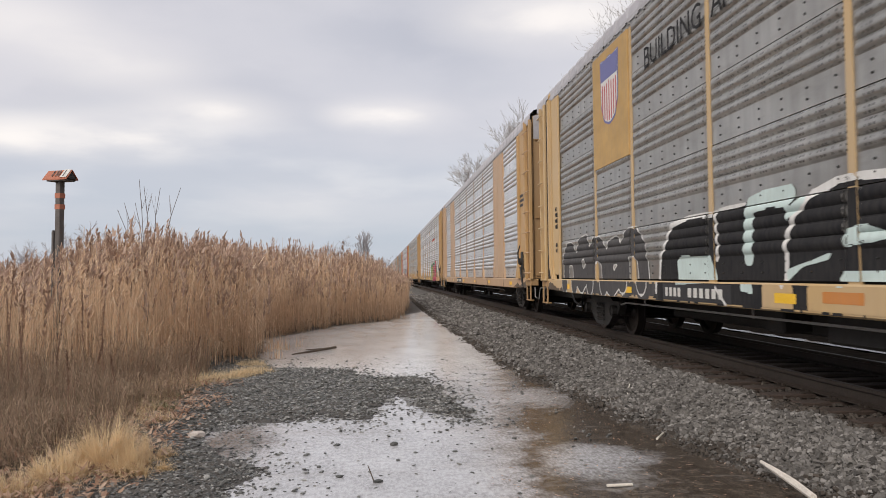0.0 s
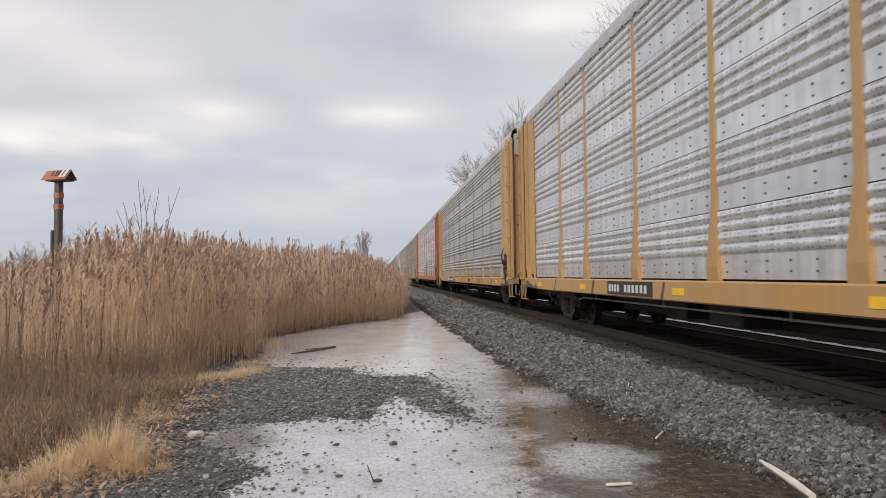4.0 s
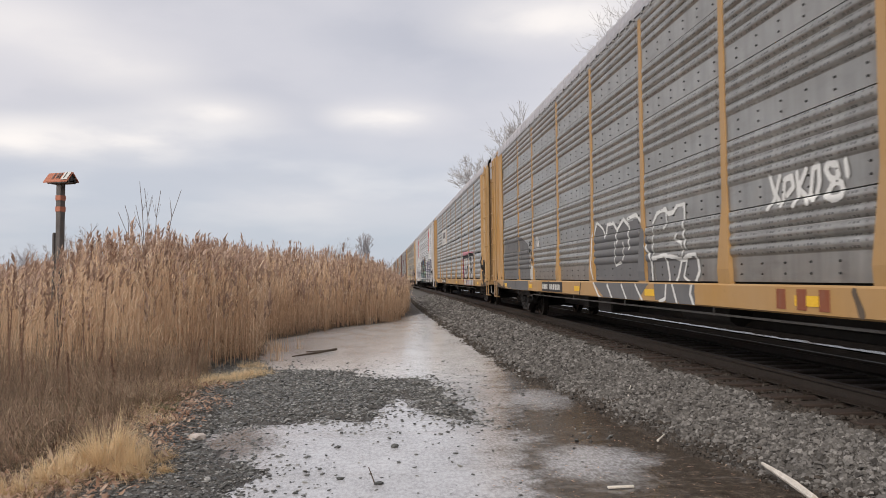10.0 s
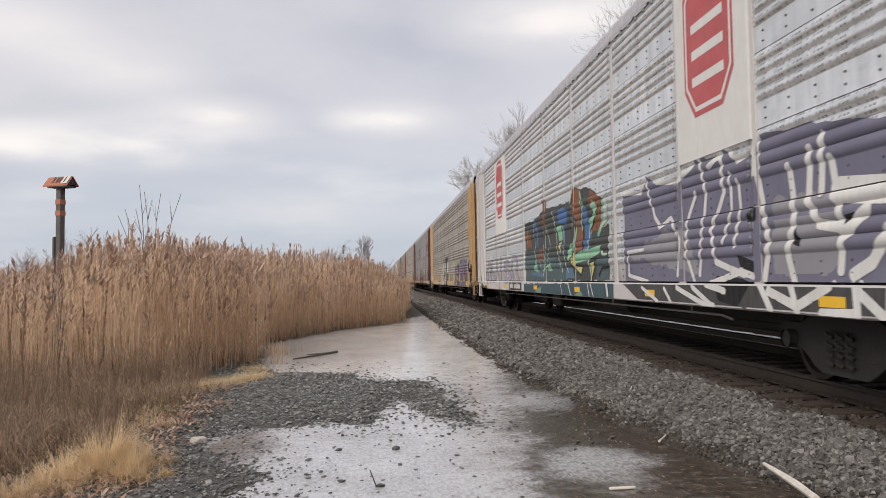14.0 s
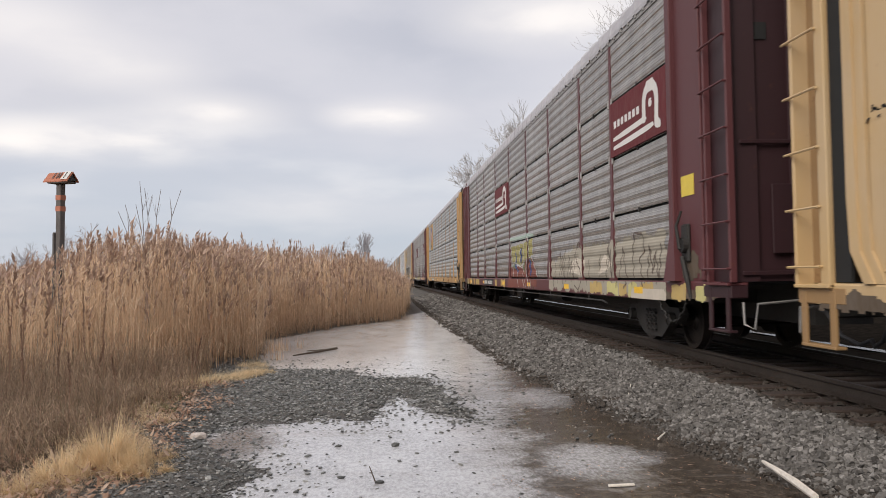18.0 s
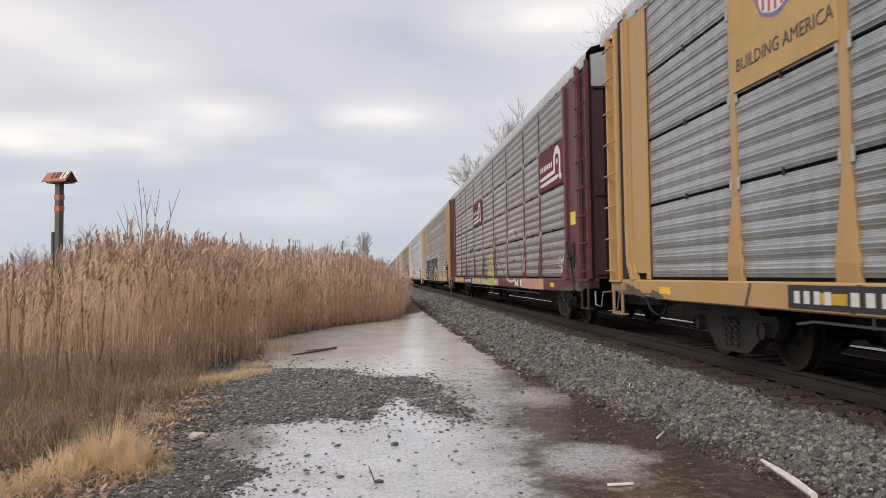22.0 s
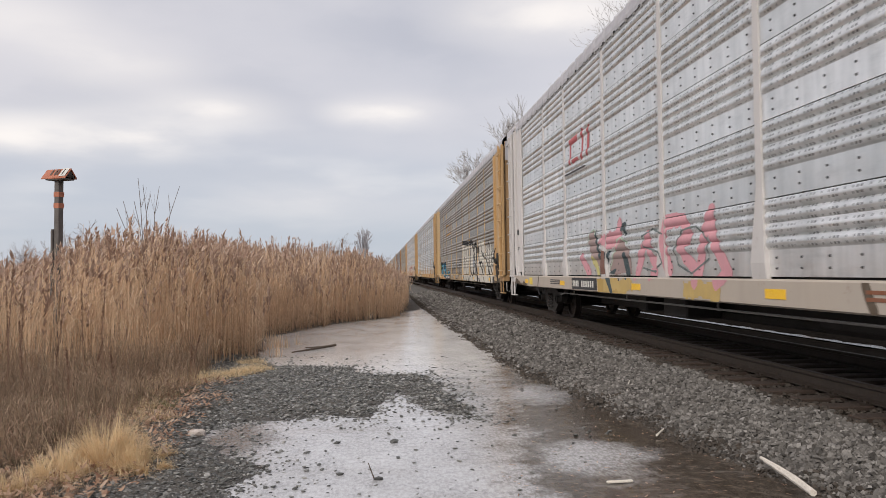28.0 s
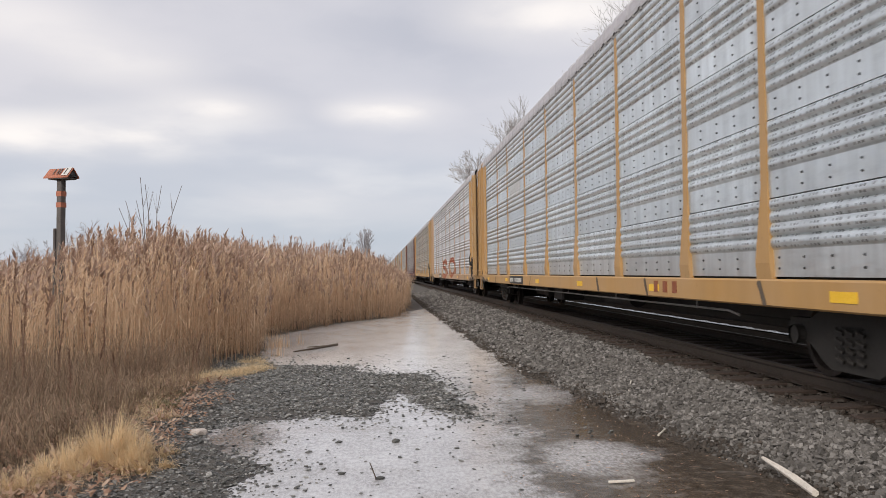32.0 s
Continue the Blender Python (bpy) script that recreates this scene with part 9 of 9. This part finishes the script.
    scribble(a, 9.6, 9.1, 1.2, 1.9, ink("dull_white", (0.50, 0.50, 0.48)), 64, 4, 0.014)
    # car 12: big white figures on black
    a = c[12]
    plate(a, "emblem_plate", 9.08, 7.12, 3.1, 5.1, ink("worn_yellow", (0.50, 0.36, 0.16)), "worn yellow plate with a faded shield")
    shield(a, 8.1, 4.3, 1.0, 1.2)
    coat(a, "graffiti_block", ink("soft_black", (0.022, 0.022, 0.026)), [([(8.27, 1.03), (7.9, 2.33), (4.07, 2.32), (3.74, 2.59), (1.22, 2.51), (-0.12, 2.48), (-1.77, 2.42), (-3.13, 2.46), (-4.34, 2.5), (-4.48, 2.41), (-4.53, 1.71), (-4.94, 1.1), (-4.95, 0.77), (-2.15, 0.77), (4.21, 0.77), (8.05, 0.85)], None)], 0.003, rough_edge=0.02)
    coat(a, "graffiti_fill", WHITE_INK, [([(-4.49, 2.55), (-4.86, 2.5), (-4.86, 1.88), (-4.61, 1.88), (-4.62, 1.78), (-3.82, 1.85), (-3.7, 2.0), (-3.84, 2.1), (-4.5, 2.06)], None), ([(-3.42, 2.45), (-4.26, 2.53)], 0.075), ([(-1.77, 2.44), (-3.41, 2.38)], 0.05), ([(3.76, 2.44), (-1.63, 2.44)], 0.06), ([(-4.65, 1.77), (-4.98, 1.71), (-5.26, 1.39), (-5.45, 1.09), (-4.97, 1.07), (-4.89, 1.31)], None), ([(-4.94, 1.03), (-5.5, 1.02), (-5.53, 0.77), (-4.86, 0.77)], None)], 0.006, rough_edge=0.01)
    coat(a, "graffiti_fill", WHITE_INK, [([(-2.92, 2.32), (-3.22, 1.61), (-3.44, 1.33)], 0.05), ([(-3.31, 1.48), (-4.12, 1.42), (-4.23, 1.25), (-4.11, 1.18), (-3.52, 1.16)], None), ([(-2.28, 1.84), (-2.62, 1.82), (-2.86, 1.37), (-2.79, 1.08), (-2.52, 1.08), (-2.32, 1.47)], None), ([(-3.42, 1.02), (-3.69, 1.02), (-3.79, 0.77), (-3.4, 0.77)], None), ([(-0.11, 2.35), (-0.06, 1.67), (-0.29, 1.05)], 0.05), ([(-0.99, 2.31), (-1.16, 1.57)], 0.06), ([(0.66, 1.95), (0.59, 1.58)], 0.07)], 0.0066)
    coat(a, "graffiti_fill", WHITE_INK, [([(3.18, 2.4), (3.15, 1.19), (2.79, 0.77)], 0.08), ([(2.26, 2.45), (2.33, 1.65)], 0.09), ([(1.46, 2.32), (1.32, 1.3)], 0.05), ([(6.18, 2.22), (5.9, 1.12)], 0.07), ([(4.73, 2.21), (4.82, 1.12)], 0.08), ([(7.45, 2.21), (7.56, 1.12)], 0.06), ([(-0.69, 1.32), (-1.52, 0.77)], 0.08), ([(0.42, 1.23), (0.02, 0.77)], 0.09), ([(2.0, 1.24), (1.58, 0.77)], 0.09), ([(-1.81, 1.15), (-2.29, 0.77)], 0.05)], 0.0072)
    scribble(a, -5.0, -5.7, 1.1, 1.4, WHITE_INK, 68, 5, 0.014)
    lettering(a, "OBEY ?", -9.65, 1.40, 0.40, WHITE_INK, SIDE - 0.02, "graffiti_lettering")
    sill_mark(a, -5.7, ink("rust_mark", (0.26, 0.09, 0.04)), 3, 0.28, 0.17, 0.81)
    bm = bmesh.new()
    box(bm, -SIDE + 0.027, -SIDE + 0.036, -12.85, -12.35, 2.45, 2.75)
    part("label", bm, M["yellow_label"], a.top, "yellow label with fine print")
    # car 13: white with red squiggle and pink scrawl
    a = c[13]
    coat(a, "emblem_bar", ink("faded_red", (0.48, 0.13, 0.14)), [([(6.55, 3.42), (6.5, 3.82), (5.95, 3.86)], 0.06), ([(6.3, 3.40), (5.9, 3.42)], 0.05), ([(5.6, 3.42), (5.55, 3.9)], 0.07), ([(5.2, 3.42), (5.1, 3.9)], 0.07)], 0.004, rough_edge=0.03)
    small_print(a, 6.9, 4.9, 3.14, 3.2, GREY_INK, 1, SIDE - 0.02)
    coat(a, "graffiti_fill", ink("pink_haze", (0.60, 0.30, 0.34)), [(l, 0.10) for l in figures(["spike", "flag", "spike"], 2.6, -0.8, 1.05, 1.8, 71, 0.1, 0.2)], 0.004, rough_edge=0.02)
    coat(a, "graffiti_outline", ink("slate_line", (0.15, 0.18, 0.18)), [(l, 0.014) for l in figures(["hook", "loop"], 2.4, -0.2, 1.1, 1.65, 72)], 0.006)
    coat(a, "graffiti_sill", OCHRE, [block(-0.5, 0.6, 0.78, 1.0), block(2.6, 4.2, 0.78, 1.0)], 0.003, rough_edge=0.06)
    coat(a, "graffiti_fill", ink("dull_mauve", (0.33, 0.245, 0.235)), [([(5.2, 1.68), (5.11, 1.86), (4.89, 1.9), (4.73, 1.82), (4.52, 1.58), (4.47, 1.18), (5.01, 1.34)], None), ([(3.97, 1.2), (3.67, 1.42), (3.49, 1.63), (3.24, 1.67), (2.81, 1.47), (2.79, 1.08), (3.92, 1.08)], None)], 0.0035, rough_edge=0.03)
    coat(a, "graffiti_fill", ink("pink_haze", (0.60, 0.30, 0.34)), [([(4.55, 1.63), (4.34, 1.79), (4.13, 1.78), (3.39, 1.82), (3.24, 1.77), (3.48, 1.48), (4.15, 1.55)], None), ([(5.7, 1.39), (5.42, 1.19), (5.25, 1.07)], 0.11), ([(3.37, 1.91), (3.32, 1.75)], 0.12)], 0.004, rough_edge=0.05)
    coat(a, "graffiti_fill", ink("deep_slate", (0.05, 0.075, 0.085)), [([(4.74, 1.85), (4.62, 1.59), (4.43, 1.35), (4.47, 1.09)], 0.05), ([(4.13, 1.47), (3.85, 1.48), (4.05, 1.24)], None), ([(3.09, 1.34), (2.95, 1.09)], 0.1), ([(4.07, 1.08), (3.92, 1.12), (3.58, 1.17), (3.69, 1.08)], None), ([(3.19, 1.86), (3.08, 1.87), (3.01, 1.75)], 0.06)], 0.0052, rough_edge=0.015)
    coat(a, "graffiti_fill", ink("red_clay", (0.19, 0.095, 0.075)), [([(4.36, 1.51), (4.13, 1.48), (4.07, 1.08), (4.42, 1.08)], None)], 0.0048)
    coat(a, "graffiti_fill", ink("dull_lemon", (0.56, 0.50, 0.22)), [([(4.95, 1.35), (4.74, 1.23), (4.63, 1.08)], 0.08)], 0.0045, rough_edge=0.02)
    coat(a, "graffiti_outline", ink("pale_green_line", (0.45, 0.56, 0.45)), [([(5.22, 1.67), (5.13, 1.86), (4.89, 1.91), (4.73, 1.82)], 0.016), ([(3.92, 1.17), (3.67, 1.41), (3.56, 1.5), (3.47, 1.64), (3.24, 1.69), (2.94, 1.58)], 0.018), ([(4.36, 1.51), (4.42, 1.08)], 0.014)], 0.0062)
    coat(a, "graffiti_sill", ink("sill_gold", (0.44, 0.30, 0.10)), [([(4.59, 0.99), (3.37, 1.01), (3.2, 0.6), (4.49, 0.59)], None)], 0.0032, rough_edge=0.02)
    coat(a, "graffiti_sill", ink("deep_slate", (0.05, 0.075, 0.085)), [([(4.07, 1.0), (3.8, 1.0), (3.58, 0.65), (3.8, 0.76)], None)], 0.0042)
    number_board(a, 6.4, 4.6, 13)
    small_print(a, 8.4, 7.2, 0.83, 0.95, GREY_INK, 3)
    small_print(a, -3.2, -4.2, 0.83, 0.95, BROWN, 2)
    plate(a, "end_label", 12.75, 12.5, 2.2, 2.35, M["black"])
    scribble(a, 12.3, 12.6, 1.75, 2.1, BLACK_INK, 73, 4, 0.012)
    bm = bmesh.new()
    box(bm, -SIDE - 0.008, -SIDE, 10.5, 10.85, 0.80, 0.98)
    part("label", bm, M["yellow_label"], a.top, "yellow label with fine print")
    # car 14: white piece, outlined one, blue wildstyle
    a = c[14]
    coat(a, "graffiti_block", ink("off_white", (0.58, 0.555, 0.50)), [([(-1.36, 2.53), (-2.2, 2.48), (-3.69, 2.43), (-4.39, 2.37), (-5.0, 2.36), (-5.46, 2.33), (-5.72, 2.01), (-5.99, 2.28), (-6.52, 2.35), (-6.71, 1.89), (-7.03, 1.56), (-7.33, 1.45), (-7.29, 0.77), (-6.03, 0.77), (-4.39, 0.77), (-1.79, 0.77), (-1.18, 1.04)], None)], 0.003, rough_edge=0.02)
    coat(a, "graffiti_fill", ink("pale_steel", (0.40, 0.43, 0.48)), [([(-5.68, 1.87), (-5.96, 1.74), (-6.13, 1.46), (-5.68, 1.31)], None), ([(-6.19, 1.46), (-6.51, 1.16), (-6.23, 1.06)], None)], 0.004, rough_edge=0.02)
    coat(a, "graffiti_outline", BLACK_INK, [([(-1.6, 2.55), (-3.8, 2.43), (-4.84, 2.43), (-5.39, 2.45), (-5.72, 2.01), (-6.14, 1.69), (-6.63, 1.07)], 0.1), ([(-6.52, 2.35), (-5.99, 2.21), (-5.73, 1.97), (-5.55, 1.24), (-5.24, 1.06)], 0.06), ([(-4.66, 2.25), (-4.51, 1.22), (-4.86, 1.02)], 0.09), ([(-2.34, 2.46), (-2.41, 1.9), (-2.2, 1.25)], 0.06), ([(-2.94, 2.39), (-3.05, 1.95)], 0.05), ([(-3.74, 2.33), (-3.76, 1.8), (-3.87, 1.4)], 0.06), ([(-2.51, 1.84), (-2.92, 1.05)], 0.04), ([(-3.14, 1.8), (-3.74, 1.05)], 0.05), ([(-6.13, 1.46), (-6.11, 1.06)], 0.07), ([(-6.6, 2.31), (-6.79, 1.58)], 0.16)], 0.005)
    coat(a, "graffiti_outline", BLACK_INK, [([(-6.78, 1.37), (-7.3, 0.82)], 0.16), ([(-7.36, 2.03), (-6.87, 2.05)], 0.12), ([(-5.16, 1.06), (-5.54, 1.2), (-5.93, 1.06), (-5.66, 0.96), (-5.38, 0.99)], None), ([(-6.03, 0.77), (-6.16, 0.8), (-6.6, 0.77)], None), ([(-3.09, 0.96), (-3.32, 0.77)], 0.04), ([(-3.82, 0.97), (-4.17, 0.77)], 0.05), ([(-4.4, 0.97), (-4.39, 0.77)], 0.06), ([(-2.11, 0.94), (-2.37, 0.77)], 0.06), ([(-7.09, 0.98), (-7.26, 0.77)], 0.08), ([(-5.73, 0.96), (-5.76, 0.85)], 0.06)], 0.0056)
    coat(a, "graffiti_block", ink("off_white", (0.58, 0.555, 0.50)), [([(-7.23, 2.12), (-7.58, 2.45), (-7.96, 2.29), (-8.34, 2.37), (-8.9, 2.34), (-9.2, 2.13), (-9.59, 2.12), (-10.02, 1.98), (-10.41, 2.13), (-10.52, 2.33), (-10.75, 2.16), (-11.02, 2.0), (-11.15, 1.8), (-11.41, 1.91), (-11.54, 2.07), (-11.65, 1.83), (-11.76, 1.72), (-11.58, 1.6), (-11.6, 1.48), (-11.85, 1.35), (-11.86, 1.06), (-11.72, 1.0), (-11.35, 0.72), (-7.19, 0.68)], None)], 0.0028, rough_edge=0.02)
    coat(a, "graffiti_outline", BLACK_INK, [([(-7.27, 1.91), (-7.66, 1.57), (-8.26, 1.21), (-8.6, 1.01)], 0.05), ([(-8.22, 2.34), (-8.07, 1.99), (-8.64, 1.78), (-9.37, 1.66)], 0.04), ([(-9.4, 2.13), (-9.47, 1.73), (-9.9, 1.41), (-10.3, 1.06)], 0.06), ([(-10.29, 2.22), (-10.46, 1.87), (-10.44, 1.53), (-10.32, 1.33)], 0.05), ([(-10.89, 2.08), (-11.01, 1.82), (-10.86, 1.64), (-11.12, 1.31), (-11.49, 1.06)], 0.06), ([(-8.98, 1.92), (-8.75, 1.76)], 0.05), ([(-7.65, 1.49), (-8.28, 1.55), (-8.62, 1.37), (-8.26, 1.13)], 0.045), ([(-10.55, 1.32), (-10.97, 1.06)], 0.05), ([(-11.7, 1.67), (-11.14, 1.62), (-11.39, 1.55)], 0.04), ([(-11.57, 1.42), (-11.49, 1.18)], 0.05), ([(-7.25, 2.49), (-7.45, 2.12)], 0.03), ([(-9.85, 1.96), (-10.09, 1.69), (-10.16, 1.4)], 0.04), ([(-11.39, 1.49), (-11.28, 1.31), (-11.56, 1.24)], 0.035), ([(-9.05, 1.44), (-9.33, 1.13)], 0.04), ([(-9.98, 1.2), (-10.22, 1.02)], 0.05)], 0.005)
    coat(a, "graffiti_sill", ink("sill_ink", (0.03, 0.03, 0.032)), [([(-10.53, 0.98), (-10.8, 0.98), (-11.09, 0.71), (-10.84, 0.7)], None), ([(-11.36, 0.99), (-11.72, 0.97), (-11.59, 0.74), (-11.28, 0.75)], None), ([(-7.48, 0.91), (-7.75, 0.91), (-8.18, 0.66), (-7.98, 0.65)], None), ([(-8.92, 0.96), (-9.06, 0.96), (-9.27, 0.7), (-9.15, 0.7)], None)], 0.0045)
    piece(a, ["loop", "arch", "hook", "flag"], 4.1, -1.0, 0.9, 1.6, [DARK], BLACK_INK, 0.10, 0.03, 79)
    coat(a, "graffiti_outline", ink("pale_line", (0.50, 0.49, 0.48)), [(l, 0.016) for l in figures(["loop", "arch", "hook", "flag"], 4.1, -1.0, 0.9, 1.65, 80)], 0.009)
    coat(a, "graffiti_background", BLACK_INK, [([(11.47, 1.77), (10.48, 1.78), (9.11, 1.73), (8.97, 1.91), (8.81, 1.73), (7.89, 1.79), (7.35, 1.73), (7.31, 1.6), (6.99, 1.44), (6.58, 1.28), (5.52, 1.23), (5.43, 1.16), (5.85, 1.05), (6.21, 0.87), (6.6, 0.99), (7.26, 0.82), (7.64, 0.7), (7.91, 0.96), (8.21, 0.81), (9.03, 0.98), (10.83, 0.94), (11.15, 1.22)], None)], 0.003, rough_edge=0.02)
    coat(a, "graffiti_fill", SKY_BLUE, [([(10.77, 1.0), (10.81, 1.21), (10.5, 1.38), (10.09, 1.41), (10.28, 1.29), (10.06, 1.21), (10.41, 1.0)], None), ([(8.98, 1.87), (8.88, 1.41), (8.73, 1.21), (8.91, 1.17), (9.12, 1.34), (9.36, 1.35), (9.09, 1.71)], None), ([(8.62, 1.19), (7.93, 0.97), (8.16, 0.86), (8.78, 1.05)], None), ([(7.48, 1.73), (7.36, 1.69), (7.3, 1.54), (6.96, 1.35), (6.73, 1.34), (6.62, 1.27), (6.9, 1.26), (7.19, 1.42), (7.47, 1.55)], None), ([(6.58, 1.23), (6.19, 1.21), (5.68, 1.21), (5.49, 1.18), (5.85, 1.12), (6.02, 1.07), (6.37, 1.07), (6.69, 1.17)], None), ([(6.57, 0.99), (5.94, 1.01), (6.21, 0.88), (6.35, 0.91)], None), ([(7.5, 0.96), (7.2, 0.99), (7.35, 0.75), (7.52, 0.78)], None), ([(8.44, 1.36), (7.91, 1.38), (7.78, 1.18), (8.07, 1.12)], None), ([(7.2, 1.18), (6.96, 1.2), (6.76, 0.95), (6.86, 1.0)], None)], 0.005, rough_edge=0.01)
    coat(a, "graffiti_fill", SKY_BLUE, [([(9.95, 1.21), (9.54, 1.03)], 0.05), ([(10.15, 1.52), (9.82, 1.58), (9.22, 1.5)], 0.05), ([(9.44, 1.67), (9.54, 1.39)], 0.035), ([(9.62, 1.31), (8.7, 1.27), (7.77, 1.34)], 0.035), ([(8.67, 1.67), (8.44, 1.47), (8.19, 1.64)], 0.035), ([(8.22, 1.65), (8.24, 1.39)], 0.03), ([(7.97, 1.66), (7.76, 1.55), (7.43, 1.45)], 0.045), ([(7.76, 1.52), (7.57, 1.37), (7.38, 1.24), (7.52, 1.06)], 0.05), ([(10.49, 1.67), (10.26, 1.46)], 0.03), ([(9.24, 1.2), (8.97, 1.01)], 0.04), ([(7.85, 1.18), (7.72, 1.02)], 0.04)], 0.0056)
    coat(a, "graffiti_highlight", ink("ice_blue", (0.32, 0.52, 0.60)), [([(10.72, 1.04), (10.51, 1.28), (10.18, 1.37)], 0.018), ([(8.98, 1.82), (8.93, 1.41)], 0.018), ([(8.54, 1.13), (8.05, 0.93)], 0.02), ([(7.42, 1.67), (7.18, 1.45), (6.79, 1.31)], 0.022), ([(6.53, 1.2), (5.56, 1.19)], 0.018), ([(7.71, 1.47), (7.45, 1.21)], 0.02), ([(10.08, 1.5), (9.3, 1.49)], 0.018)], 0.0075)
    coat(a, "graffiti_fill", ink("acid_green", (0.22, 0.38, 0.06)), [([(11.47, 1.72), (11.13, 1.44), (10.74, 1.54), (10.6, 1.34)], 0.026), ([(11.26, 1.6), (10.91, 1.25)], 0.026), ([(11.04, 1.68), (10.95, 1.48)], 0.02)], 0.0062)
    coat(a, "graffiti_fringe", ink("pale_fringe", (0.46, 0.36, 0.24)), [([(10.91, 2.0), (10.77, 1.83)], 0.015), ([(9.73, 1.93), (9.6, 1.76), (9.38, 2.1)], 0.02), ([(8.91, 2.09), (8.72, 2.01), (8.56, 1.81)], 0.02), ([(7.6, 2.0), (7.45, 1.91), (7.35, 1.78)], 0.02), ([(6.82, 1.62), (6.77, 1.78), (6.63, 1.83), (6.56, 1.74)], 0.02), ([(5.51, 1.22), (5.31, 1.33), (5.26, 1.51)], 0.03), ([(6.57, 1.45), (6.56, 1.36), (6.19, 1.32)], 0.018)], 0.004)
    coat(a, "graffiti_outline", WHITE_INK, [([(6.12, 1.79), (6.12, 1.56), (5.78, 1.53)], 0.03), ([(6.14, 1.79), (5.8, 1.77), (5.81, 1.73)], 0.03), ([(5.76, 1.47), (6.18, 1.48), (6.21, 1.38)], 0.02)], 0.006)
    coat(a, "sill_patch", ink("sill_orange", (0.48, 0.24, 0.075)), [([(11.88, 0.87), (10.78, 0.9), (10.74, 0.7), (11.89, 0.66)], None), ([(10.54, 0.89), (9.16, 0.89), (9.05, 0.71), (10.55, 0.71)], None), ([(8.72, 0.84), (8.36, 0.82), (7.94, 0.89), (7.73, 0.71), (8.73, 0.71)], None)], 0.0028, rough_edge=0.02)
    coat(a, "graffiti_sill", ink("sill_black", (0.03, 0.03, 0.032)), [block(4.5, 7.25, 0.755, 1.02)], 0.0024, rough_edge=0.01)
    coat(a, "emblem_bar", ink("worn_orange", (0.46, 0.27, 0.09)), [([(7.0, 3.55), (7.0, 3.85), (6.5, 3.85)], 0.06), ([(6.9, 3.3), (4.5, 3.34)], 0.05), ([(6.2, 3.5), (6.2, 3.85), (5.7, 3.85), (5.7, 3.6), (6.2, 3.55)], 0.05), ([(5.3, 3.5), (5.3, 3.85)], 0.06), ([(4.9, 3.5), (4.6, 3.85)], 0.06)], 0.004)
    number_board(a, 7.2, 4.8, 14)
    # car 15: faint emblem and red bars
    a = c[15]
    sill_mark(a, -5.9, WORN_RED, 3, 0.28, 0.16, 0.82)
    number_board(a, 6.6, 4.4, 15)
    coat(a, "emblem_faint", ink("faint_white", (0.52, 0.53, 0.54)), [block(4.8, 6.6, 3.4, 3.9)], 0.003, rough_edge=0.05)
    coat(c[16], "graffiti_fill", ink("rust_red", (0.36, 0.11, 0.06)), [(l, 0.14) for l in figures(["hook", "loop", "bar"], 4.0, -9.0, 0.9, 1.8, 91)], 0.004)
    for k in range(16, len(c)):
        number_board(c[k], 6.6, 4.4, k)


mark_cars()


# ---- what moves ----
PITCH = 28.8                    # from coupling to coupling


LAG_AT = [0.0, 1.0, 2.0, 3.0, 3.5, 6.0, 7.0, 8.0, 9.0, 10.0, 11.0, 12.0, 13.0, 14.0, 16.5, 17.0, 18.0, 19.0, 20.0, 21.0, 22.0, 23.0, 24.0, 25.0, 25.5, 27.5, 28.0, 29.0, 30.0, 31.0, 32.0]
LAG = [-0.07, 0.07, -0.05, -0.11, -0.02, -0.03, 0.05, 0.04, 0.14, 0.28, 0.22, 0.18, 0.46, 0.22, 0.31, 0.35, 0.32, 0.43, 0.12, 0.25, 0.43, 0.26, 0.32, 0.32, 0.43, 0.24, 0.28, 0.39, 0.36, 0.3, 0.16]


def run(t):
    """How far the slowing train has come by t seconds: a steady slowing, and the slack running in and out."""
    return -8.946e-05 * t ** 3 - 0.0190549 * t ** 2 + 13.83136 * t - 19.2696 - float(np.interp(t, LAG_AT, LAG))


def motions():
    for i, car in enumerate(CARS):
        start = PITCH * i - PITCH / 2
        walk(car.top, [(t, pose(TRACK, start - run(t), RAIL)) for t in LAG_AT])
        for k, w in enumerate(car.wheels):
            place = w.location.copy()
            here = start + (-10.05 if k < 2 else 10.05)
            rows = []
            for f in range(0, 961):
                t = f / 30
                if -4 < here - run(t) < 34:
                    rows.append((t, run(t)))
            if not rows:
                continue
            turn = lambda s: pose(place.x, place.y, place.z, math.degrees((s / 0.42) % (2 * math.pi)))
            full = [(t, turn(s)) for t, s in rows]
            if rows[0][0] > 0:
                full.insert(0, (0, turn(rows[0][1])))
            if rows[-1][0] < 32:
                full.append((32, turn(rows[-1][1])))
            walk(w, full)


motions()
